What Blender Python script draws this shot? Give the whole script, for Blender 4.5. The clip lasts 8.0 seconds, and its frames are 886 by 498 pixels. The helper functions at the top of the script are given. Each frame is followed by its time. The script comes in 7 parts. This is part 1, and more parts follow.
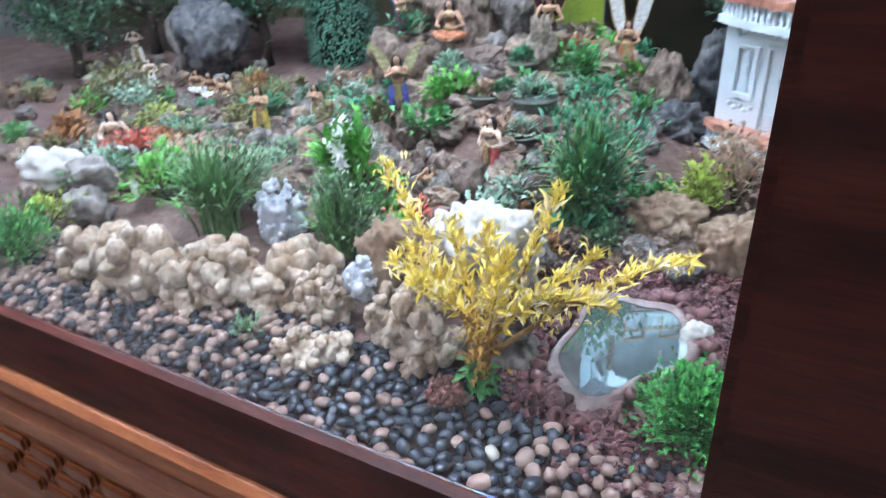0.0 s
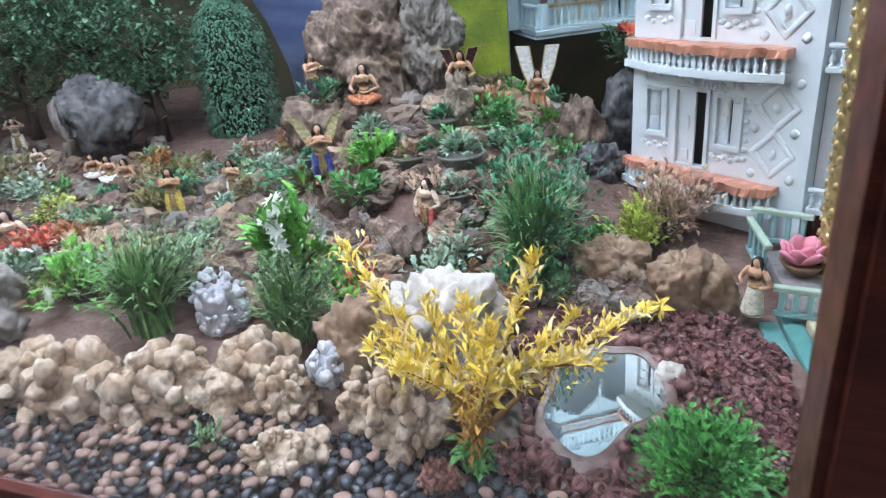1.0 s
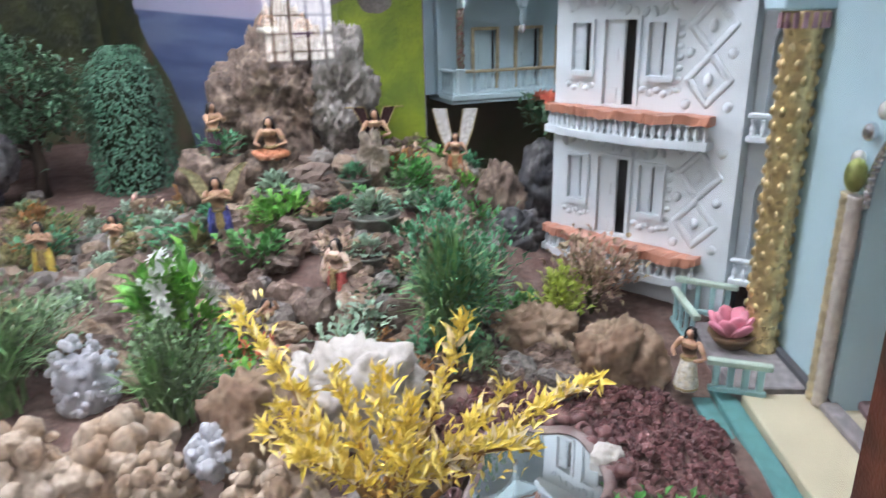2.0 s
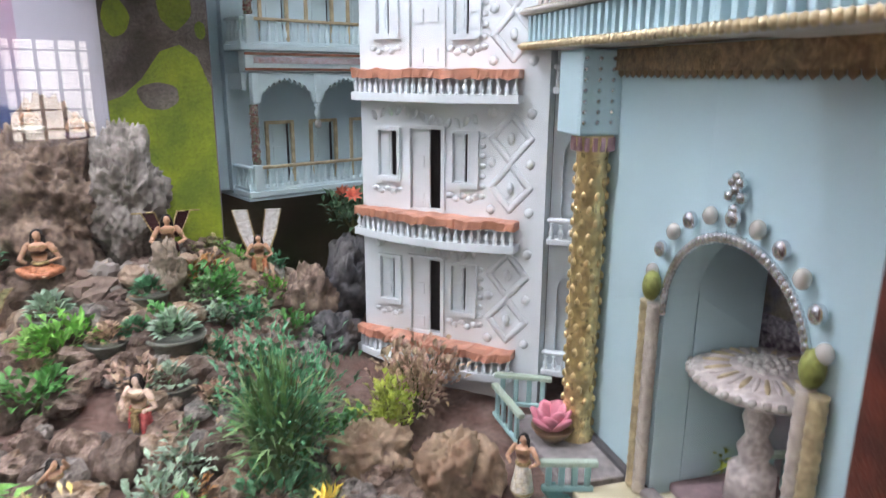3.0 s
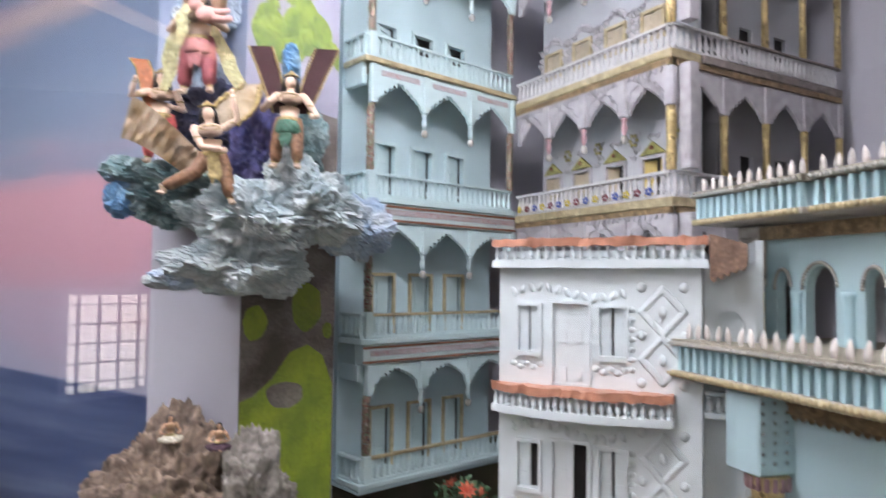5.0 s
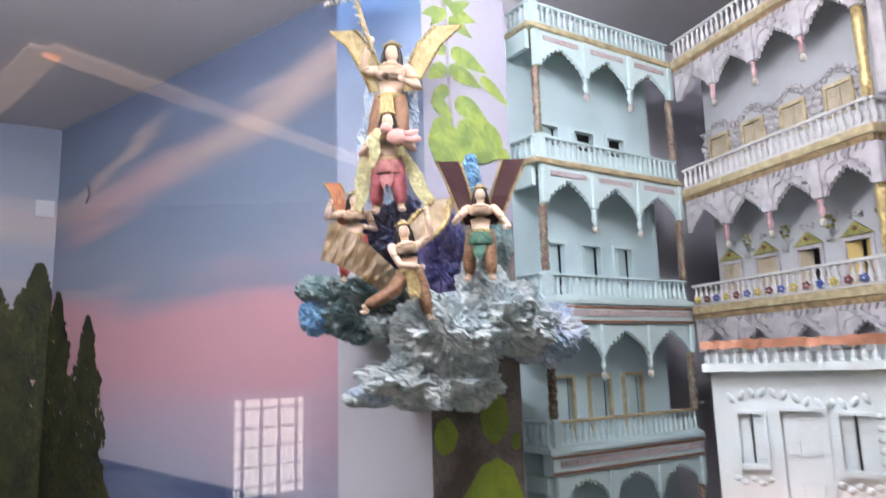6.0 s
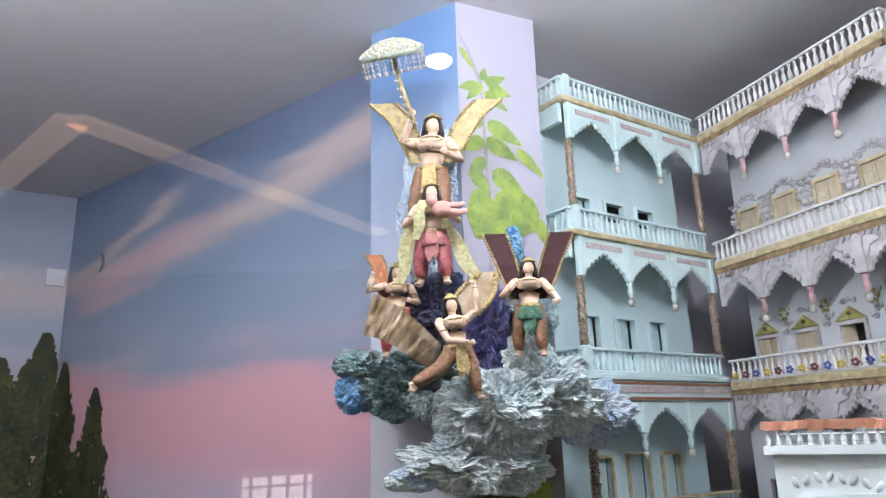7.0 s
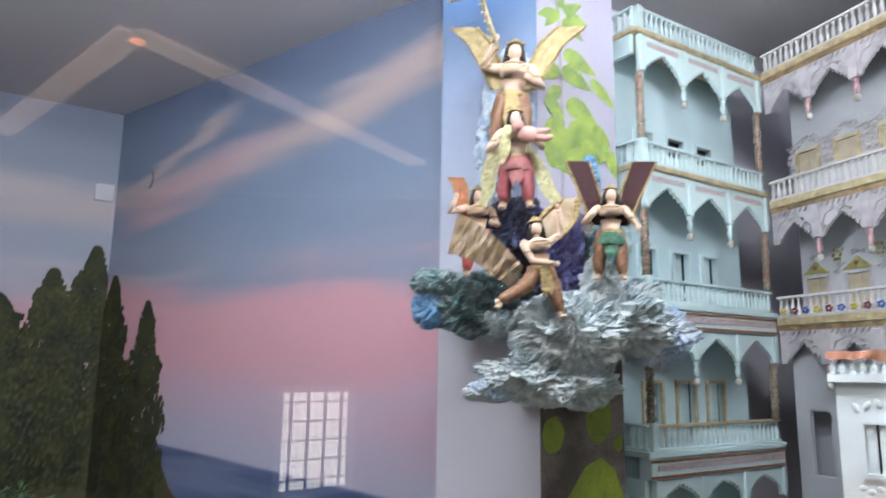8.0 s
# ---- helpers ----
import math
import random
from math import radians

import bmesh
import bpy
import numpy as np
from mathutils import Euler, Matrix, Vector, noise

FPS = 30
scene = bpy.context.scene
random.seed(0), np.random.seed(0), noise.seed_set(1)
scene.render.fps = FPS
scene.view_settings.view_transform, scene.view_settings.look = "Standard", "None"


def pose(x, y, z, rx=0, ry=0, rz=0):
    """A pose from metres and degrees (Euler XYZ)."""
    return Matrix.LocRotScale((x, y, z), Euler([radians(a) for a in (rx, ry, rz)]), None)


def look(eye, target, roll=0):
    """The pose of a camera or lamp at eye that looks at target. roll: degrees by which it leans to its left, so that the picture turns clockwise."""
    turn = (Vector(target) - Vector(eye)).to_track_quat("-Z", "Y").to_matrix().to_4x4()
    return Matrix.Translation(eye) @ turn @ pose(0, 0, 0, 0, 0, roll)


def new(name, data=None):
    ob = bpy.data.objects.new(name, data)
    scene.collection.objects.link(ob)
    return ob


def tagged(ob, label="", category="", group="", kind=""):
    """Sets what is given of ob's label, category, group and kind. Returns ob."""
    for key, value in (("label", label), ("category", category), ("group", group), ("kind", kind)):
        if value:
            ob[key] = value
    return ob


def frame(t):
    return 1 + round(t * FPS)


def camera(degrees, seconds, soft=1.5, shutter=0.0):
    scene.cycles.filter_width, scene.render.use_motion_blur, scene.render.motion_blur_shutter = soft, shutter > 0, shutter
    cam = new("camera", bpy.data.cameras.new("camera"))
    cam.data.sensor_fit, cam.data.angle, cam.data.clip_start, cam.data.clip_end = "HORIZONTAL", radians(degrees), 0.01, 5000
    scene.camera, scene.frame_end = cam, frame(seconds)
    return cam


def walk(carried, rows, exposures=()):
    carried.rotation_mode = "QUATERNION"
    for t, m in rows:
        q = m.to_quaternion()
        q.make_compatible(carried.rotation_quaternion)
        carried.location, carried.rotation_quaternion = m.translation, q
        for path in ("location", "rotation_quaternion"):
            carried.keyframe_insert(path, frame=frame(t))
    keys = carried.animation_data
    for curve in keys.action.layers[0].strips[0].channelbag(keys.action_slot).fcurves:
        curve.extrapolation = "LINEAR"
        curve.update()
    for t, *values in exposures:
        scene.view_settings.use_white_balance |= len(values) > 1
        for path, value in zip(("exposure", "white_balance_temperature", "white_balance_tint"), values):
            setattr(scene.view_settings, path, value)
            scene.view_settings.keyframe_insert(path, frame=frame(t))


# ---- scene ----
cam = camera(66.3, 8.0, soft=1.05, shutter=0.4)
PATH = [
    (0, (0.015, 0.001, 1.397), (-0.873, 1.528, 0.458), -2.7),
    (0.5, (-0.017, -0.034, 1.422), (-0.746, 1.623, 0.573), -3.5),
    (1, (-0.07, 0.003, 1.427), (-0.716, 1.697, 0.583), -5.7),
    (1.2, (-0.095, 0.032, 1.425), (-0.703, 1.738, 0.578), -5.5),
    (2.3, (-0.125, 0.089, 1.361), (-0.339, 1.992, 0.781), -1.2),
    (2.5, (-0.15, 0.085, 1.417), (-0.201, 2.004, 0.858), -1.8),
    (3, (-0.18, 0.134, 1.452), (0.064, 2.055, 0.953), 0.3),
    (3.5, (-0.221, 0.186, 1.535), (0.039, 2.127, 1.129), 3.2),
    (4, (-0.314, 0.183, 1.612), (0.112, 2.124, 1.39), 3.0),
    (4.2, (-0.36, 0.173, 1.643), (0.105, 2.109, 1.454), 1.9),
    (5.3, (-0.535, 0.155, 1.661), (-0.363, 2.141, 1.825), 1.3),
    (5.5, (-0.577, 0.153, 1.677), (-0.486, 2.143, 1.855), 1.6),
    (6, (-0.639, 0.198, 1.711), (-0.655, 2.171, 2.041), -1.7),
    (6.5, (-0.682, 0.228, 1.731), (-0.783, 2.166, 2.215), -1.8),
    (7, (-0.738, 0.226, 1.73), (-0.727, 2.156, 2.255), -1.6),
    (7.5, (-0.806, 0.211, 1.719), (-0.736, 2.152, 2.195), -0.9),
    (8, (-0.885, 0.192, 1.695), (-0.892, 2.162, 2.038), 0.9),
]
walk(cam, [(t, look(eye, target, roll)) for t, eye, target, roll in PATH],
     exposures=[(0, 0.99, 5200, 8), (1.2, 0.70, 5750, 11), (2.5, 0.62, 6150, 17), (3.0, 0.63, 6350, 18), (3.5, 0.46, 6550, 19), (4.2, 0.39, 6550, 18), (5.5, 0.17, 6550, 17), (6.0, 0.22, 6650, 17), (6.5, 0.19, 6600, 14), (7, 0.08, 6450, 12), (8, 0.15, 6400, 11)])

# ---- light ----
world = bpy.data.worlds.new("world")
scene.world = world
world.use_nodes = True
wn = world.node_tree.nodes
sky = wn.new("ShaderNodeTexSky")
sky.sky_type, sky.sun_disc, sky.sun_elevation, sky.sun_rotation = "NISHITA", False, radians(40), radians(200)
world.node_tree.links.new(sky.outputs[0], wn["Background"].inputs[0])
wn["Background"].inputs[1].default_value = 0.12
scene.view_settings.exposure = 0.0
CEIL = 2.72


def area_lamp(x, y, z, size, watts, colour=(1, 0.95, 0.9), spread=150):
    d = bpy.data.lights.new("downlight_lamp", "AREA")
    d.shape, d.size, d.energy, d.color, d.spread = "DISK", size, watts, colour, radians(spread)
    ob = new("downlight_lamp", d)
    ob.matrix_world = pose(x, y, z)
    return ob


# the first lamp is mirrored in the glass; the other two are added
PART_ADDED_LAMPS = [(-0.726, -1.19), (-2.6, -1.19), (1.1, -1.19)]
for lx, ly in PART_ADDED_LAMPS:
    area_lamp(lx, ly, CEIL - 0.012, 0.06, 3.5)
# unseen tubes, added to brighten the inside of the case
ADDED_TUBES = [(-2.48, 0.95), (-1.06, 0.95)]


# ---- materials ----
def mat(name, base, rough=0.6, metal=0.0, var=0.2, scale=18.0, bump=0.15, fine=160.0, second=None, mix=0.5, rnd=0.0, island=0.0, spec=0.5, coat=0.0, sheen=0.0):
    m = bpy.data.materials.new(name)
    m.use_nodes = True
    n, l = m.node_tree.nodes, m.node_tree.links
    b = n["Principled BSDF"]
    co = n.new("ShaderNodeTexCoord")
    n1 = n.new("ShaderNodeTexNoise")
    n1.inputs["Scale"].default_value, n1.inputs["Detail"].default_value = scale, 4
    n2 = n.new("ShaderNodeTexNoise")
    n2.inputs["Scale"].default_value, n2.inputs["Detail"].default_value = fine, 3
    l.new(co.outputs["Object"], n1.inputs["Vector"])
    l.new(co.outputs["Object"], n2.inputs["Vector"])
    ramp = n.new("ShaderNodeMapRange")
    ramp.inputs[1].default_value, ramp.inputs[2].default_value = mix - 0.14, mix + 0.14
    l.new(n1.outputs[0], ramp.inputs[0])
    two = second if second else tuple(c * (1 - var) for c in base)
    mx = n.new("ShaderNodeMix")
    mx.data_type = "RGBA"
    mx.inputs[6].default_value, mx.inputs[7].default_value = (*base, 1), (*two, 1)
    l.new(ramp.outputs[0], mx.inputs[0])
    hsv = n.new("ShaderNodeHueSaturation")
    l.new(mx.outputs[2], hsv.inputs["Color"])
    val = n.new("ShaderNodeMapRange")
    val.inputs[1].default_value, val.inputs[2].default_value = 0.3, 0.7
    val.inputs[3].default_value, val.inputs[4].default_value = 1 - var * 0.7, 1 + var * 0.5
    l.new(n2.outputs[0], val.inputs[0])
    out = val.outputs[0]
    for amount, node, sock in ((rnd, "ShaderNodeObjectInfo", "Random"), (island, "ShaderNodeNewGeometry", "Random Per Island")):
        if amount:
            o = n.new(node)
            r = n.new("ShaderNodeMapRange")
            r.inputs[3].default_value, r.inputs[4].default_value = 1 - amount, 1 + amount
            l.new(o.outputs[sock], r.inputs[0])
            mu = n.new("ShaderNodeMath")
            mu.operation = "MULTIPLY"
            l.new(out, mu.inputs[0])
            l.new(r.outputs[0], mu.inputs[1])
            out = mu.outputs[0]
    l.new(out, hsv.inputs["Value"])
    l.new(hsv.outputs[0], b.inputs["Base Color"])
    rr = n.new("ShaderNodeMapRange")
    rr.inputs[3].default_value, rr.inputs[4].default_value = max(0.02, rough - 0.12), min(1, rough + 0.12)
    l.new(n1.outputs[0], rr.inputs[0])
    l.new(rr.outputs[0], b.inputs["Roughness"])
    b.inputs["Metallic"].default_value = metal
    b.inputs["Specular IOR Level"].default_value = spec
    b.inputs["Coat Weight"].default_value = coat
    if bump:
        bp = n.new("ShaderNodeBump")
        bp.inputs["Strength"].default_value, bp.inputs["Distance"].default_value = bump, 0.004
        l.new(n2.outputs[0], bp.inputs["Height"])
        l.new(bp.outputs[0], b.inputs["Normal"])
    return m


def wood(name, base, dark, rough=0.3, coat=0.3):
    m = mat(name, base, rough, var=0.3, second=dark, scale=6, fine=60, bump=0.12, coat=coat, spec=0.35)
    n, l = m.node_tree.nodes, m.node_tree.links
    mp = n.new("ShaderNodeMapping")
    mp.inputs["Scale"].default_value = (1, 9, 9)
    co = [x for x in n if x.bl_idname == "ShaderNodeTexCoord"][0]
    l.new(co.outputs["Object"], mp.inputs["Vector"])
    for x in n:
        if x.bl_idname == "ShaderNodeTexNoise":
            l.new(mp.outputs[0], x.inputs["Vector"])
    return m


def glow(name, colour, strength):
    m = bpy.data.materials.new(name)
    m.use_nodes = True
    b = m.node_tree.nodes["Principled BSDF"]
    b.inputs["Base Color"].default_value = (*colour, 1)
    b.inputs["Emission Color"].default_value = (*colour, 1)
    b.inputs["Emission Strength"].default_value = strength
    return m


DARKWOOD = wood("dark_wood", (0.090, 0.021, 0.013), (0.038, 0.009, 0.006), 0.38, 0.05)
REDWOOD = wood("red_wood", (0.44, 0.15, 0.05), (0.24, 0.07, 0.025), 0.35)
PLASTER = mat("lavender_plaster", (0.56, 0.56, 0.64), 0.8, var=0.06, scale=3, bump=0.05)
CEILING = mat("ceiling_paint", (0.60, 0.60, 0.64), 0.85, var=0.05, scale=2, bump=0.03)
ROOMWALL = mat("room_wall_paint", (0.20, 0.18, 0.16), 0.8, var=0.08, scale=2)
BLUEWALL = mat("pale_blue_paint", (0.52, 0.68, 0.74), 0.65, var=0.10, scale=9, bump=0.1)
BLUETRIM = mat("pale_blue_trim", (0.58, 0.74, 0.77), 0.55, var=0.10, scale=25, bump=0.1)
CYANWALL = mat("palace_cyan_paint", (0.50, 0.69, 0.75), 0.65, var=0.08, scale=5, bump=0.08)
CYANTRIM = mat("cyan_trim", (0.52, 0.76, 0.84), 0.5, var=0.12, scale=30)
GREYWALL = mat("lilac_grey_paint", (0.50, 0.52, 0.57), 0.7, var=0.12, scale=9, bump=0.12)
GREYTRIM = mat("lilac_grey_carving", (0.55, 0.53, 0.57), 0.6, var=0.25, scale=40, bump=0.4)
TOWERWHITE = mat("tower_white_paint", (0.78, 0.86, 0.90), 0.6, var=0.10, scale=20, bump=0.15)
COPPER = mat("copper_foil_paint", (0.76, 0.36, 0.24), 0.35, 0.2, var=0.35, scale=45, bump=0.5, fine=90)
GOLD = mat("gold_paint", (0.80, 0.62, 0.30), 0.30, 0.6, var=0.4, scale=50, bump=0.6, fine=110)
GOLDTRIM = mat("dull_gold_trim", (0.70, 0.58, 0.36), 0.4, 0.4, var=0.35, scale=60, bump=0.4)
DARKGOLD = mat("brown_gold_lace", (0.42, 0.29, 0.16), 0.45, 0.4, var=0.5, scale=70, bump=0.6)
FLORAL = mat("floral_column_wrap", (0.24, 0.045, 0.05), 0.4, 0.25, var=0.7, scale=210, second=(0.30, 0.36, 0.26), bump=0.5)
PEARL = mat("pearl_bead", (0.66, 0.64, 0.60), 0.12, 0.35, var=0.06, bump=0, coat=0.6)
SILVER = mat("silver_bead", (0.82, 0.84, 0.86), 0.15, 0.9, var=0.15, bump=0.05)
TAN = mat("tan_wood_shutter", (0.50, 0.43, 0.32), 0.6, var=0.2, scale=30)
YELLOWDOOR = mat("yellow_shutter", (0.60, 0.46, 0.16), 0.55, var=0.15, scale=30)
# dark tone painted as shade behind openings; also colours a base line and hook
SHADEANDTRIM = mat("shade_and_dark_trim", (0.10, 0.10, 0.11), 0.8, var=0.2)
PINK = mat("pink_lotus", (0.75, 0.28, 0.36), 0.45, var=0.2, scale=30)
SAND = mat("sand_grey", (0.40, 0.37, 0.30), 0.85, var=0.3, scale=60, bump=0.6)
LAMPGLOW = glow("lamp_glow", (1.0, 0.95, 0.86), 60)
ADDEDTUBEGLOW = glow("added_tube_glow", (0.95, 0.98, 1.0), 200)
DAYLIGHT = glow("daylight_outside", (1.0, 0.95, 0.84), 4.5)


# ---- mesh helpers ----
def part(name, bm, material, parent=None, label="", m=None, smooth=False, kind=""):
    me = bpy.data.meshes.new(name)
    bmesh.ops.recalc_face_normals(bm, faces=bm.faces)
    bm.to_mesh(me)
    bm.free()
    for one in (material if isinstance(material, (list, tuple)) else [material]):
        me.materials.append(one)
    if smooth:
        me.polygons.foreach_set("use_smooth", [True] * len(me.polygons))
    return piece(name, me, parent, m, label, kind)


def piece(name, me, parent=None, m=None, label="", kind=""):
    ob = new(name, me)
    if parent is not None:
        ob.parent = parent
    if m is not None:
        ob.matrix_basis = m
    return tagged(ob, label, kind=kind)


def thing(name, m, label, category, group="", kind=""):
    ob = new(name)
    ob.empty_display_size = 0.02
    ob.matrix_basis = m
    return tagged(ob, label, category, group, kind)


def box(bm, x0, x1, y0, y1, z0, z1, mi=0, m=None):
    vs = [bm.verts.new((x, y, z)) for x in (x0, x1) for y in (y0, y1) for z in (z0, z1)]
    if m is not None:
        for v in vs:
            v.co = m @ v.co
    for f in ((0, 1, 3, 2), (4, 6, 7, 5), (0, 4, 5, 1), (2, 3, 7, 6), (0, 2, 6, 4), (1, 5, 7, 3)):
        bm.faces.new([vs[i] for i in f]).material_index = mi
    return bm


def soft(bm, w=0.002, seg=1):
    bmesh.ops.bevel(bm, geom=bm.edges[:], offset=w, segments=seg, affect="EDGES", clamp_overlap=True)
    return bm


def lathe(bm, profile, seg=10, m=None, mi=0):
    rings = []
    for r, z in profile:
        ring = [bm.verts.new((r * math.cos(2 * math.pi * i / seg), r * math.sin(2 * math.pi * i / seg), z)) for i in range(seg)]
        if m is not None:
            for v in ring:
                v.co = m @ v.co
        rings.append(ring)
    for a, b in zip(rings, rings[1:]):
        for i in range(seg):
            f = bm.faces.new((a[i], a[(i + 1) % seg], b[(i + 1) % seg], b[i]))
            f.material_index, f.smooth = mi, True
    for ring in (rings[0], rings[-1]):
        bm.faces.new(ring).material_index = mi
    return bm


def tube(bm, pts, radii, seg=6, mi=0):
    pts = [Vector(p) for p in pts]
    rings = []
    for i, p in enumerate(pts):
        d = (pts[min(i + 1, len(pts) - 1)] - pts[max(i - 1, 0)]).normalized()
        q = d.to_track_quat("Z", "Y").to_matrix()
        r = radii[i] if isinstance(radii, (list, tuple)) else radii
        rings.append([bm.verts.new(p + q @ Vector((r * math.cos(2 * math.pi * k / seg), r * math.sin(2 * math.pi * k / seg), 0))) for k in range(seg)])
    for a, b in zip(rings, rings[1:]):
        for i in range(seg):
            f = bm.faces.new((a[i], a[(i + 1) % seg], b[(i + 1) % seg], b[i]))
            f.material_index, f.smooth = mi, True
    for ring in (rings[0], rings[-1]):
        bm.faces.new(ring).material_index = mi
    return bm


def ball(bm, c, r, sub=1, mi=0):
    s = r if isinstance(r, (list, tuple)) else (r, r, r)
    out = bmesh.ops.create_icosphere(bm, subdivisions=sub, radius=1, matrix=Matrix.Translation(c) @ Matrix.Diagonal((*s, 1)))
    for v in out["verts"]:
        for f in v.link_faces:
            f.material_index, f.smooth = mi, True
    return bm


def slab_poly(bm, pts, y0, y1, mi=0):
    """A flat outline in x and z, given depth from y0 to y1."""
    a = [bm.verts.new((x, y0, z)) for x, z in pts]
    b = [bm.verts.new((x, y1, z)) for x, z in pts]
    bm.faces.new(a).material_index = mi
    bm.faces.new(b[::-1]).material_index = mi
    k = len(pts)
    for i in range(k):
        bm.faces.new((a[i], b[i], b[(i + 1) % k], a[(i + 1) % k])).material_index = mi
    return bm


def holed_wall(bm, x0, x1, z0, z1, y0, y1, holes):
    """A wall with rectangular openings (xa, xb, za, zb) that go through it."""
    xs = sorted({x0, x1, *[h[0] for h in holes], *[h[1] for h in holes]})
    zs = sorted({z0, z1, *[h[2] for h in holes], *[h[3] for h in holes]})
    for xa, xb in zip(xs, xs[1:]):
        run = None
        for za, zb in zip(zs, zs[1:]):
            cx, cz = (xa + xb) / 2, (za + zb) / 2
            if any(h[0] < cx < h[1] and h[2] < cz < h[3] for h in holes):
                if run:
                    box(bm, xa, xb, y0, y1, *run)
                run = None
            else:
                run = (run[0], zb) if run else (za, zb)
        if run:
            box(bm, xa, xb, y0, y1, *run)
    return bm


def along(ax, ay, bx, by, z=0):
    """A frame at (ax, ay): x runs to (bx, by), y to the left of that, z up. Also the length."""
    return pose(ax, ay, z, 0, 0, math.degrees(math.atan2(by - ay, bx - ax))), math.hypot(bx - ax, by - ay)


def mesh_of(bm, *mats, smooth=False):
    me = bpy.data.meshes.new("shared")
    bmesh.ops.recalc_face_normals(bm, faces=bm.faces)
    bm.to_mesh(me)
    bm.free()
    for one in mats:
        me.materials.append(one)
    if smooth:
        me.polygons.foreach_set("use_smooth", [True] * len(me.polygons))
    return me


# ---- mural ----
def mural_material(name, strokes):
    """A sunset sky in slanting strokes over a dark blue sea with a dark wooded shore."""
    m = bpy.data.materials.new(name)
    m.use_nodes = True
    n, l = m.node_tree.nodes, m.node_tree.links
    b = n["Principled BSDF"]
    b.inputs["Roughness"].default_value = 0.6
    co = n.new("ShaderNodeTexCoord")
    sep = n.new("ShaderNodeSeparateXYZ")
    l.new(co.outputs["Object"], sep.inputs[0])

    def noise_at(scale, stretch, turn, detail=4):
        mp = n.new("ShaderNodeMapping")
        mp.inputs["Rotation"].default_value = (0, radians(turn), 0)
        mp.inputs["Scale"].default_value = stretch
        l.new(co.outputs["Object"], mp.inputs["Vector"])
        t = n.new("ShaderNodeTexNoise")
        t.inputs["Scale"].default_value, t.inputs["Detail"].default_value = scale, detail
        t.inputs["Distortion"].default_value = 0.4
        l.new(mp.outputs[0], t.inputs["Vector"])
        return t.outputs[0]

    def ramp_of(src, stops):
        r = n.new("ShaderNodeValToRGB")
        e = r.color_ramp.elements
        while len(e) < len(stops):
            e.new(0.5)
        for el, (p, c) in zip(e, stops):
            el.position, el.color = p, (*c, 1)
        l.new(src, r.inputs[0])
        return r.outputs[0]

    def blend(f, a, c):
        x = n.new("ShaderNodeMix")
        x.data_type = "RGBA"
        l.new(f, x.inputs[0])
        l.new(a, x.inputs[6])
        l.new(c, x.inputs[7])
        return x.outputs[2]

    def span(src, a, c):
        x = n.new("ShaderNodeMapRange")
        x.inputs[1].default_value, x.inputs[2].default_value = a, c
        l.new(src, x.inputs[0])
        return x.outputs[0]

    def math2(op, a, c):
        x = n.new("ShaderNodeMath")
        x.operation = op
        for k, v in enumerate((a, c)):
            if isinstance(v, (int, float)):
                x.inputs[k].default_value = v
            else:
                l.new(v, x.inputs[k])
        return x.outputs[0]

    big = noise_at(1.5, (0.5, 1, 1.6), 20)
    small = noise_at(7, (0.35, 1, 2.2), 25)
    wisp = noise_at(3.2, (0.35, 1, 2.6), 24, 6)
    u, z = sep.outputs[0], sep.outputs[2]
    h = span(math2("ADD", math2("ADD", z, math2("MULTIPLY", math2("SUBTRACT", big, 0.5), 0.30)), math2("MULTIPLY", math2("SUBTRACT", wisp, 0.5), 0.30)), 1.42, 2.72)
    skyc = ramp_of(h, [(0.0, (0.43, 0.42, 0.56)), (0.10, (0.50, 0.40, 0.52)), (0.22, (0.60, 0.33, 0.41)), (0.35, (0.60, 0.33, 0.40)), (0.455, (0.27, 0.30, 0.41)),
                       (0.60, (0.185, 0.245, 0.36)), (0.80, (0.155, 0.205, 0.31)), (1.0, (0.085, 0.115, 0.20))])
    for u0, z0, u1, z1, half_w, soft_u, amount, colour in strokes:
        # one slanting brush stroke: soft across, fading at both ends
        line = math2("ADD", math2("MULTIPLY", u, (z1 - z0) / (u1 - u0)), z0 - u0 * (z1 - z0) / (u1 - u0))
        off = math2("ADD", math2("SUBTRACT", z, line), math2("MULTIPLY", math2("SUBTRACT", wisp, 0.5), 0.22))
        across = span(math2("ABSOLUTE", off, 0), half_w * 1.35, half_w * 0.25)
        ends = math2("MULTIPLY", span(u, u0 - soft_u, u0 + soft_u), span(u, u1 + soft_u, u1 - soft_u))
        tone = n.new("ShaderNodeRGB")
        tone.outputs[0].default_value = (*colour, 1)
        skyc = blend(math2("MULTIPLY", math2("MULTIPLY", across, ends), amount), skyc, tone.outputs[0])
    seac = ramp_of(noise_at(5, (0.25, 1, 2.4), 8), [(0.3, (0.035, 0.06, 0.17)), (0.5, (0.09, 0.13, 0.27)), (0.62, (0.16, 0.20, 0.33)), (0.75, (0.06, 0.09, 0.20))])
    shore = n.new("ShaderNodeMath")
    shore.operation = "MULTIPLY_ADD"
    l.new(sep.outputs[0], shore.inputs[0])
    shore.inputs[1].default_value = 0.05
    l.new(z, shore.inputs[2])
    both = blend(span(shore.outputs[0], 1.435, 1.445), seac, skyc)
    l.new(both, b.inputs["Base Color"])
    bp = n.new("ShaderNodeBump")
    bp.inputs["Strength"].default_value, bp.inputs["Distance"].default_value = 0.15, 0.003
    l.new(small, bp.inputs["Height"])
    l.new(bp.outputs[0], b.inputs["Normal"])
    return m


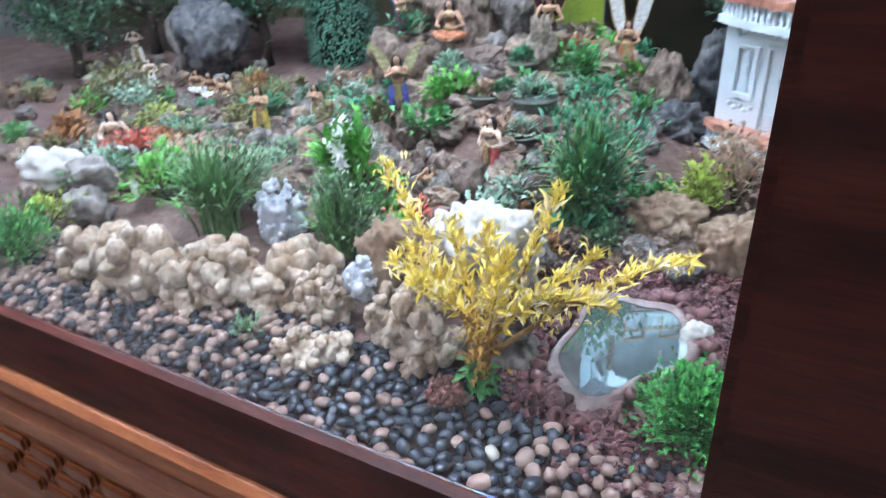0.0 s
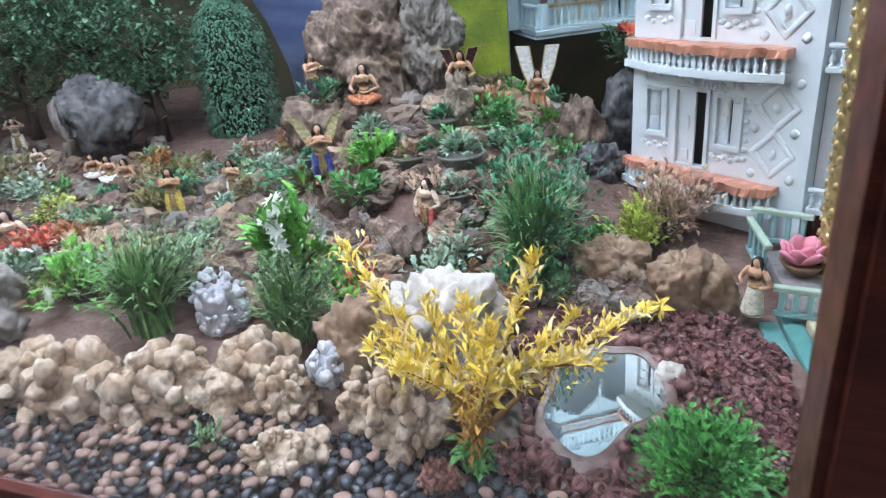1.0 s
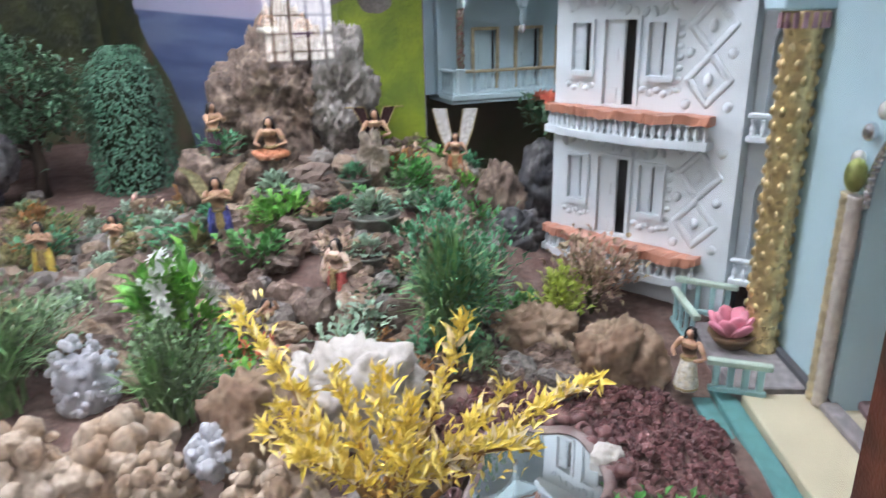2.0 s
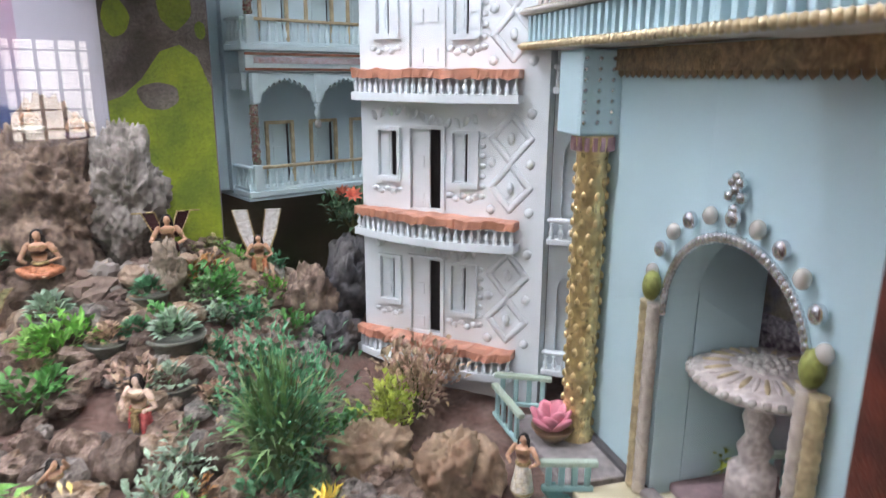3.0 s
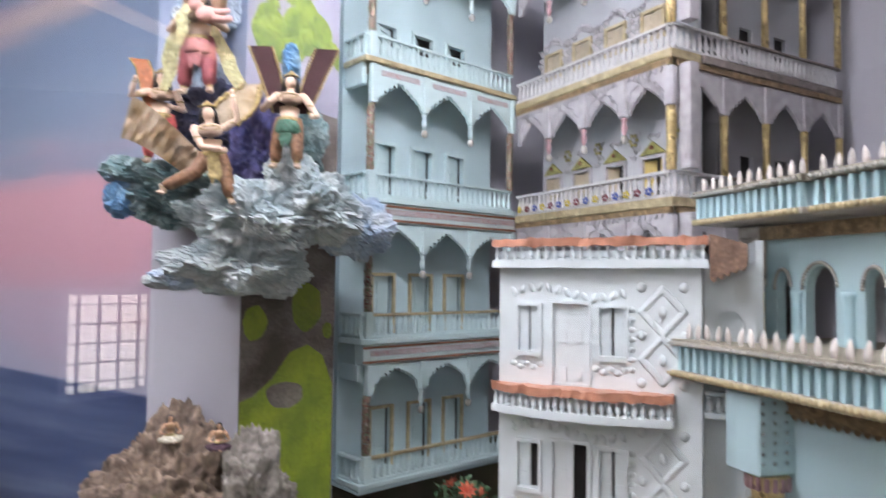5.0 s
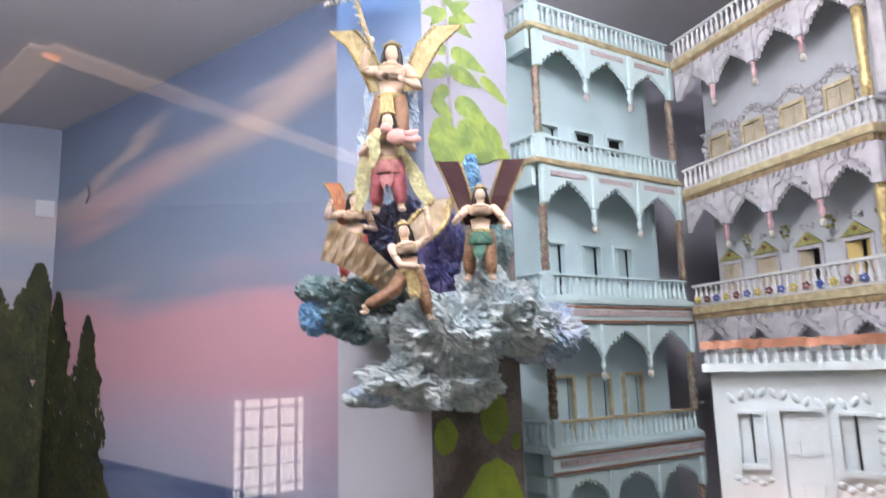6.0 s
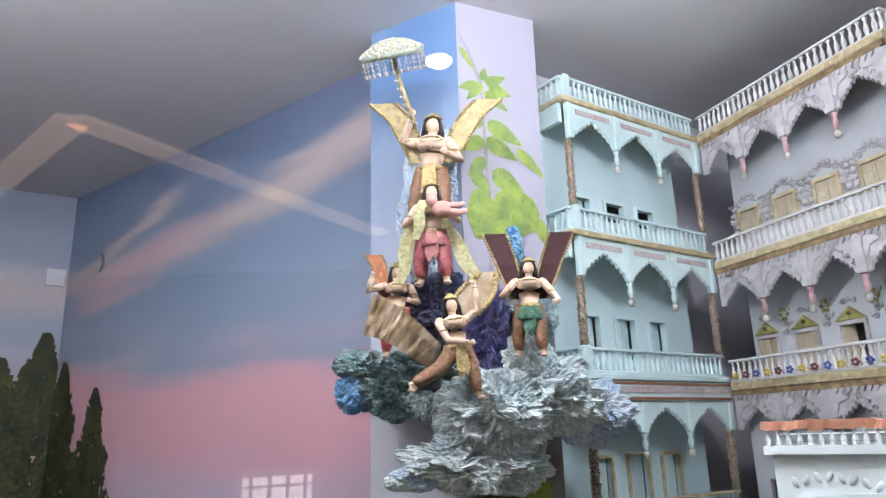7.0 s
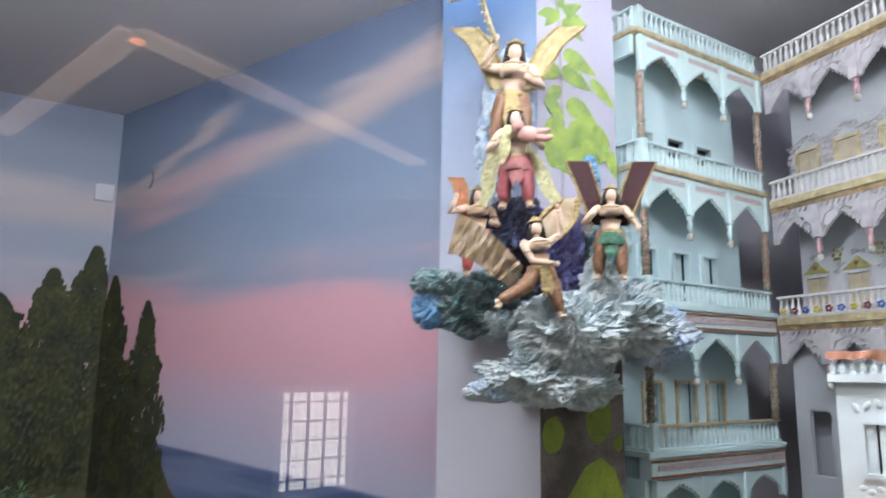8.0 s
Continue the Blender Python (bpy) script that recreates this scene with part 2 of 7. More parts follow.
PEACH, ROSE, STEEL = (0.46, 0.37, 0.37), (0.50, 0.33, 0.37), (0.20, 0.27, 0.39)
MURAL = mural_material("painted_sea_and_sky", [
    (-0.2, 2.36, 0.55, 2.34, 0.085, 0.22, 0.75, PEACH), (0.10, 2.40, 0.74, 2.55, 0.034, 0.10, 0.80, PEACH), (0.14, 2.26, 1.00, 2.41, 0.080, 0.16, 0.75, ROSE), (0.85, 2.375, 1.9, 2.585, 0.070, 0.20, 0.85, PEACH),
    (0.75, 2.05, 1.75, 2.24, 0.075, 0.2, 0.55, STEEL), (0.10, 1.985, 0.62, 2.03, 0.030, 0.12, 0.55, (0.40, 0.38, 0.44)), (0.5, 1.99, 1.6, 1.955, 0.03, 0.2, 0.5, STEEL)])
# the last, broad stroke is a pale wash put in to brighten this wall
MURALWEST = mural_material("painted_pink_and_blue_sky", [(-0.3, 2.32, 1.6, 2.325, 0.10, 0.1, 0.85, PEACH), (-0.3, 2.52, 1.6, 2.50, 0.05, 0.1, 0.4, (0.14, 0.19, 0.30)), (-0.3, 2.05, 1.6, 2.06, 0.04, 0.1, 0.5, (0.42, 0.38, 0.44)), (-0.3, 2.25, 1.6, 2.25, 0.5, 0.1, 0.35, (0.48, 0.48, 0.56))])


def wall(name, ax, ay, bx, by, z0, z1, material, label, thick=0.1):
    m, w = along(ax, ay, bx, by)
    return tagged(part(name, box(bmesh.new(), 0, w, 0, thick, z0, z1), material, m=m), label, "wall", kind="structure")


wall("wall_north", -2.245, 2.909, -0.85, 1.873, 0.0, CEIL, MURAL, "painted wall mural of sunset sky over dark blue sea")
wall("wall_west", -3.4, 2.19, -2.245, 2.909, 0.0, CEIL, MURALWEST, "painted wall mural of pink and blue sky")
wall("wall_east", -0.80, 1.75, 0.42, 2.55, 0.0, CEIL, PLASTER, "plain lavender plaster wall behind the balconies")
wall("wall_south", 0.42, 2.55, 1.60, 0.45, 0.0, CEIL, PLASTER, "plain lavender plaster wall")
m, w = along(-0.66, 1.835, 0.42, 2.545)
tagged(part("wall_base", box(bmesh.new(), 0, w, -0.012, -0.002, 0.6, 1.175), mat("dark_olive_paint", (0.095, 0.078, 0.038), 0.75, var=0.4, scale=7, second=(0.05, 0.065, 0.02), bump=0.2), m=m), "dark olive painted base of the wall", "wall", kind="structure")
tagged(part("ceiling", box(bmesh.new(), -4.2, 2.2, -3.8, 3.6, CEIL, CEIL + 0.1), CEILING), "flat pale grey painted ceiling", "ceiling", kind="structure")
tagged(part("floor", box(bmesh.new(), -4.2, 2.2, -3.8, 3.6, -0.1, 0.0), ROOMWALL), "plain beige room floor", "floor", kind="structure")
# the visitors' room behind the glass
WZ0, WZ1 = 1.18, 1.58
mR, LR = along(-1.075, -2.80, -1.985, -2.01)
RW0, RW1 = 0.30, 0.63
tagged(part("wall_room_return", holed_wall(bmesh.new(), 0, LR, 0, 2.1, 0.0, 0.015, [(RW0, RW1, WZ0, WZ1)]), ROOMWALL, m=mR), "painted room wall with a small barred window", "wall", kind="structure")
tagged(part("wall_room_south", box(bmesh.new(), -4.2, 2.2, -3.72, -3.60, 0, CEIL), ROOMWALL), "plain painted room wall", "wall", kind="structure")
for name, x in (("wall_room_west", -4.2), ("wall_room_east", 2.1)):
    tagged(part(name, box(bmesh.new(), x, x + 0.1, -3.60, 3.5, 0, CEIL), ROOMWALL), "plain painted room wall", "wall", kind="structure")
tagged(part("backdrop", box(bmesh.new(), RW0 - 0.05, RW1 + 0.05, 0.018, 0.026, WZ0 - 0.05, WZ1 + 0.05), DAYLIGHT, m=mR), "bright hazy daylight outside the window", "backdrop", kind="structure")
win = thing("window_1", mR, "small barred window with a pale frame", "window", kind="structure")
bm = bmesh.new()
for a in ((RW0 - 0.03, RW1 + 0.03, WZ0 - 0.03, WZ0), (RW0 - 0.03, RW1 + 0.03, WZ1, WZ1 + 0.03), (RW0 - 0.03, RW0, WZ0, WZ1), (RW1, RW1 + 0.03, WZ0, WZ1)):
    box(bm, a[0], a[1], -0.005, -0.0005, a[2], a[3])
part("window_frame", bm, PLASTER, win)
for i in range(4):
    x = RW0 + (i + 0.5) * (RW1 - RW0) / 4
    part("bar", box(bmesh.new(), x - 0.007, x + 0.007, 0.003, 0.006, WZ0, WZ1), DARKWOOD, win)
for i in range(5):
    z = WZ0 + (i + 0.5) * (WZ1 - WZ0) / 5
    part("bar", box(bmesh.new(), RW0, RW1, 0.007, 0.010, z - 0.004, z + 0.004), DARKWOOD, win)
# one mirrored downlight and two unseen ones added in its row
for lx, ly in PART_ADDED_LAMPS:
    d = thing("downlight", pose(lx, ly, CEIL), "round white recessed ceiling downlight, switched on, of a partly added row", "lamp", "ceiling downlights")
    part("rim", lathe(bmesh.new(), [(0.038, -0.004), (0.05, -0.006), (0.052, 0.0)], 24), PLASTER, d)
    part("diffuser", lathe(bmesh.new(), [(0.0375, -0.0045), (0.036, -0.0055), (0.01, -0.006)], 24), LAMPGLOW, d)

# unseen fluorescent tubes, added under the case's ceiling, behind the glass, for light
for tx, ty in ADDED_TUBES:
    d = thing("added_tube_lamp", pose(tx, ty, CEIL - 0.13), "unseen white tube lamp added under the case ceiling, lit", "lamp", "tube lamps")
    part("tube", lathe(bmesh.new(), [(0.011, 0), (0.013, 0.01), (0.013, 1.09), (0.011, 1.1)], 12, pose(0, 0, 0, 0, 90, 0)), ADDEDTUBEGLOW, d)
    for ex in (-0.02, 1.1):
        part("socket", soft(box(bmesh.new(), ex, ex + 0.02, -0.015, 0.015, -0.02, 0.13), 0.003), PLASTER, d)

# warm strips that meet at a corner of the visitors' ceiling; their glow is added
STRIPGLOW = glow("warm_strip_glow", (1.0, 0.72, 0.50), 1.1)
cv = thing("ceiling_glow_strips", pose(-1.87, -1.47, CEIL - 0.02), "warm strips along the room's ceiling, with a glow added", "lamp")
for bx, by in ((-1.03, -0.95), (0.84, -1.34)):
    mm, w = along(0, 0, bx, by)
    part("strip", soft(box(bmesh.new(), 0.0, w, -0.05, 0.05, 0.0, 0.018), 0.003), STRIPGLOW, cv, m=mm)

# ---- structural pillar with painted faces ----
col = thing("pillar", pose(0, 0, 0), "square room pillar painted sky blue and with green leaves", "pillar", kind="structure")
CA, CB, CC = (-0.898, 1.76), (-0.685, 1.63), (-0.490, 1.715)


def pillar_sky():
    m = mat("pillar_sky_paint", (0.085, 0.17, 0.35), 0.65, var=0.08, scale=2.5, second=(0.17, 0.27, 0.42), bump=0.05)
    n, l = m.node_tree.nodes, m.node_tree.links
    b = n["Principled BSDF"]
    src = b.inputs["Base Color"].links[0].from_socket
    co = [x for x in n if x.bl_idname == "ShaderNodeTexCoord"][0]
    sep = n.new("ShaderNodeSeparateXYZ")
    l.new(co.outputs["Object"], sep.inputs[0])
    mr = n.new("ShaderNodeMapRange")
    mr.inputs[1].default_value, mr.inputs[2].default_value = 1.7, 2.55
    l.new(sep.outputs[2], mr.inputs[0])
    mx = n.new("ShaderNodeMix")
    mx.data_type = "RGBA"
    l.new(mr.outputs[0], mx.inputs[0])
    mx.inputs[6].default_value = (0.60, 0.60, 0.69, 1)
    l.new(src, mx.inputs[7])
    l.new(mx.outputs[2], b.inputs["Base Color"])
    return m


m, w = along(*CA, *CB)
part("painted_face", box(bmesh.new(), 0, w, 0, 0.012, 0.6, CEIL), pillar_sky(), col, "face painted as a pale blue sky", m=m)
m, w2 = along(*CB, *CC)
part("painted_face", box(bmesh.new(), 0, w2, 0, 0.012, 0.6, CEIL), mat("pillar_white_paint", (0.35, 0.34, 0.44), 0.65, var=0.06, scale=3, bump=0.05), col, "lavender face painted with leaves", m=m)
bm = bmesh.new()
a = [bm.verts.new((x, y, z)) for z in (0.6, CEIL) for x, y in ((-0.888, 1.775), (-0.685, 1.650), (-0.505, 1.728), (-0.66, 1.93))]
bm.faces.new(a[:4]), bm.faces.new(a[4:])
for i in range(4):
    bm.faces.new((a[i], a[(i + 1) % 4], a[4 + (i + 1) % 4], a[4 + i]))
part("core", bm, PLASTER, col)


# ---- wooden case front ----
def rail_profile(name, prof, x0, x1, material, label):
    bm = bmesh.new()
    a = [bm.verts.new((x0, y, z)) for y, z in prof]
    b = [bm.verts.new((x1, y, z)) for y, z in prof]
    bm.faces.new(a), bm.faces.new(b[::-1])
    for i in range(len(prof)):
        bm.faces.new((a[i], b[i], b[(i + 1) % len(prof)], a[(i + 1) % len(prof)]))
    return part(name, bm, material, case, label)


case = thing("display_case_front", pose(0, 0, 0), "polished brown wooden front of the glass display case", "display case", kind="structure")
rail_profile("sill", [(0.355, 0.80), (0.355, 0.962), (0.345, 0.967), (0.336, 0.963), (0.318, 0.912), (0.316, 0.900), (0.32, 0.80)], -3.6, 2.0, DARKWOOD, "dark varnished sill")
rail_profile("moulding", [(0.335, 0.78), (0.335, 0.900), (0.311, 0.900), (0.303, 0.892), (0.300, 0.874), (0.309, 0.866), (0.309, 0.853), (0.296, 0.846), (0.293, 0.826), (0.305, 0.816), (0.314, 0.78)], -3.6, 2.0, REDWOOD, "reddish brown moulding")
part("panel", box(bmesh.new(), -3.6, 2.0, 0.32, 0.34, 0.02, 0.78), REDWOOD, case, "carved reddish panel")
tile = mesh_of(soft(box(bmesh.new(), -0.030, 0.030, -0.011, 0.0, -0.014, 0.014), 0.005, 2), REDWOOD)
for r in range(3):
    for i in range(26):
        piece("carved_block", tile, case, pose(-2.3 + i * 0.072 + (r % 2) * 0.036, 0.321, 0.757 - r * 0.037))
part("post", soft(box(bmesh.new(), 0.0, 0.084, 0.288, 0.345, 0.964, CEIL), 0.006, 2), DARKWOOD, case, "dark varnished upright post")
part("post_trim", soft(box(bmesh.new(), 0.086, 0.14, 0.300, 0.345, 0.964, CEIL), 0.006, 2), REDWOOD, case, "reddish upright trim")
part("post", soft(box(bmesh.new(), -2.70, -2.60, 0.288, 0.345, 0.964, CEIL), 0.006, 2), DARKWOOD, case, "dark varnished upright post")
glassm = bpy.data.materials.new("clear_glass")
glassm.use_nodes = True
gb = glassm.node_tree.nodes["Principled BSDF"]
gb.inputs["Transmission Weight"].default_value, gb.inputs["Roughness"].default_value, gb.inputs["IOR"].default_value = 1.0, 0.0, 1.5
pane = part("pane", box(bmesh.new(), -2.64, 0.03, 0.346, 0.350, 0.9675, CEIL), glassm, case, "clear glass pane")
pane.visible_shadow = False


# ---- balconied buildings ----
def baluster_mesh(h, r, material):
    prof = [(r * 0.9, 0), (r * 0.9, h * 0.08), (r * 0.5, h * 0.13), (r, h * 0.3), (r * 0.85, h * 0.45), (r * 0.45, h * 0.7), (r * 0.4, h * 0.82), (r * 0.8, h * 0.9), (r * 0.8, h)]
    return mesh_of(lathe(bmesh.new(), prof, 8), material)


def rail_run(parent, x0, x1, y, z, h, n, material, mesh, cap=None):
    """A balustrade along x: base and cap rails, with n turned balusters under the cap."""
    part("base_rail", soft(box(bmesh.new(), x0, x1, y - 0.006, y + 0.008, z, z + h * 0.12), 0.0015), material, parent)
    r = part("cap_rail", soft(box(bmesh.new(), x0, x1, y - 0.007, y + 0.009, z + h * 0.88, z + h), 0.0015), cap or material, parent)
    for i in range(n):
        piece("baluster", mesh, r, pose(x0 + (i + 0.5) * (x1 - x0) / n, y + 0.001, z + h * 0.11))
    return r


def rail_side(parent, x, y0, y1, z, h, n, material, mesh):
    part("base_rail", soft(box(bmesh.new(), x - 0.007, x + 0.007, y0, y1, z, z + h * 0.12), 0.0015), material, parent)
    r = part("cap_rail", soft(box(bmesh.new(), x - 0.008, x + 0.008, y0, y1, z + h * 0.88, z + h), 0.0015), material, parent)
    for i in range(n):
        piece("baluster", mesh, r, pose(x, y0 + (i + 0.5) * (y1 - y0) / n, z + h * 0.11))
    return r


def scallop(bm, x0, x1, ztop, drop, rise, y0, y1, teeth=5, pend=0.16, power=0.78):
    """One bay of a hanging valance: a pointed arch cut with small scallops, full depth at both ends."""
    w = x1 - x0
    pts = [(x0, ztop), (x0, ztop - drop)]
    pts.append((x0 + w * pend * 0.5, ztop - drop))
    half = []
    for i in range(teeth):
        a, b = i / teeth, (i + 1) / teeth
        for k in range(4):
            f = a + (b - a) * k / 3
            xx = pend * 0.5 + (0.5 - pend * 0.5) * f
            zz = ztop - drop + (drop - rise) * (a + (b - a) * (k / 3) ** 1.6) ** power + 1.15 * (drop - rise) * math.sin(math.pi * k / 3) / teeth
            half.append((xx, zz))
    half.append((0.5, ztop - rise + (drop - rise) * 0.08))
    pts += [(x0 + w * xx, zz) for xx, zz in half]
    pts += [(x1 - w * xx, zz) for xx, zz in reversed(half[:-1])]
    pts += [(x1 - w * pend * 0.5, ztop - drop), (x1, ztop - drop), (x1, ztop)]
    out = []
    for p in pts:
        if not out or (abs(out[-1][0] - p[0]) + abs(out[-1][1] - p[1])) > 1e-5:
            out.append(p)
    return slab_poly(bm, out, y0, y1)


SAGEBIT = mat("sage_green_bead", (0.16, 0.24, 0.13), 0.4, 0.1, var=0.3)


def scrolls(spots, y):
    """Plaster scrolls in relief: small spirals, each with a curling leaf."""
    bm = bmesh.new()
    for x, z, s, turn in spots:
        d = 1 if turn % 2 else -1
        tube(bm, [(x + d * s * (1 - 0.075 * i) * math.cos(i * 0.75 + turn), y - 0.0008, z + s * (1 - 0.075 * i) * math.sin(i * 0.75 + turn)) for i in range(12)], [s * 0.28 * (1 - 0.05 * i) for i in range(12)], 5)
        tube(bm, [(x + d * s, y, z), (x + d * s * 1.6, y, z + s * 0.7), (x + d * s * 1.5, y, z + s * 1.4)], [s * 0.3, s * 0.26, s * 0.08], 5)
    return bm


def pendant(parent, x, y, z, s, material, bead):
    p = part("pendant", lathe(bmesh.new(), [(0.006 * s, 0), (0.009 * s, -0.006 * s), (0.004 * s, -0.012 * s), (0.008 * s, -0.022 * s), (0.007 * s, -0.03 * s), (0.002 * s, -0.042 * s)], 8), material, parent, m=pose(x, y, z))
    part("bead", ball(bmesh.new(), (0, 0, -0.051 * s), (0.009 * s, 0.009 * s, 0.011 * s), 2), bead, p, "shiny bead")


def opening(parent, x0, x1, z0, z1, y, frame_mat, leaf_mat, ajar=35, sides=1, frame_w=0.008):
    """A framed opening whose leaf or leaves stand ajar."""
    bm = bmesh.new()
    for a in ((x0 - frame_w, x0, z0, z1 + frame_w), (x1, x1 + frame_w, z0, z1 + frame_w), (x0, x1, z1, z1 + frame_w)):
        box(bm, a[0], a[1], y - 0.006, y + 0.004, a[2], a[3])
    fr = part("door_frame", bm, frame_mat, parent)
    w = (x1 - x0) / sides
    for i in range(sides):
        lw = w * 0.97
        bm = box(bmesh.new(), 0, lw, -0.003, 0.003, z0 + 0.001, z1 - 0.001)
        for pz in range(3):
            za = z0 + (z1 - z0) * (0.07 + 0.31 * pz)
            box(bm, lw * 0.2, lw * 0.8, -0.0055, -0.003, za, za + (z1 - z0) * 0.23)
        if i == 0:
            part("door_leaf", bm, leaf_mat, fr, m=pose(x0, y, 0, 0, 0, ajar * 0.6))
        else:
            part("door_leaf", bm, leaf_mat, fr, m=pose(x1, y, 0, 0, 0, 180 - ajar * 0.6))


BAL_BLUE = baluster_mesh(0.046, 0.0065, BLUETRIM)
BAL_GREY = baluster_mesh(0.046, 0.0065, mat("pale_grey_baluster", (0.62, 0.62, 0.64), 0.55, var=0.1, rnd=0.06))
RUST = mat("rust_line_paint", (0.26, 0.11, 0.06), 0.6, var=0.3, scale=40)
ROSETTE = mat("painted_rosettes", (0.45, 0.42, 0.44), 0.6, var=0.3, scale=120, second=(0.42, 0.16, 0.16), mix=0.62)

mB, LB = along(-0.41, 1.767, 0.0, 2.033)
blue = thing("balcony_building", mB, "pale blue miniature mansion with four balustraded balconies", "model building")
D = 0.085
TOPS = [2.590, 2.244, 1.910, 1.574, 1.240]
holes = []
for k, zt in enumerate(TOPS[1:]):
    zf = zt - 0.058
    for c, w in ((0.10, 0.062), (0.225, 0.066), (0.345, 0.062)):
        holes.append((c - w / 2, c + w / 2, zf + (0.075 if k == 0 else 0.002), zf + (0.125 if k == 0 else 0.148)))
part("wall", holed_wall(bmesh.new(), -0.03, LB, 1.175, 2.53, D, D + 0.012, holes), BLUEWALL, blue)
part("side_wall", box(bmesh.new(), -0.03, -0.018, 0.012 + D, D + 0.075, 1.175, 2.53), BLUEWALL, blue)
part("side_wall", box(bmesh.new(), -0.10, -0.031, D + 0.02, D + 0.03, 1.175, 2.53), BLUEWALL, blue)
# a flat dark sheet paints the shade behind the doors
part("interior", box(bmesh.new(), -0.015, LB, D + 0.06, D + 0.07, 1.175, 2.53), SHADEANDTRIM, blue, "dark sheet painted as shade behind the doors")
for k, zt in enumerate(TOPS):
    zf = zt - 0.058
    part("balcony_floor", soft(box(bmesh.new(), -0.03, LB + 0.01, -0.012, D, zf - 0.014, zf), 0.002), GOLDTRIM if k < 2 else BLUETRIM, blue, "gold-edged floor slab" if k < 2 else "")
    rail_run(blue, 0.0, LB, 0.0, zf, 0.058, 26, BLUETRIM, BAL_BLUE, GOLDTRIM if k > 2 else None)
    rail_side(blue, -0.018, 0.0, D, zf, 0.058, 4, BLUETRIM, BAL_BLUE)
    part("corner_post", soft(box(bmesh.new(), -0.014, 0.006, -0.01, 0.01, zf, zt + 0.004), 0.002), BLUETRIM, blue)
    if k in (2, 3):
        part("band", soft(box(bmesh.new(), -0.02, LB + 0.004, -0.008, 0.03, zf - 0.062, zf - 0.015), 0.002), BLUETRIM, blue)
        for dz in (0.018, 0.052):
            part("painted_line", box(bmesh.new(), -0.022, LB + 0.006, -0.0105, -0.0082, zf - dz - 0.006, zf - dz), RUST, blue, "rust brown painted line")
        part("carved_band", box(bmesh.new(), 0.0, LB, -0.0105, -0.0082, zf - 0.042, zf - 0.028), ROSETTE, blue, "row of small red rosettes")
    if k < 4:
        ztop = zf - (0.063 if k in (2, 3) else 0.014)
        drop, rise = (0.092, 0.040) if k < 2 else (0.066, 0.018)
        for i in range(3):
            part("valance", scallop(bmesh.new(), i * LB / 3, (i + 1) * LB / 3, ztop, drop, rise, -0.004, 0.004, 5, power=0.45 if k == 3 else 0.78), BLUETRIM, blue)
            if k < 2:
                part("carved_band", box(bmesh.new(), i * LB / 3 + 0.022, (i + 1) * LB / 3 - 0.022, -0.006, -0.0042, ztop - 0.026, ztop - 0.013), ROSETTE, blue, "row of small red rosettes")
        for i in range(4):
            part("valance_post", soft(box(bmesh.new(), i * LB / 3 - 0.008, i * LB / 3 + 0.008, -0.009, 0.008, ztop - drop - 0.004, ztop), 0.002), BLUETRIM, blue)
            if 0 < i < 3:
                pendant(blue, i * LB / 3, 0, ztop - drop - 0.004, 1.0, BLUETRIM, PEARL)
        part("valance_side", box(bmesh.new(), -0.024, -0.012, 0.01, D, ztop - drop * 0.55, ztop), BLUETRIM, blue)
        zb = TOPS[k + 1] - 0.002
        for x in (-0.002, LB - 0.004):
            part("column", lathe(bmesh.new(), [(0.008, zb), (0.0095, zb + 0.02), (0.0085, zb + 0.05), (0.0095, ztop - drop - 0.02), (0.008, ztop - drop - 0.004)], 10, pose(x, 0.004, 0)), FLORAL, blue, "column wrapped in red floral ribbon")
            bm = bmesh.new()
            for q in range(60):
                a, zq = q * 1.9, zb + 0.006 + (ztop - drop - zb - 0.012) * q / 59
                ball(bm, (x + 0.0092 * math.cos(a), 0.004 + 0.0092 * math.sin(a), zq), (0.0030, 0.0030, 0.0036), 1, (0, 1, 2, 1)[q % 4])
            part("floral_ribbon", bm, [SILVER, FLORAL, SAGEBIT], blue, "ribbon of red, green and silver flowers")
    if k:
        for c, w in ((0.10, 0.062), (0.225, 0.066), (0.345, 0.062)):
            if k == 1:
                opening(blue, c - w / 2, c + w / 2, zf + 0.075, zf + 0.125, D, BLUETRIM, BLUETRIM, 70 if c > 0.2 else 30)
            else:
                opening(blue, c - w / 2, c + w / 2, zf + 0.002, zf + 0.148, D, BLUETRIM if k == 2 else GOLDTRIM, BLUETRIM, (30, 24, 30)[k - 2])
part("underside", box(bmesh.new(), -0.03, LB + 0.01, -0.008, D + 0.07, 1.160, 1.1665), BLUEWALL, blue)

# lilac grey mansion, at a right angle to it
DUSTY = mat("dusty_pink_pendant", (0.58, 0.36, 0.40), 0.45, var=0.25, scale=60)
mG, LG = along(0.012, 2.035, 0.215, 1.505)
grey = thing("carved_mansion", mG, "lilac grey carved miniature mansion with tan shutters", "model building")
GT = [2.590, 2.215, 1.895]
holes = []
for c in (0.07, 0.19, 0.315, 0.44):
    holes += [(c - 0.03, c + 0.03, 2.165 + 0.065, 2.165 + 0.135), (c - 0.03, c + 0.03, 1.842, 1.842 + 0.105)]
part("wall", holed_wall(bmesh.new(), 0.02, LG, 1.2, 2.535, D, D + 0.012, holes), GREYWALL, grey)
# shade behind the shutters, painted as one dark sheet
part("interior", box(bmesh.new(), 0.1, LG, D + 0.06, D + 0.07, 1.2, 2.53), SHADEANDTRIM, grey, "dark sheet painted as shade behind the shutters")
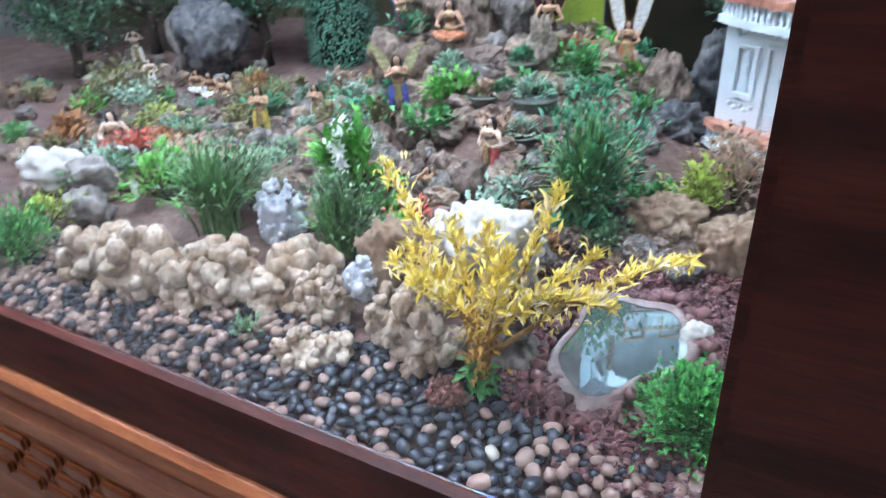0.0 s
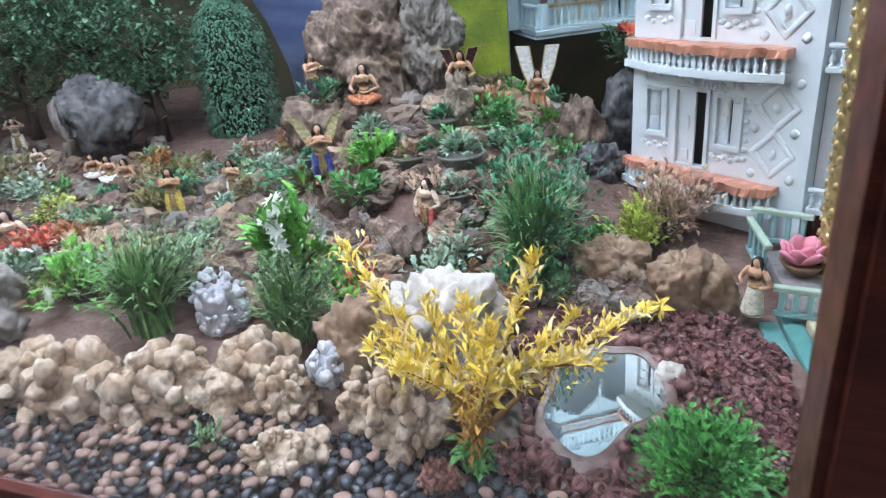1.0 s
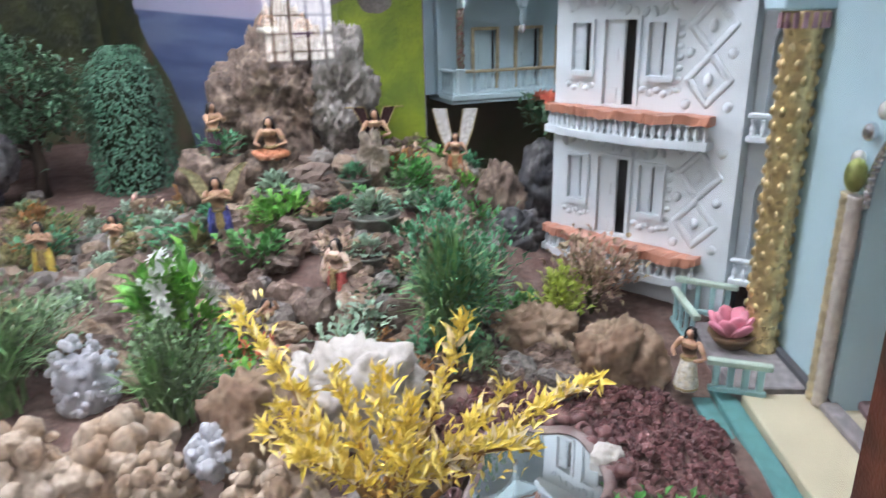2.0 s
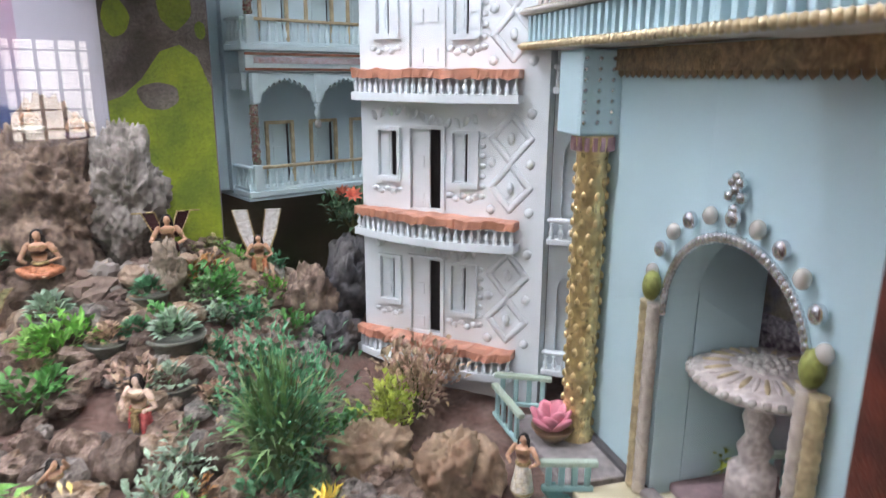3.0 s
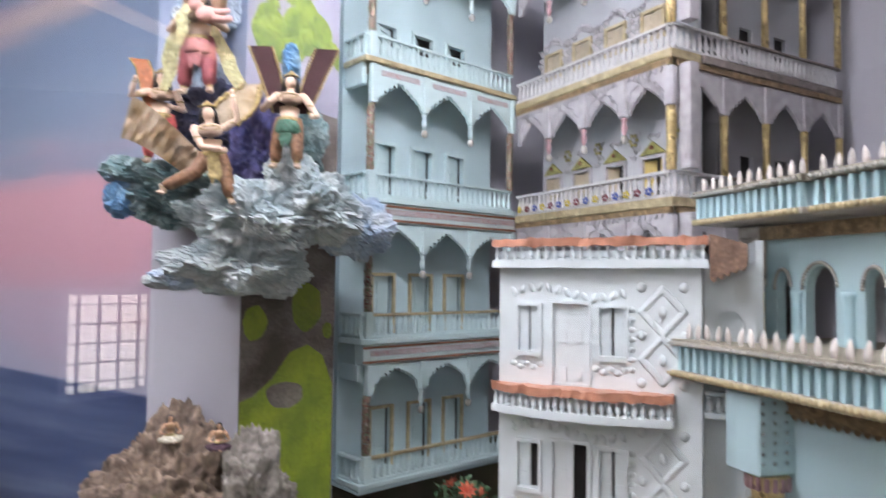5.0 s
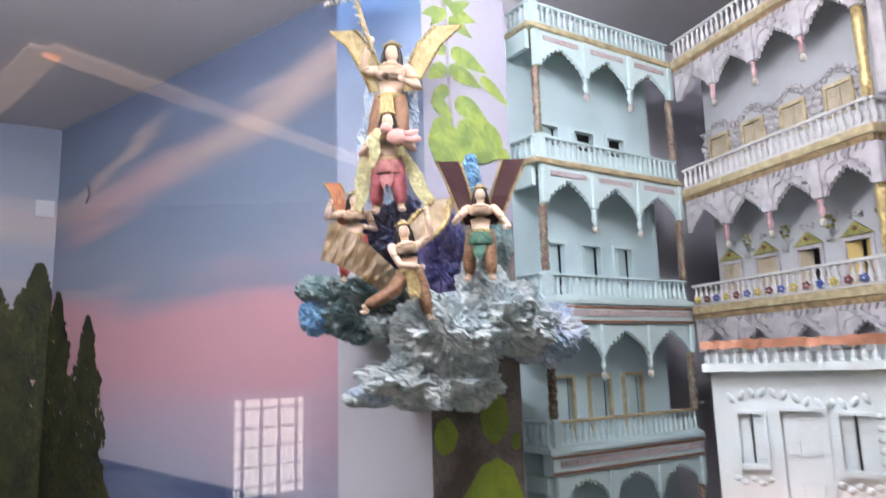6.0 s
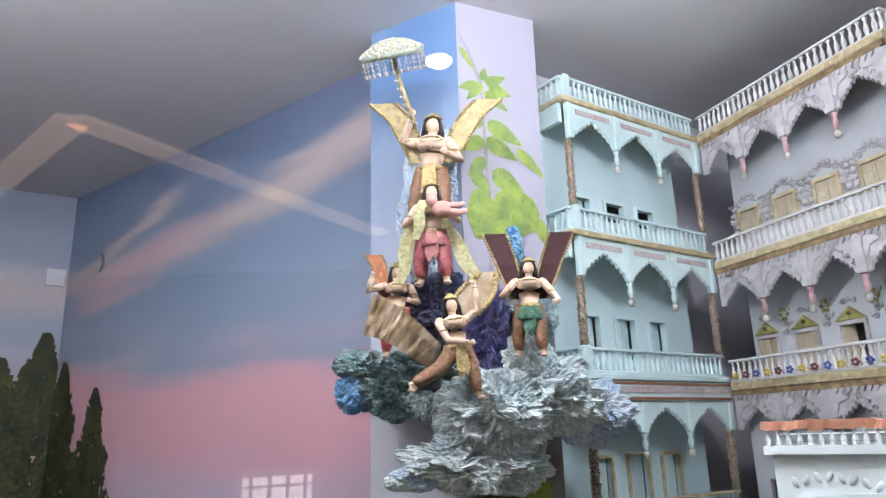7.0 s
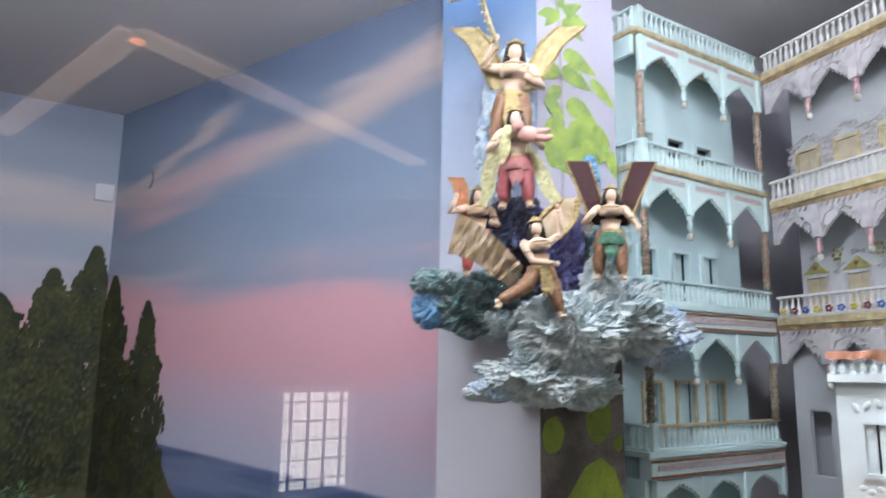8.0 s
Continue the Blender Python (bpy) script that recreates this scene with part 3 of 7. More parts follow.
for k, zt in enumerate(GT):
    zf = zt - 0.058
    part("balcony_floor", soft(box(bmesh.new(), 0.013, LG + 0.01, -0.012, D, zf - 0.02, zf), 0.002), GOLDTRIM, grey, "gold-edged floor slab")
    fl = part("lace_trim", box(bmesh.new(), 0.013, LG + 0.005, -0.009, 0.0, zf - 0.034, zf - 0.0205), DARKGOLD, grey, "brown and gold lace trim")
    for i in range(34):
        part("lace_tooth", slab_poly(bmesh.new(), [(0.016 + i * 0.0162, zf - 0.034), (0.024 + i * 0.0162, zf - 0.046), (0.031 + i * 0.0162, zf - 0.034)], -0.008, -0.003), GREYTRIM, fl)
    rail_run(grey, 0.012, LG, 0.0, zf, 0.058, 30, BAL_GREY.materials[0], BAL_GREY)
    rail_side(grey, LG, 0.0, 0.18, zf, 0.058, 9, BAL_GREY.materials[0], BAL_GREY)
    ztop = zf - 0.034
    drop, rise = 0.085, 0.038
    for i in range(4):
        xa, xb = 0.013 + i * (LG - 0.013) / 4, 0.013 + (i + 1) * (LG - 0.013) / 4
        part("valance", scallop(bmesh.new(), xa, xb, ztop, drop, rise, -0.002, 0.006, 5, 0.26), GREYTRIM, grey)
        part("scroll_relief", scrolls([(xa + 0.016 + 0.0155 * q, ztop - 0.016 - 0.010 * (q % 2) - (0.028 if q in (0, 6) else 0), 0.0075, q) for q in range(7)] + [(xa + 0.020, ztop - 0.062, 0.006, 2), (xb - 0.020, ztop - 0.062, 0.006, 5)], -0.003), GREYTRIM, grey, "carved plaster scrollwork")
        part("carved_leaf", slab_poly(bmesh.new(), [(xa + 0.014, ztop - 0.01), (xa + 0.045, ztop - 0.016), (xa + 0.05, ztop - 0.024), (xa + 0.028, ztop - 0.03), (xa + 0.018, ztop - 0.055), (xa + 0.01, ztop - 0.05)], -0.006, -0.0022), GREYTRIM, grey)
        part("carved_leaf", slab_poly(bmesh.new(), [(xb - 0.014, ztop - 0.01), (xb - 0.045, ztop - 0.016), (xb - 0.05, ztop - 0.024), (xb - 0.028, ztop - 0.03), (xb - 0.018, ztop - 0.055), (xb - 0.01, ztop - 0.05)], -0.006, -0.0022), GREYTRIM, grey)
        part("valance_post", soft(box(bmesh.new(), xb - 0.012, xb + 0.012, -0.010, 0.006, ztop - drop - 0.003, ztop - 0.004), 0.002), GREYTRIM, grey)
        if i < 3:
            pendant(grey, xb, 0.0, ztop - drop - 0.003, 1.0, DUSTY, PEARL)
    zb = (GT + [1.45])[k + 1]
    part("column", lathe(bmesh.new(), [(0.011, zb), (0.012, zb + 0.03), (0.010, zb + 0.06), (0.012, ztop - drop - 0.03), (0.010, ztop - drop)], 12, pose(LG - 0.004, 0.004, 0)), GOLD, grey, "gilded corner column")
    part("pier", soft(box(bmesh.new(), LG + 0.012, LG + 0.042, 0.01, 0.04, zb, ztop), 0.002), GREYTRIM, grey)
    if k == 0:
        for c in (0.07, 0.19, 0.315, 0.44):
            opening(grey, c - 0.03, c + 0.03, 2.165 + 0.065, 2.165 + 0.135, D, GOLDTRIM, TAN, 14, 2)
            for sx in (-1, 1):
                bm = bmesh.new()
                for j in range(5):
                    ball(bm, (c + sx * 0.052 + 0.007 * math.sin(j * 2.2), D - 0.003, 2.245 + j * 0.017), (0.010, 0.004, 0.009), 1)
                part("relief_ornament", bm, GREYTRIM, grey, "carved plaster scrollwork")
                part("scroll_relief", scrolls([(c + sx * 0.052, 2.240 + 0.020 * q, 0.010, q) for q in range(5)], D - 0.002), GREYTRIM, grey, "carved plaster scrollwork")
            part("scroll_relief", scrolls([(c - 0.03 + 0.015 * q, 2.325 + 0.012 * math.sin(math.pi * q / 4), 0.009, q) for q in range(5)], D - 0.002), GREYTRIM, grey, "carved plaster scrollwork")
            bm = bmesh.new()
            for j in range(7):
                a = math.pi * j / 6
                ball(bm, (c + 0.03 * math.cos(a), D - 0.003, 2.322 + 0.022 * math.sin(a)), (0.008, 0.004, 0.007), 1)
            part("relief_ornament", bm, GREYTRIM, grey, "carved plaster scrollwork")
    if k == 1:
        for j, c in enumerate((0.07, 0.19, 0.315, 0.44)):
            part("scroll_relief", scrolls([(c + 0.062 + 0.006 * (q % 2), 1.955 + 0.018 * q, 0.009, q) for q in range(4)] + [(c - 0.012, 2.0, 0.008, 1), (c + 0.012, 2.0, 0.008, 2)], D - 0.002), GREYTRIM, grey, "carved plaster scrollwork")
            opening(grey, c - 0.03, c + 0.03, 1.842, 1.947, D, GREYTRIM, YELLOWDOOR if j == 3 else TAN, (12, 16, 85, 60)[j], 2)
            g = part("gable", slab_poly(bmesh.new(), [(c - 0.04, 1.957), (c + 0.04, 1.957), (c + 0.02, 1.972), (c, 1.988), (c - 0.02, 1.972)], D - 0.008, D - 0.001), mat("green_gold_gable", (0.42, 0.40, 0.14), 0.5, 0.2, var=0.4, scale=60) if j == 0 else bpy.data.materials["green_gold_gable"], grey, "green and gold door gable")
            part("bead", ball(bmesh.new(), (c, D - 0.010, 1.972), 0.006, 1), RUST, g)
            bm = bmesh.new()
            for q in range(6):
                ball(bm, (c + 0.062 + 0.011 * math.cos(q * 1.05), D - 0.003, 2.000 + 0.013 * math.sin(q * 1.05)), (0.006, 0.003, 0.006), 1)
            part("relief_ornament", bm, bpy.data.materials["green_gold_gable"], grey, "painted leaf relief")
# a row of small bright flowers along the lowest balcony
BITS = [mat("flower_" + nm, c, 0.5, var=0.2) for nm, c in (("yellow", (0.7, 0.55, 0.08)), ("maroon", (0.22, 0.04, 0.06)), ("blue", (0.08, 0.14, 0.5)))]
for i in range(15):
    bm = bmesh.new()
    for q in range(5):
        ball(bm, (0.007 * math.cos(q * 1.257), -0.010, 0.006 * math.sin(q * 1.257)), (0.005, 0.003, 0.004), 1)
    part("flower", bm, BITS[i % 3], grey, m=pose(0.04 + i * 0.034, -0.004, 1.853))
hole = [(0.06, 0.12, 1.44, 1.60), (0.20, 0.26, 1.44, 1.6), (0.34, 0.40, 1.44, 1.6)]
part("lower_wall", holed_wall(bmesh.new(), 0.018, LG, 1.2, 1.785, 0.03, 0.042, hole), GREYWALL, grey)
# the wing that turns the corner and runs on behind the palace
WING = 0.62
mS2 = pose(LG, 0, 0, 0, 0, 90)
BROWNGREY = mat("brown_grey_carving", (0.34, 0.29, 0.27), 0.6, 0.1, var=0.4, scale=60, bump=0.5)
holes = [(c, c + 0.05, z, z + 0.13) for c in (0.20, 0.34, 0.48) for z in (1.50, 1.845, 2.17)]
part("wing_wall", holed_wall(bmesh.new(), D + 0.02, WING, 1.2, 2.535, 0.085, 0.097, holes), GREYWALL, grey, m=mS2)
# dark sheet in place of the wing's inner shade
part("wing_interior", box(bmesh.new(), 0.16, WING, 0.13, 0.14, 1.2, 2.53), SHADEANDTRIM, grey, "dark sheet painted as shade inside the wing", m=mS2)
for k, zt in enumerate(GT):
    zf = zt - 0.058
    part("wing_floor", soft(box(bmesh.new(), D + 0.005, WING, -0.012, 0.084, zf - 0.02, zf), 0.002), BROWNGREY, grey, "brown carved floor slab", m=mS2)
    fl = part("lace_trim", box(bmesh.new(), 0.012, WING, -0.009, -0.001, zf - 0.034, zf - 0.0205), DARKGOLD, grey, "brown and gold lace trim", m=mS2)
    rl = part("cap_rail", soft(box(bmesh.new(), 0.185, WING, -0.008, 0.008, zf + 0.051, zf + 0.058), 0.0015), BROWNGREY, grey, m=mS2)
    for i in range(24):
        piece("baluster", BAL_GREY, rl, pose(0.19 + i * 0.0178, 0, zf + 0.0055))
    for i in range(4):
        xa = 0.02 + i * (WING - 0.02) / 4
        xb = xa + (WING - 0.02) / 4
        part("valance", scallop(bmesh.new(), xa, xb, zf - 0.035, 0.085, 0.038, -0.004, 0.004, 5, 0.26), GREYTRIM, grey, m=mS2)
        part("valance_post", soft(box(bmesh.new(), xb - 0.010, xb + 0.010, -0.008, 0.006, zf - 0.124, zf - 0.036), 0.002), GREYTRIM, grey, m=mS2)
        part("column", lathe(bmesh.new(), [(0.009, (GT + [1.45])[k + 1]), (0.008, zf - 0.2), (0.010, zf - 0.125)], 10, pose(xb, 0, 0)), GOLD, grey, "gilded column", m=mS2)

# ---- white tower with copper cornices ----
mT, LT = along(-0.17, 1.457, 0.138, 1.252)
tower = thing("white_tower", mT, "white moulded miniature tower with orange copper cornices", "model building")
CORN = [0.945, 1.190, 1.447, 1.722]
WINS = ((0.040, 0.080), (0.108, 0.172), (0.195, 0.240))


def bow(u):
    return -0.034 * math.sin(math.pi * min(1, max(0, u / (LT - 0.03)))) ** 0.7 if 0 < u < LT - 0.03 else 0.0


holes = []
for k, zc in enumerate(CORN[:3]):
    holes += [(WINS[0][0], WINS[0][1], zc + 0.075, zc + 0.160), (WINS[1][0], WINS[1][1], zc + 0.018, zc + 0.165), (WINS[2][0], WINS[2][1], zc + 0.072, zc + 0.160)]
bm = holed_wall(bmesh.new(), 0, LT, 0.84, 1.70, 0.0, 0.014, holes)
part("wall", bm, TOWERWHITE, tower)
part("side_wall", box(bmesh.new(), 0, 0.012, 0.0145, 0.20, 0.84, 1.70), TOWERWHITE, tower)
# the tower's inner shade, put in as a dark sheet
part("interior", box(bmesh.new(), 0.013, LT, 0.05, 0.06, 0.85, 1.70), SHADEANDTRIM, tower, "dark sheet painted as shade inside the tower")
part("roof", box(bmesh.new(), 0, LT, 0, 0.2, 1.701, 1.712), TOWERWHITE, tower)
turn = part("turret", box(bmesh.new(), LT - 0.012, LT, 0.0145, 0.03, 0.84, 1.70), TOWERWHITE, tower)
BAL_T = baluster_mesh(0.026, 0.0052, TOWERWHITE)
for k, zc in enumerate(CORN):
    top = k == 3
    N = 70
    u0, u1 = -0.010, LT + (0.012 if top else -0.045)
    bm, bs = bmesh.new(), bmesh.new()

    def strip(b, za, zb, out, wob, y_in):
        rows = []
        for i in range(N + 1):
            u = u0 + (u1 - u0) * i / N
            w = wob * (noise.noise((u * 45, k * 3.1, za * 7)) + 0.7 * noise.noise((u * 170, k * 3.1, za * 7)))
            w2 = wob * noise.noise((u * 60, k * 5.1 + 9, za * 7))
            y = (0.0 if top else bow(u)) - out
            rows.append([b.verts.new((u, y + w, za + w2)), b.verts.new((u, y - 0.3 * w, zb + w)), b.verts.new((u, y_in, zb + w2 * 0.5)), b.verts.new((u, y_in, za))])
        for a, c in zip(rows, rows[1:]):
            for j in range(4):
                b.faces.new((a[j], a[(j + 1) % 4], c[(j + 1) % 4], c[j]))
        b.faces.new(rows[0]), b.faces.new(rows[-1])
        return b
    part("cornice", strip(bm, zc - 0.002, zc + 0.013, 0.018, 0.0052, -0.001), COPPER, tower, "crinkled orange copper cornice")
    shelf = part("shelf", strip(bs, zc - 0.042, zc - 0.028, 0.018, 0.0006, -0.001), TOWERWHITE, tower)
    for i in range(24):
        u = u0 + (i + 0.5) * (u1 - u0) / 24
        piece("baluster", BAL_T, shelf, pose(u, (0 if top else bow(u)) - 0.010, zc - 0.028))
    if not top:
        a, b = WINS[1]
        dk = part("door_frame", box(box(box(bmesh.new(), a - 0.007, a, -0.006, 0.001, zc + 0.018, zc + 0.172), b, b + 0.007, -0.006, 0.001, zc + 0.018, zc + 0.172), a, b, -0.006, 0.001, zc + 0.1655, zc + 0.172), TOWERWHITE, tower)
        wide = (b - a) * (1.0 if k == 2 else 0.58)
        bm = box(bmesh.new(), a + 0.001, a + wide, 0.002, 0.008, zc + 0.0185, zc + 0.1645)
        for cx in ((0.27, 0.73) if k == 2 else (0.5,)):
            for q in range(4):
                zz = zc + 0.037 + q * 0.034
                if q % 2:
                    lathe(bm, [(0.009, -0.002), (0.007, -0.005)], 10, pose(a + wide * cx, 0.002, zz, 90))
                else:
                    box(bm, a + wide * cx - 0.008, a + wide * cx + 0.008, -0.001, 0.002, zz - 0.011, zz + 0.011)
        part("door_leaf", bm, TOWERWHITE, dk)
        for j in (0, 2):
            a, b = WINS[j]
            za, zb = zc + (0.075 if j == 0 else 0.072), zc + 0.160
            bm = bmesh.new()
            for e in ((a - 0.006, a, za - 0.005, zb + 0.006), (b, b + 0.006, za - 0.005, zb + 0.006), (a, b, zb, zb + 0.006), (a - 0.004, b + 0.004, za - 0.009, za)):
                box(bm, e[0], e[1], -0.007, 0.001, e[2], e[3])
            wf = part("window_frame", bm, TOWERWHITE, tower)
            gap = 0.5 if k == 2 else (0.62 if j == 0 else 0.52)
            for e in ((a, a + (b - a) * (gap - 0.05)), (a + (b - a) * (gap + (0.05 if j else 0.30 if k == 1 else 0.04)), b)):
                if e[1] - e[0] > 0.004:
                    bm = box(bmesh.new(), e[0] + 0.0005, e[1], 0.003, 0.008, za + 0.0005, zb - 0.0005)
                    for q in range(3):
                        box(bm, e[0] + 0.003, e[1] - 0.003, 0.0005, 0.003, za + 0.01 + q * 0.026, za + 0.028 + q * 0.026)
                    part("shutter", bm, TOWERWHITE, wf)
        # moulded swags over the openings and lozenges beside them
        for i in range(13):
            u = 0.03 + i * 0.0172
            part("swag", ball(bmesh.new(), (0, 0, 0), (0.006, 0.004, 0.011), 1), TOWERWHITE, tower, m=pose(u, -0.001, zc + 0.187 + 0.010 * math.sin(i * 0.52), 0, 25 if i % 2 else -25, 0))
        for cz in (0.070, 0.155):
            cu, hw, hh = 0.305, 0.036, 0.040
            bm = bmesh.new()
            for q in range(36):
                f = q / 36 * 4
                s, f = int(f), f % 1
                p = [(0, 1), (1, 0), (0, -1), (-1, 0), (0, 1)]
                du = p[s][0] * (1 - f) + p[s + 1][0] * f
                dz = p[s][1] * (1 - f) + p[s + 1][1] * f
                ball(bm, (cu + hw * du, 0.0, zc + cz + hh * dz), (0.0075, 0.0017, 0.0075), 1)
            ball(bm, (cu, -0.001, zc + cz), (0.007, 0.006, 0.011), 2)
            part("lozenge", bm, TOWERWHITE, tower, "moulded lozenge of beads")
        for cz in (0.028, 0.1125, 0.198):
            for du in (-0.036, 0.036):
                part("boss", ball(bmesh.new(), (0, 0, 0), (0.010, 0.0025, 0.010), 1), TOWERWHITE, tower, m=pose(0.305 + du, 0, zc + cz))
        for q in range(7):
            part("boss", ball(bmesh.new(), (0, 0, 0), (0.008, 0.0022, 0.006), 1), TOWERWHITE, tower, m=pose(0.252, 0, zc + 0.05 + q * 0.018))
        for q in range(5):
            part("boss", ball(bmesh.new(), (0, 0, 0), (0.009, 0.0022, 0.007), 1), TOWERWHITE, tower, m=pose(0.188 + q * 0.013, 0, zc + 0.048 - 0.006 * (q % 2)))
            part("boss", ball(bmesh.new(), (0, 0, 0), (0.008, 0.0022, 0.006), 1), TOWERWHITE, tower, m=pose(0.030 + q * 0.013, 0, zc + 0.050 - 0.006 * (q % 2)))
# the recessed arched side of the tower
mS = pose(LT + 0.001, 0.030, 0, 0, 0, 6)
for k, zc in enumerate(CORN[:3]):
    w, h = 0.085, 0.20
    arch = [(0.018, 0.03)] + [(w / 2 - 0.0245 * math.cos(a), 0.145 + 0.035 * math.sin(a)) for a in [i * math.pi / 10 for i in range(11)]] + [(w - 0.018, 0.03)]
    bm = bmesh.new()
    slab_poly(bm, [(0, 0.0), (w, 0.0), (w, 0.03)] + [(w - 0.018, 0.03)] + [(0.018, 0.03), (0, 0.03)], 0.0, 0.012)
    slab_poly(bm, [(0, 0.03), (0.018, 0.03), (0.018, 0.145), (0, 0.145)], 0, 0.012)
    slab_poly(bm, [(w - 0.018, 0.03), (w, 0.03), (w, 0.145), (w - 0.018, 0.145)], 0, 0.012)
    slab_poly(bm, [(0, 0.145)] + arch[1:-1] + [(w, 0.145), (w, 0.262), (0, 0.262)], 0, 0.012)
    t = part("side_arch", bm, TOWERWHITE, tower, m=mS @ pose(0, 0, zc - 0.02))
    part("arch_door", box(box(bmesh.new(), 0.016, w - 0.016, 0.016, 0.022, 0.02, 0.19), w / 2 - 0.002, w / 2 + 0.002, 0.012, 0.016, 0.03, 0.18), TOWERWHITE, t)
    part("balcony", soft(box(bmesh.new(), 0.0, w + 0.012, -0.028, 0.0, -0.006, 0.006), 0.002), TOWERWHITE, t)
    part("rail", soft(box(bmesh.new(), 0.0, w + 0.012, -0.028, -0.018, 0.034, 0.042), 0.002), TOWERWHITE, t)
    for q in range(6):
        piece("baluster", BAL_T, t, pose(0.008 + q * 0.016, -0.023, 0.006))
    part("copper_ledge", soft(box(bmesh.new(), w + 0.013, w + 0.05, -0.03, 0.03, 0.02, 0.06), 0.008, 2), COPPER, t, "orange copper ledge")
part("side_wall", box(bmesh.new(), 0.086, 0.098, 0.012, 0.2, 0.84, 1.73), TOWERWHITE, tower, m=mS)
part("plinth", soft(box(bmesh.new(), -0.012, LT - 0.01, -0.02, 0.1, 0.80, 0.838), 0.003), mat("plinth_grey", (0.52, 0.53, 0.57), 0.7, var=0.12), tower, "plain grey base block")

# folded copper awning at the roof's corner
AWN = mat("brown_copper_awning", (0.42, 0.27, 0.20), 0.4, 0.3, var=0.4, scale=50, bump=0.5)
bm = bmesh.new()
for q in range(5):
    x = LT + 0.014 + q * 0.0115
    slab_poly(bm, [(x, 1.738 - 0.003 * q), (x + 0.013, 1.735 - 0.004 * q), (x + 0.013, 1.668 + 0.004 * q), (x + 0.006, 1.655 + 0.005 * q), (x, 1.662 + 0.004 * q)], -0.014 + 0.004 * (q % 2), 0.05)
part("awning", bm, AWN, tower, "folded brown copper awning")

# ---- cyan palace with the arched gate ----
mP, _ = along(0.196, 1.150, 0.300, 0.465)
LP = 0.693
palace = thing("cyan_palace", mP, "cyan miniature palace front with pearl-edged arch and balustrade", "model building")
AX, AW, AS, AT = 0.322, 0.125, 1.145, 1.272
arc = [(AX - AW * math.cos(a), AS + (AT - AS) * math.sin(a) ** 0.9) for a in [i * math.pi / 24 for i in range(25)]]
for thick, y0, nm in ((0.05, 0.0, "wall"),):
    bm = bmesh.new()
    slab_poly(bm, [(0, 0.86), (AX - AW, 0.86), (AX - AW, AS), (0, AS)], y0, thick)
    slab_poly(bm, [(AX + AW, 0.86), (LP, 0.86), (LP, AS), (AX + AW, AS)], y0, thick)
    for (xa, za), (xb, zb) in zip(arc, arc[1:]):
        slab_poly(bm, [(xa, za), (xb, zb), (xb, 1.49), (xa, 1.49)], y0, thick)
    slab_poly(bm, [(0, AS), (AX - AW, AS), (AX - AW, 1.49), (0, 1.49)], y0, thick)
    slab_poly(bm, [(AX + AW, AS), (LP, AS), (LP, 1.49), (AX + AW, 1.49)], y0, thick)
    bmesh.ops.remove_doubles(bm, verts=bm.verts[:], dist=1e-6)
    part(nm, bm, CYANWALL, palace)
bm = bmesh.new()
box(bm, AX - AW - 0.004, AX - AW + 0.0, 0.052, 0.16, 0.86, 1.35)
part("passage_wall", bm, CYANWALL, palace)
part("base_line", box(bmesh.new(), -0.01, AX - AW - 0.002, -0.012, -0.001, 0.862, 0.876), SHADEANDTRIM, palace, "dark base line")
rope = bmesh.new()
for (xa, za), (xb, zb) in zip(arc, arc[1:]):
    for f in (0, 0.5):
        ball(rope, (xa + (xb - xa) * f, -0.004, za + (zb - za) * f), (0.006, 0.006, 0.0085), 1)
part("arch_rope", rope, SILVER, palace, "silver rope edging")
outer = [(AX - (AW + 0.026) * math.cos(a), AS + 0.010 + (AT - AS + 0.016) * math.sin(a) ** 0.9) for a in [math.pi * (0.08 + 0.84 * i / 10) for i in range(11)]]
for i, (x, z) in enumerate(outer):
    b = part("pearl", ball(bmesh.new(), (0, 0, 0), (0.0098, 0.009, 0.0118), 2), SILVER if i % 2 else PEARL, palace, m=pose(x, -0.010, z))
bm = bmesh.new()
for q, (dx, dz) in enumerate(((0, 0.0), (-0.010, 0.014), (0.010, 0.014), (0, 0.022), (0, 0.036), (-0.006, 0.030), (0.006, 0.030))):
    ball(bm, (AX + dx, -0.010, AT + 0.036 + dz), 0.0075, 1)
part("finial", bm, SILVER, palace, "cluster of silver beads")
BEIGE = mat("cream_rope_pillar", (0.62, 0.56, 0.50), 0.45, 0.1, var=0.25, scale=50, bump=0.3)
for sx in (-1, 1):
    for q in range(2):
        x = AX + sx * (AW + 0.008 + q * 0.017)
        bm = bmesh.new()
        prof = []
        for j in range(46):
            prof.append((0.0085 + 0.0016 * (j % 2), 0.866 + j * 0.0064))
        lathe(bm, prof, 10, pose(x, -0.012, 0))
        part("twisted_pillar", bm, BEIGE if q == 0 else GOLDTRIM, palace, "cream and gold twisted pillar")
    part("capital", ball(bmesh.new(), (AX + sx * (AW + 0.014), -0.014, 1.178), (0.013, 0.013, 0.022), 2), mat("green_gold_capital%d" % sx, (0.32, 0.36, 0.10), 0.45, 0.3, var=0.4, scale=60), palace, "green and gold capital")


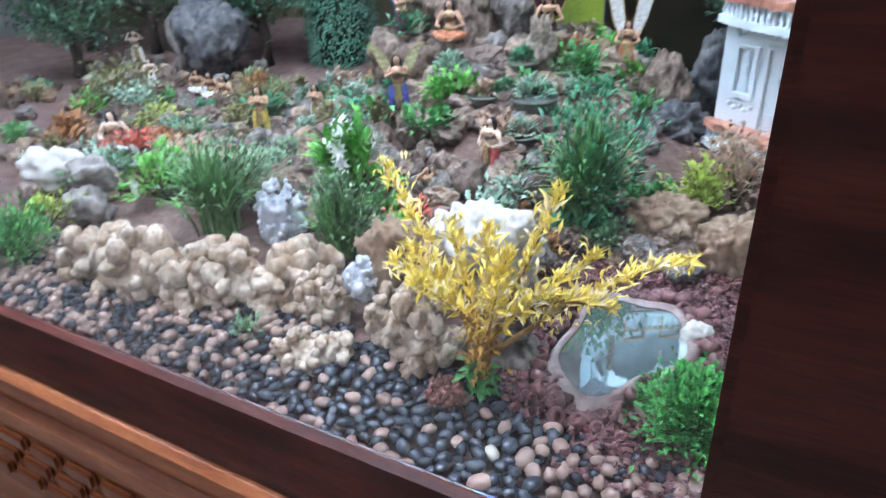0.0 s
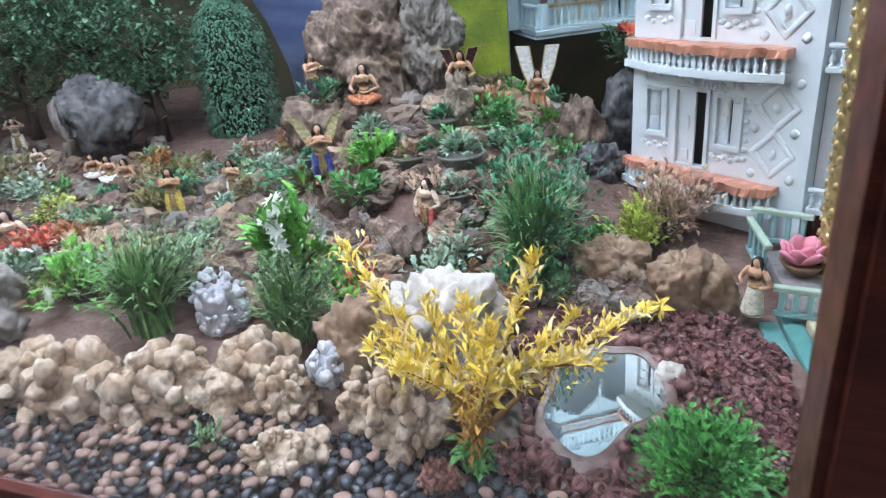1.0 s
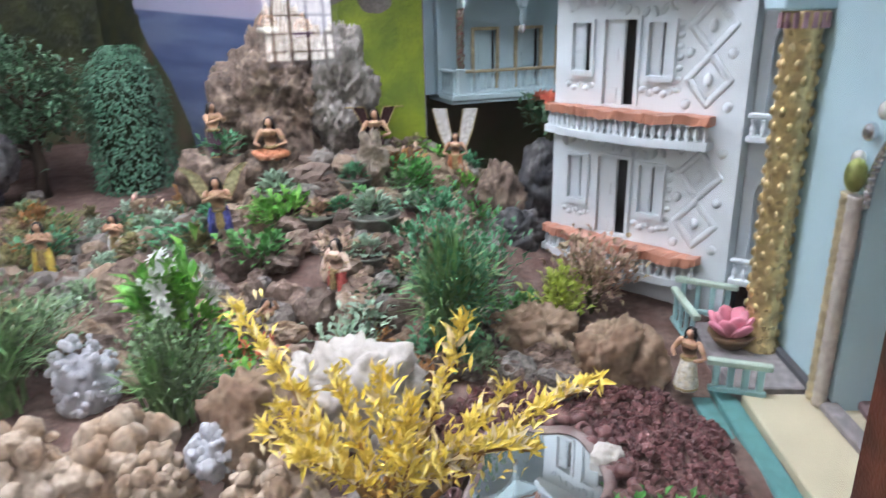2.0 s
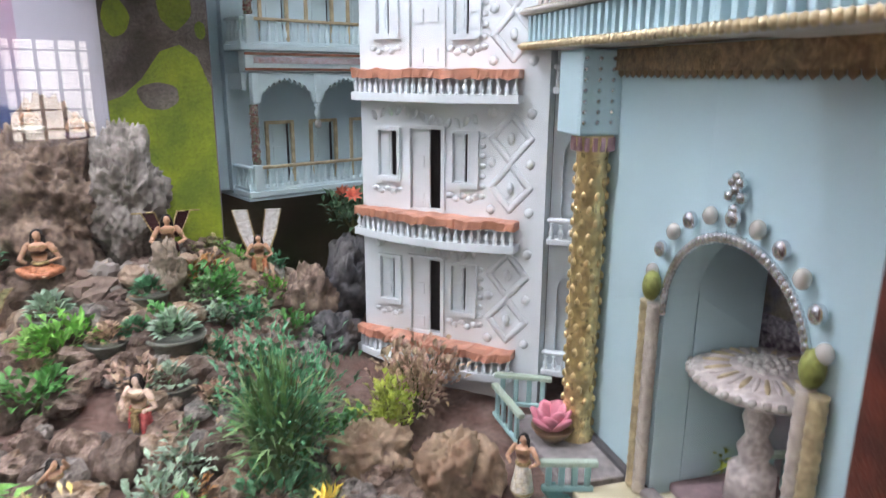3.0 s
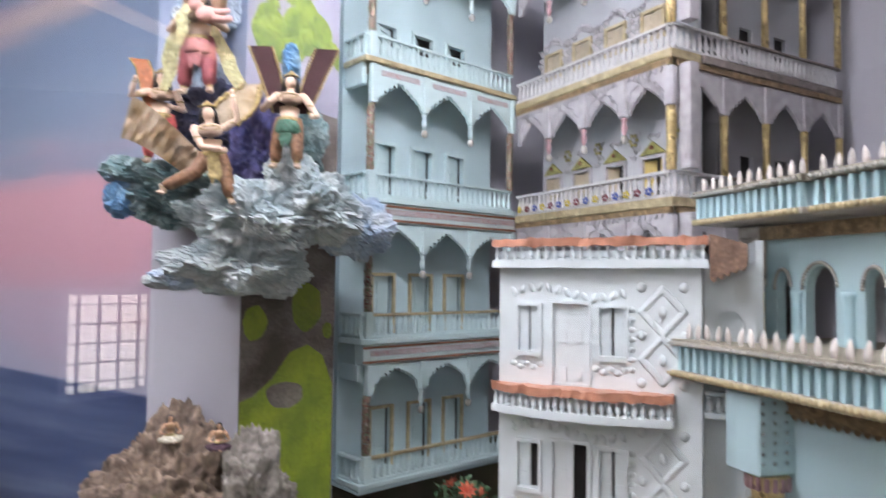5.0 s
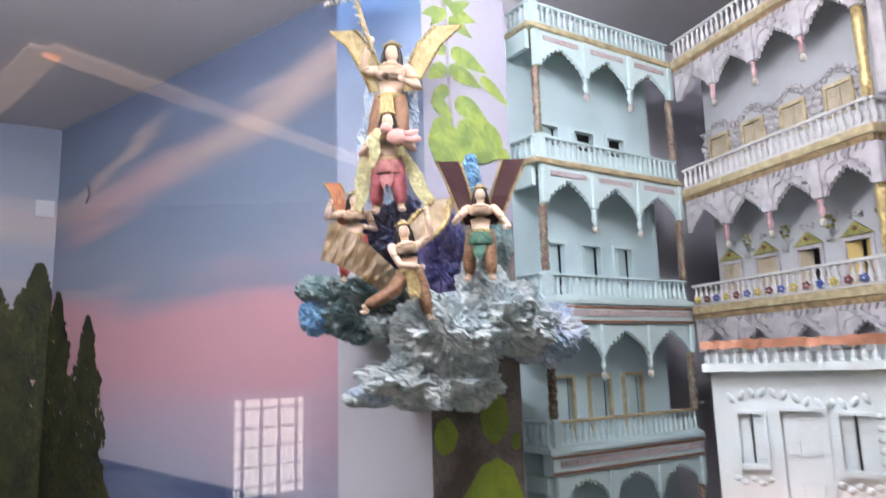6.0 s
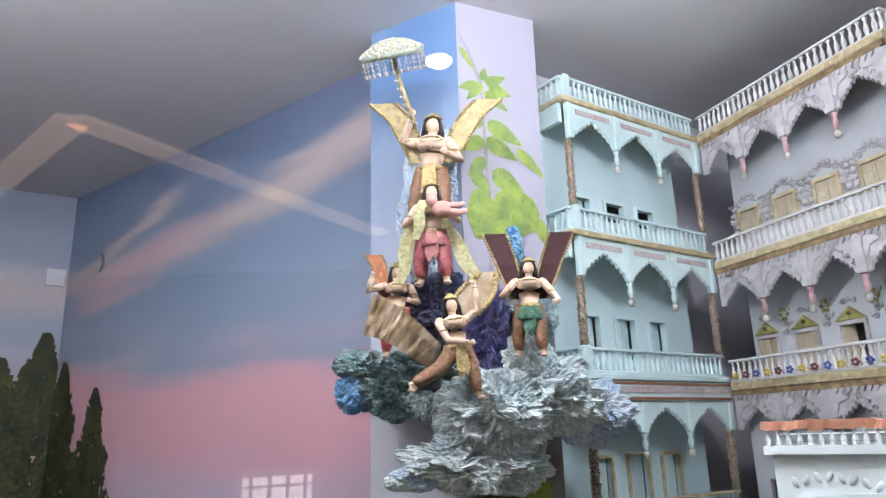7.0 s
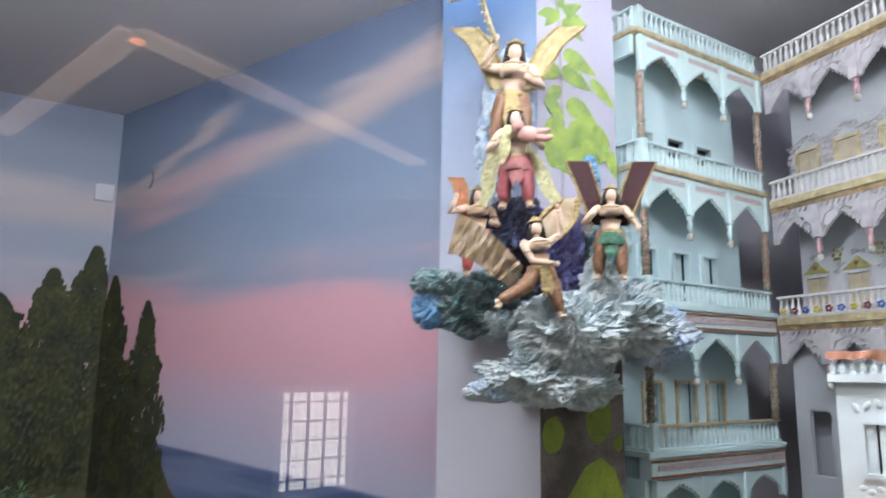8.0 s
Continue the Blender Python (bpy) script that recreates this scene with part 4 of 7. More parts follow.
def gold_column(x, y, z0, z1, r):
    bm = bmesh.new()
    lathe(bm, [(r * 1.25, z0), (r * 1.3, z0 + 0.012), (r * 1.05, z0 + 0.02), (r, z0 + 0.03), (r, z1 - 0.03), (r * 1.1, z1 - 0.02), (r * 1.25, z1 - 0.012), (r * 1.25, z1)], 20, pose(x, y, 0))
    c = part("column", bm, GOLD, palace, "gilded column with raised scrolls")
    bm = bmesh.new()
    n = int((z1 - z0 - 0.05) / 0.021)
    for i in range(n):
        for q in range(7):
            a = q * 2 * math.pi / 7 + (i % 2) * 0.45
            ball(bm, (x + r * math.cos(a), y + r * math.sin(a), z0 + 0.035 + i * 0.021), (0.0055, 0.0055, 0.0085), 1)
    part("scrollwork", bm, GOLD, c)
    bm = bmesh.new()
    for q in range(16):
        a = q * math.pi / 8
        box(bm, -0.003, 0.003, -0.003, 0.003, z1 - 0.022, z1 - 0.002, m=pose(x, y, 0) @ pose(r * 1.22 * math.cos(a), r * 1.22 * math.sin(a), 0))
    part("capital", bm, mat("pink_silver_capital%d" % int(x * 100), (0.50, 0.30, 0.34), 0.4, 0.3, var=0.4, scale=80), c)


gold_column(0.022, -0.028, 0.862, 1.365, 0.024)
gold_column(0.605, -0.030, 0.862, 1.40, 0.026)
part("pier", soft(box(bmesh.new(), -0.026, 0.046, -0.066, 0.004, 1.366, 1.488), 0.003), CYANWALL, palace)
bm = bmesh.new()
for i in range(7):
    for q in range(3):
        ball(bm, (0.0465, -0.058 + q * 0.022, 1.385 + i * 0.015), (0.002, 0.004, 0.004), 1)
part("sequins", bm, SILVER, palace, "silver sequins")
part("lace_trim", box(bmesh.new(), 0.047, LP, -0.012, -0.001, 1.458, 1.488), DARKGOLD, palace, "brown and gold lace trim")
for i in range(42):
    part("lace_tooth", ball(bmesh.new(), (0, 0, 0), (0.0075, 0.005, 0.010), 1), DARKGOLD, palace, m=pose(0.055 + i * 0.0152, -0.007, 1.458))


def palace_ledge(x0, x1, y0, y1, zb, parent_label, nbal, spikes):
    """A projecting ledge: gold bead edge, cyan slats, pearl rail, sand top and a row of white petals."""
    part("ledge", soft(box(bmesh.new(), x0, x1, y0, y1, zb, zb + 0.012), 0.002), BEIGE, palace, parent_label)
    bm = bmesh.new()
    n = int((x1 - x0) / 0.0105)
    for i in range(n):
        ball(bm, (x0 + 0.005 + i * 0.0105, y0 - 0.001, zb + 0.006), (0.0050, 0.006, 0.0070), 1)
    part("bead_edge", bm, GOLDTRIM, palace, "gold bead edging")
    back = part("slat_panel", box(bmesh.new(), x0 + 0.004, x1, y0 + 0.030, y0 + 0.036, zb + 0.0125, zb + 0.054), CYANWALL, palace)
    for i in range(nbal):
        x = x0 + (i + 0.5) * (x1 - x0) / nbal
        part("slat", soft(box(bmesh.new(), -0.0042, 0.0042, 0.004, 0.016, 0, 0.040), 0.001), CYANTRIM, back, m=pose(x, y0, zb + 0.0125))
    rail = part("top_rail", box(bmesh.new(), x0, x1, y0 + 0.001, y0 + 0.04, zb + 0.0545, zb + 0.066), SAND, palace, "sandy coated top rail")
    bm = bmesh.new()
    for i in range(n):
        ball(bm, (x0 + 0.005 + i * 0.0105, y0 - 0.003, zb + 0.059), 0.0047, 1)
    part("pearl_string", bm, PEARL, palace, "string of pearls")
    for i in range(spikes):
        x = x0 + (i + 0.5) * (x1 - x0) / spikes
        part("petal", lathe(bmesh.new(), [(0.0045, 0), (0.0070, 0.009), (0.0052, 0.019), (0.0010, 0.028)], 7, pose(0, 0, 0, random.uniform(-14, 6), random.uniform(-8, 8), 0) @ Matrix.Diagonal((1, 0.5, 1, 1))), PETAL, rail, m=pose(x, y0 + 0.018, zb + 0.066))


PETAL = mat("white_pink_petal", (0.84, 0.78, 0.75), 0.18, var=0.15, scale=60, rnd=0.1, bump=0.05)
palace_ledge(-0.155, 0.385, -0.080, 0.0, 1.491, "lower ledge", 28, 22)
palace_ledge(0.386, LP, -0.118, 0.0, 1.487, "stepped-out lower ledge", 14, 12)
part("terrace", box(bmesh.new(), -0.155, LP, 0.0, 0.30, 1.49, 1.552), SAND, palace)
# upper storey with its arcade
UX0, UY = -0.155, 0.135
cells, edges = [], [(-0.11, 0.032), (-0.03, 0.062), (0.073, 0.036), (0.172, 0.080), (0.285, 0.080), (0.40, 0.08), (0.51, 0.08)]
bm = bmesh.new()
x = UX0
for c, w in edges:
    xa, xb = c - w / 2, c + w / 2
    slab_poly(bm, [(x, 1.553), (xa, 1.553), (xa, 1.745), (x, 1.745)], UY, UY + 0.02)
    top, spr = 1.653 + 0.35 * w, 1.642
    pts = [(xa, spr)] + [(c - w / 2 * math.cos(t), spr + (top - spr + 0.012) * math.sin(t)) for t in [i * math.pi / 10 for i in range(1, 10)]] + [(xb, spr)]
    for (x1, z1), (x2, z2) in zip(pts, pts[1:]):
        slab_poly(bm, [(x1, z1), (x2, z2), (x2, 1.745), (x1, 1.745)], UY, UY + 0.02)
    cells.append(pts)
    x = xb
slab_poly(bm, [(x, 1.553), (LP, 1.553), (LP, 1.745), (x, 1.745)], UY, UY + 0.02)
bmesh.ops.remove_doubles(bm, verts=bm.verts[:], dist=1e-6)
part("arcade", bm, CYANWALL, palace)
for pts in cells:
    bm = bmesh.new()
    cx = (pts[0][0] + pts[-1][0]) / 2
    for (x1, z1), (x2, z2) in zip(pts, pts[1:]):
        for f in (0, 0.5):
            xx, zz = x1 + (x2 - x1) * f, z1 + (z2 - z1) * f
            ball(bm, (cx + (xx - cx) * 1.16, UY - 0.003, zz + 0.005), 0.0042, 1)
    part("arch_pearls", bm, PEARL, palace, "pearls round the arch")
for (c, w), (c2, w2_) in zip(edges, edges[1:]):
    xm = (c + w / 2 + c2 - w2_ / 2) / 2
    part("half_column", lathe(bmesh.new(), [(0.011, 1.553), (0.009, 1.565)] + [(0.0085 + 0.001 * (j % 2), 1.57 + j * 0.008) for j in range(8)] + [(0.012, 1.634), (0.012, 1.642)], 10, pose(xm, UY - 0.002, 0)), CYANTRIM, palace)
part("lace_trim", box(bmesh.new(), UX0, LP, UY - 0.012, UY - 0.001, 1.735, 1.760), DARKGOLD, palace, "brown and gold lace trim")
part("back_wall", box(bmesh.new(), UX0 + 0.1, LP, UY + 0.15, UY + 0.16, 1.553, 1.745), GREYTRIM, palace, "carved inner wall seen through the arcade")
palace_ledge(-0.245, 0.02, UY - 0.09, UY + 0.2, 1.766, "upper ledge", 14, 11)
palace_ledge(0.021, LP, UY - 0.075, UY + 0.2, 1.768, "upper ledge", 32, 26)
part("corner_block", soft(box(bmesh.new(), -0.215, -0.150, 0.125, 0.235, 1.665, 1.764), 0.004), BEIGE, palace, "cream carved corner block")
part("scroll_relief", scrolls([(-0.195 + 0.013 * (q % 3), 1.690 + 0.022 * (q // 3), 0.008, q) for q in range(9)], 0.124), BEIGE, palace, "carved cream scrollwork")
part("corner_capital", lathe(bmesh.new(), [(0.012, 1.640), (0.020, 1.650), (0.022, 1.664)], 14, pose(-0.168, 0.145, 0)), BEIGE, palace)
part("corner_column", lathe(bmesh.new(), [(0.013, 1.553), (0.010, 1.565), (0.009, 1.60), (0.010, 1.639)], 12, pose(-0.168, 0.145, 0)), GOLD, palace, "gilded column")
# dark block painted as the shade behind the corner column
part("corner_recess", box(bmesh.new(), -0.235, -0.157, 0.215, 0.235, 1.40, 1.664), SHADEANDTRIM, palace, "dark block painted as shade behind the column")

# ---- ground ----
def land(x, y):
    return 0.85 + 0.22 * math.exp(-((x + 0.62) / 0.38) ** 2 - ((y - 1.6) / 0.42) ** 2)


EARTH = mat("brown_earth", (0.12, 0.062, 0.050), 0.9, var=0.5, scale=22, second=(0.20, 0.135, 0.11), bump=0.8, fine=90)
bm = bmesh.new()
NX, NY = 130, 84
grid = [[bm.verts.new((x, y, land(x, y) - 0.006 + 0.012 * noise.noise((x * 9, y * 9, 0)) * min(1, max(0, (y - 0.55) * 4)))) for y in [0.357 + (3.35 - 0.357) * (j / NY) ** 1.4 for j in range(NY + 1)]] for x in [-3.5 + 5.2 * i / NX for i in range(NX + 1)]]
for i in range(NX):
    for j in range(NY):
        bm.faces.new((grid[i][j], grid[i + 1][j], grid[i + 1][j + 1], grid[i][j + 1]))
tagged(part("ground", bm, EARTH, smooth=True), "brown earth of the miniature garden", "ground", kind="structure")


# ---- rocks ----
ICO = {}


def coral_mesh(size, seed, n=30, knob=0.34):
    """Rounded knobs grown one upon another into a lump."""
    bm = bmesh.new()
    r = random.Random(seed)
    small = min(size)
    lumps = [(Vector((0, 0, -0.15 * size[2])), Vector(size) * 0.80, 4)]
    for i in range(n):
        a, z = r.uniform(0, 2 * math.pi), r.uniform(-0.75, 1)
        q = math.sqrt(1 - z * z)
        c = Vector((q * math.cos(a) * size[0], q * math.sin(a) * size[1], z * size[2])) * r.uniform(0.62, 0.95)
        k = small * knob * r.uniform(0.6, 1.3)
        lumps.append((c, Vector((k, k, k * r.uniform(0.8, 1.4))), 3))
    for c, s, sub in lumps:
        if sub not in ICO:
            t = bmesh.new()
            bmesh.ops.create_icosphere(t, subdivisions=sub, radius=1)
            t.verts.index_update()
            ICO[sub] = ([v.co.copy() for v in t.verts], [[v.index for v in f.verts] for f in t.faces])
        made = [bm.verts.new(p) for p in ICO[sub][0]]
        for f in ICO[sub][1]:
            bm.faces.new([made[i] for i in f])
        for v in made:
            p = v.co.copy()
            w = c + Vector((p.x * s.x, p.y * s.y, p.z * s.z))
            q = w / small + Vector((seed * 3.1, 0, 0))
            v.co = c + Vector((p.x * s.x, p.y * s.y, p.z * s.z)) * (1 + 0.42 * noise.noise(q * 2.6) - 0.34 * abs(noise.noise(q * 5.5)) + 0.10 * noise.noise(q * 12) - 0.20 * abs(noise.noise(q * 9.5)))
    for f in bm.faces:
        f.smooth = True
    return bm


def rock_mesh(size, seed, style, sub=4):
    bm = bmesh.new()
    bmesh.ops.create_icosphere(bm, subdivisions=sub, radius=1)
    off = Vector((seed * 7.31, seed * 3.17, seed * 1.93))
    ref = sorted(size)[1]
    for v in bm.verts:
        p = v.co.copy()
        q = Vector((p.x * size[0], p.y * size[1], p.z * size[2])) / ref + off
        if style == "coral":
            d = -0.16 + 0.26 * noise.noise(q * 1.1) + 0.42 * abs(noise.noise(q * 2.7)) + 0.30 * abs(noise.noise(q * 5.3)) + 0.16 * abs(noise.noise(q * 10.5))
        elif style == "knob":
            f = noise.voronoi(q * 3.6)[0][0]
            d = -0.16 + 0.62 * math.sqrt(max(0.0, 0.34 - f * f)) + 0.22 * noise.noise(q * 1.1) + 0.05 * noise.noise(q * 12)
        elif style == "spire":
            d = 0.04 + 0.34 * noise.noise(q * 1.2) - 0.26 * abs(noise.noise(Vector((q.x * 2.6, q.y * 2.6, q.z * 1.3)))) - 0.22 * abs(noise.noise(q * 5.3)) - 0.14 * abs(noise.noise(q * 11)) + 0.05 * noise.noise(q * 22)
        else:
            d = 0.06 + 0.42 * noise.noise(q * 1.1) + 0.24 * noise.noise(q * 2.6) - 0.30 * abs(noise.noise(q * 3.9)) - 0.20 * abs(noise.noise(q * 8.3)) + 0.07 * noise.noise(q * 17)
        v.co = Vector((p.x * size[0], p.y * size[1], p.z * size[2])) * (1 + d)
    for f in bm.faces:
        f.smooth = True
    return bm


CORAL = mat("cream_coral_rock", (0.40, 0.285, 0.19), 0.85, var=0.5, scale=22, second=(0.66, 0.56, 0.45), bump=0.7, fine=120)
GREYCORAL = mat("grey_white_coral", (0.62, 0.64, 0.68), 0.8, var=0.2, scale=20, bump=0.6, fine=120)
BROWNROCK = mat("brown_rock", (0.26, 0.16, 0.10), 0.8, var=0.4, scale=14, second=(0.38, 0.29, 0.20), bump=0.7, fine=100)
HILLROCK = mat("hill_rock", (0.085, 0.055, 0.042), 0.75, var=0.6, scale=30, second=(0.30, 0.22, 0.165), bump=0.9, fine=90)
PALEROCK = mat("pale_grey_rock", (0.36, 0.33, 0.30), 0.65, var=0.5, scale=24, second=(0.17, 0.15, 0.13), bump=0.8, fine=90)
DARKROCK = mat("dark_grey_rock", (0.045, 0.046, 0.055), 0.65, var=0.6, scale=20, second=(0.17, 0.165, 0.165), bump=0.9, fine=70)
WHITEROCK = mat("white_quartz_rock", (0.66, 0.62, 0.56), 0.7, var=0.2, scale=18, bump=0.5)
PURPLE = mat("purple_lava_gravel", (0.115, 0.040, 0.042), 0.32, var=0.4, scale=50, second=(0.19, 0.09, 0.085), bump=0.6, island=0.35)


def rock(x, y, z, size, seed, style, material, label, name="rock", sub=4, yaw=0, tilt=0):
    ob = part(name, coral_mesh(size, seed, 72, 0.25) if style == "coral" else coral_mesh(size, seed, 150, 0.14) if style == "knob" else rock_mesh(size, seed, style, sub), material, m=pose(x, y, z, tilt, 0, yaw), smooth=True)
    return tagged(ob, label if len(label.split()) > 3 else label + " in the garden", "rock")


for i, (x, y, sx, sy, sz) in enumerate(((-0.985, 0.585, 0.085, 0.060, 0.070), (-0.865, 0.585, 0.095, 0.065, 0.080), (-0.745, 0.615, 0.090, 0.065, 0.078), (-0.635, 0.665, 0.080, 0.062, 0.072))):
    rock(x, y, 0.868, (sx, sy, sz), 3 + i, "coral", CORAL, "knobbly cream coral rock along the pebble bed", "coral_rock", 6, 12 * i)
rock(-0.560, 0.640, 0.872, (0.042, 0.035, 0.055), 11, "coral", CORAL, "small cream coral rock beside the larger ones", "coral_rock", 5)
rock(-0.512, 0.545, 0.862, (0.062, 0.036, 0.034), 12, "coral", CORAL, "low cream coral rock on the pebbles", "coral_rock", 5, 20)
rock(-0.372, 0.605, 0.894, (0.054, 0.045, 0.074), 13, "coral", CORAL, "pale coral rock with rounded knobs", "coral_rock", 6)
rock(-0.440, 0.632, 0.878, (0.034, 0.032, 0.052), 14, "coral", CORAL, "pale coral rock with rounded knobs", "coral_rock", 5, 60)
rock(-0.508, 0.675, 0.905, (0.030, 0.028, 0.036), 15, "coral", GREYCORAL, "small grey white coral lump", "coral_rock", 5, 60)
rock(-0.470, 0.715, 0.905, (0.066, 0.050, 0.080), 16, "boulder", BROWNROCK, "brown boulder under the yellow shrub", "rock", 5)
rock(-0.395, 0.800, 0.910, (0.095, 0.055, 0.088), 17, "boulder", WHITEROCK, "large white quartz rock behind the yellow shrub", "rock", 5)
rock(-0.285, 0.665, 0.880, (0.050, 0.040, 0.070), 18, "boulder", PALEROCK, "grey rock behind the shrub stem", "rock", 5)
rock(-0.790, 0.820, 0.890, (0.060, 0.045, 0.074), 19, "knob", GREYCORAL, "white branching coral head", "coral_rock", 6)
rock(-0.311, 0.548, 0.862, (0.030, 0.024, 0.024), 20, "knob", mat("reddish_coral", (0.30, 0.14, 0.11), 0.7, var=0.3), "reddish brown coral piece on the pebbles", "coral_piece", 4)
rock(-0.067, 0.800, 0.862, (0.022, 0.018, 0.022), 21, "boulder", WHITEROCK, "white stone at the pond's edge", "stone", 4)
rock(-0.175, 1.080, 0.875, (0.075, 0.055, 0.060), 22, "boulder", BROWNROCK, "brown rock beside the steps", "rock", 5)
rock(-0.055, 1.010, 0.880, (0.060, 0.040, 0.075), 23, "boulder", BROWNROCK, "upright brown rock slab", "rock", 5, 20)
rock(-0.005, 1.010, 0.865, (0.040, 0.030, 0.055), 24, "boulder", BROWNROCK, "brown rock by the small fence", "rock", 4, 50)
# the rocky hill
rock(-0.800, 1.560, 1.16, (0.145, 0.115, 0.240), 31, "spire", HILLROCK, "tall craggy brown rock of the hill", "hill_rock", 6)
rock(-0.650, 1.565, 1.20, (0.080, 0.070, 0.170), 32, "spire", PALEROCK, "tall pale grey rock of the hill", "hill_rock", 6)
rock(-0.905, 1.560, 1.08, (0.080, 0.080, 0.190), 33, "spire", HILLROCK, "craggy rock of the hill", "hill_rock", 5)
rock(-0.770, 1.455, 1.045, (0.085, 0.055, 0.050), 34, "boulder", HILLROCK, "rock ledge with a seated figurine", "hill_rock", 5)
rock(-0.900, 1.430, 1.030, (0.085, 0.060, 0.085), 35, "boulder", HILLROCK, "rough brown rock ledge", "hill_rock", 5)
rock(-0.545, 1.440, 1.065, (0.030, 0.026, 0.085), 36, "boulder", mat("speckled_stone", (0.36, 0.29, 0.22), 0.7, var=0.4, scale=90, bump=0.4), "upright speckled stone", "standing_stone", 5)
rock(-0.285, 1.500, 0.985, (0.055, 0.045, 0.105), 37, "spire", HILLROCK, "leaning brown rock", "hill_rock", 5, 0, 0)
rock(-0.205, 1.600, 0.985, (0.055, 0.045, 0.115), 38, "spire", DARKROCK, "leaning dark grey rock", "hill_rock", 5, 30, 12)
rock(-0.235, 1.450, 0.925, (0.060, 0.045, 0.060), 39, "boulder", DARKROCK, "dark brown rock", "hill_rock", 5, 30, 12)
rock(-1.880, 1.720, 0.965, (0.150, 0.100, 0.150), 41, "spire", DARKROCK, "large dark grey boulder with pale streaks", "boulder", 5)
rock(-2.02, 1.75, 0.93, (0.07, 0.06, 0.13), 42, "boulder", PALEROCK, "rounded pale boulder", "boulder", 4)
rock(-1.42, 0.80, 0.885, (0.09, 0.06, 0.055), 43, "boulder", WHITEROCK, "white flat rock", "rock", 4)
rock(-1.30, 0.80, 0.88, (0.055, 0.045, 0.055), 44, "boulder", PALEROCK, "grey rock", "rock", 4)
rock(-1.20, 0.72, 0.87, (0.05, 0.04, 0.04), 45, "boulder", PALEROCK, "grey rock", "rock", 4)
rs = random.Random(5)
MIXROCK = [mat("garden_rock", (0.13, 0.085, 0.062), 0.8, var=0.5, scale=1.8, fine=9, second=(0.30, 0.225, 0.185), bump=1.0, rnd=0.45), mat("garden_rock_grey", (0.14, 0.125, 0.115), 0.75, var=0.5, scale=2.2, fine=9, second=(0.34, 0.305, 0.275), bump=1.0, rnd=0.35), mat("garden_rock_tan", (0.26, 0.165, 0.10), 0.8, var=0.5, scale=1.8, fine=8, second=(0.50, 0.40, 0.31), bump=1.0, rnd=0.3)]
shapes = [rock_mesh((1, 0.85, 0.9), 60 + i, "spire" if i % 2 else "boulder", 3) for i in range(6)]
for b in shapes:
    for f in b.faces:
        f.smooth = False
shapes = [[mesh_of(b.copy(), mm) for mm in MIXROCK] for b in shapes]
spots = []
for i in range(980):
    for _ in range(30):
        x, y = (rs.uniform(-1.75, -0.12), rs.uniform(0.86, 1.72)) if i < 760 else (rs.uniform(-2.5, -1.2), rs.uniform(0.7, 1.9))
        if not (x > -0.28 and y > 1.25) and not (y < 0.95 and x > -0.3) and not (-1.75 < x < -1.0 and 1.45 < y):
            break
    s = rs.uniform(0.012, 0.036) * (1.25 if x > -1 else 1.0)
    spots.append((x, y, rs.randrange(6), rs.choice((0, 0, 1, 2)), pose(x, y, land(x, y) + s * 0.25, rs.uniform(-25, 25), rs.uniform(-25, 25), rs.uniform(0, 360)) @ Matrix.Diagonal((s, s, s * rs.uniform(0.6, 1.25), 1))))
spots.sort(key=lambda p: (p[0] + 0.45) ** 2 + (p[1] - 0.9) ** 2)
rest = bmesh.new()
for i, (x, y, a, b, mm) in enumerate(spots):
    if i < 285:
        tagged(piece("garden_stone", shapes[a][b], m=mm), "rough brown and grey garden stone on the earth", "stone", "garden stones")
    else:
        n0, f0 = len(rest.verts), len(rest.faces)
        rest.from_mesh(shapes[a][b])
        rest.verts.ensure_lookup_table()
        rest.faces.ensure_lookup_table()
        for v in rest.verts[n0:]:
            v.co = mm @ v.co
        for f in rest.faces[f0:]:
            f.material_index = b
tagged(part("scattered_stones", rest, MIXROCK), "many rough brown and grey stones on the earth", "stones", kind="stuff")

# ---- pond ----
water = bpy.data.materials.new("pond_water")
water.use_nodes = True
wb = water.node_tree.nodes["Principled BSDF"]
wb.inputs["Base Color"].default_value, wb.inputs["Roughness"].default_value, wb.inputs["Metallic"].default_value = (0.80, 0.86, 0.86, 1), 0.02, 0.9
wnz, wbp = water.node_tree.nodes.new("ShaderNodeTexNoise"), water.node_tree.nodes.new("ShaderNodeBump")
wnz.inputs["Scale"].default_value, wbp.inputs["Strength"].default_value, wbp.inputs["Distance"].default_value = 9, 0.004, 0.01
water.node_tree.links.new(wnz.outputs[0], wbp.inputs["Height"])
water.node_tree.links.new(wbp.outputs[0], wb.inputs["Normal"])
PCX, PCY = -0.150, 0.742


def shore(a, k=1.0):
    r = 1 + 0.10 * math.sin(3 * a + 0.6) + 0.07 * math.sin(5 * a + 2)
    return PCX + 0.072 * r * k * math.cos(a) + 0.012 * math.sin(a), PCY + 0.112 * r * k * math.sin(a)


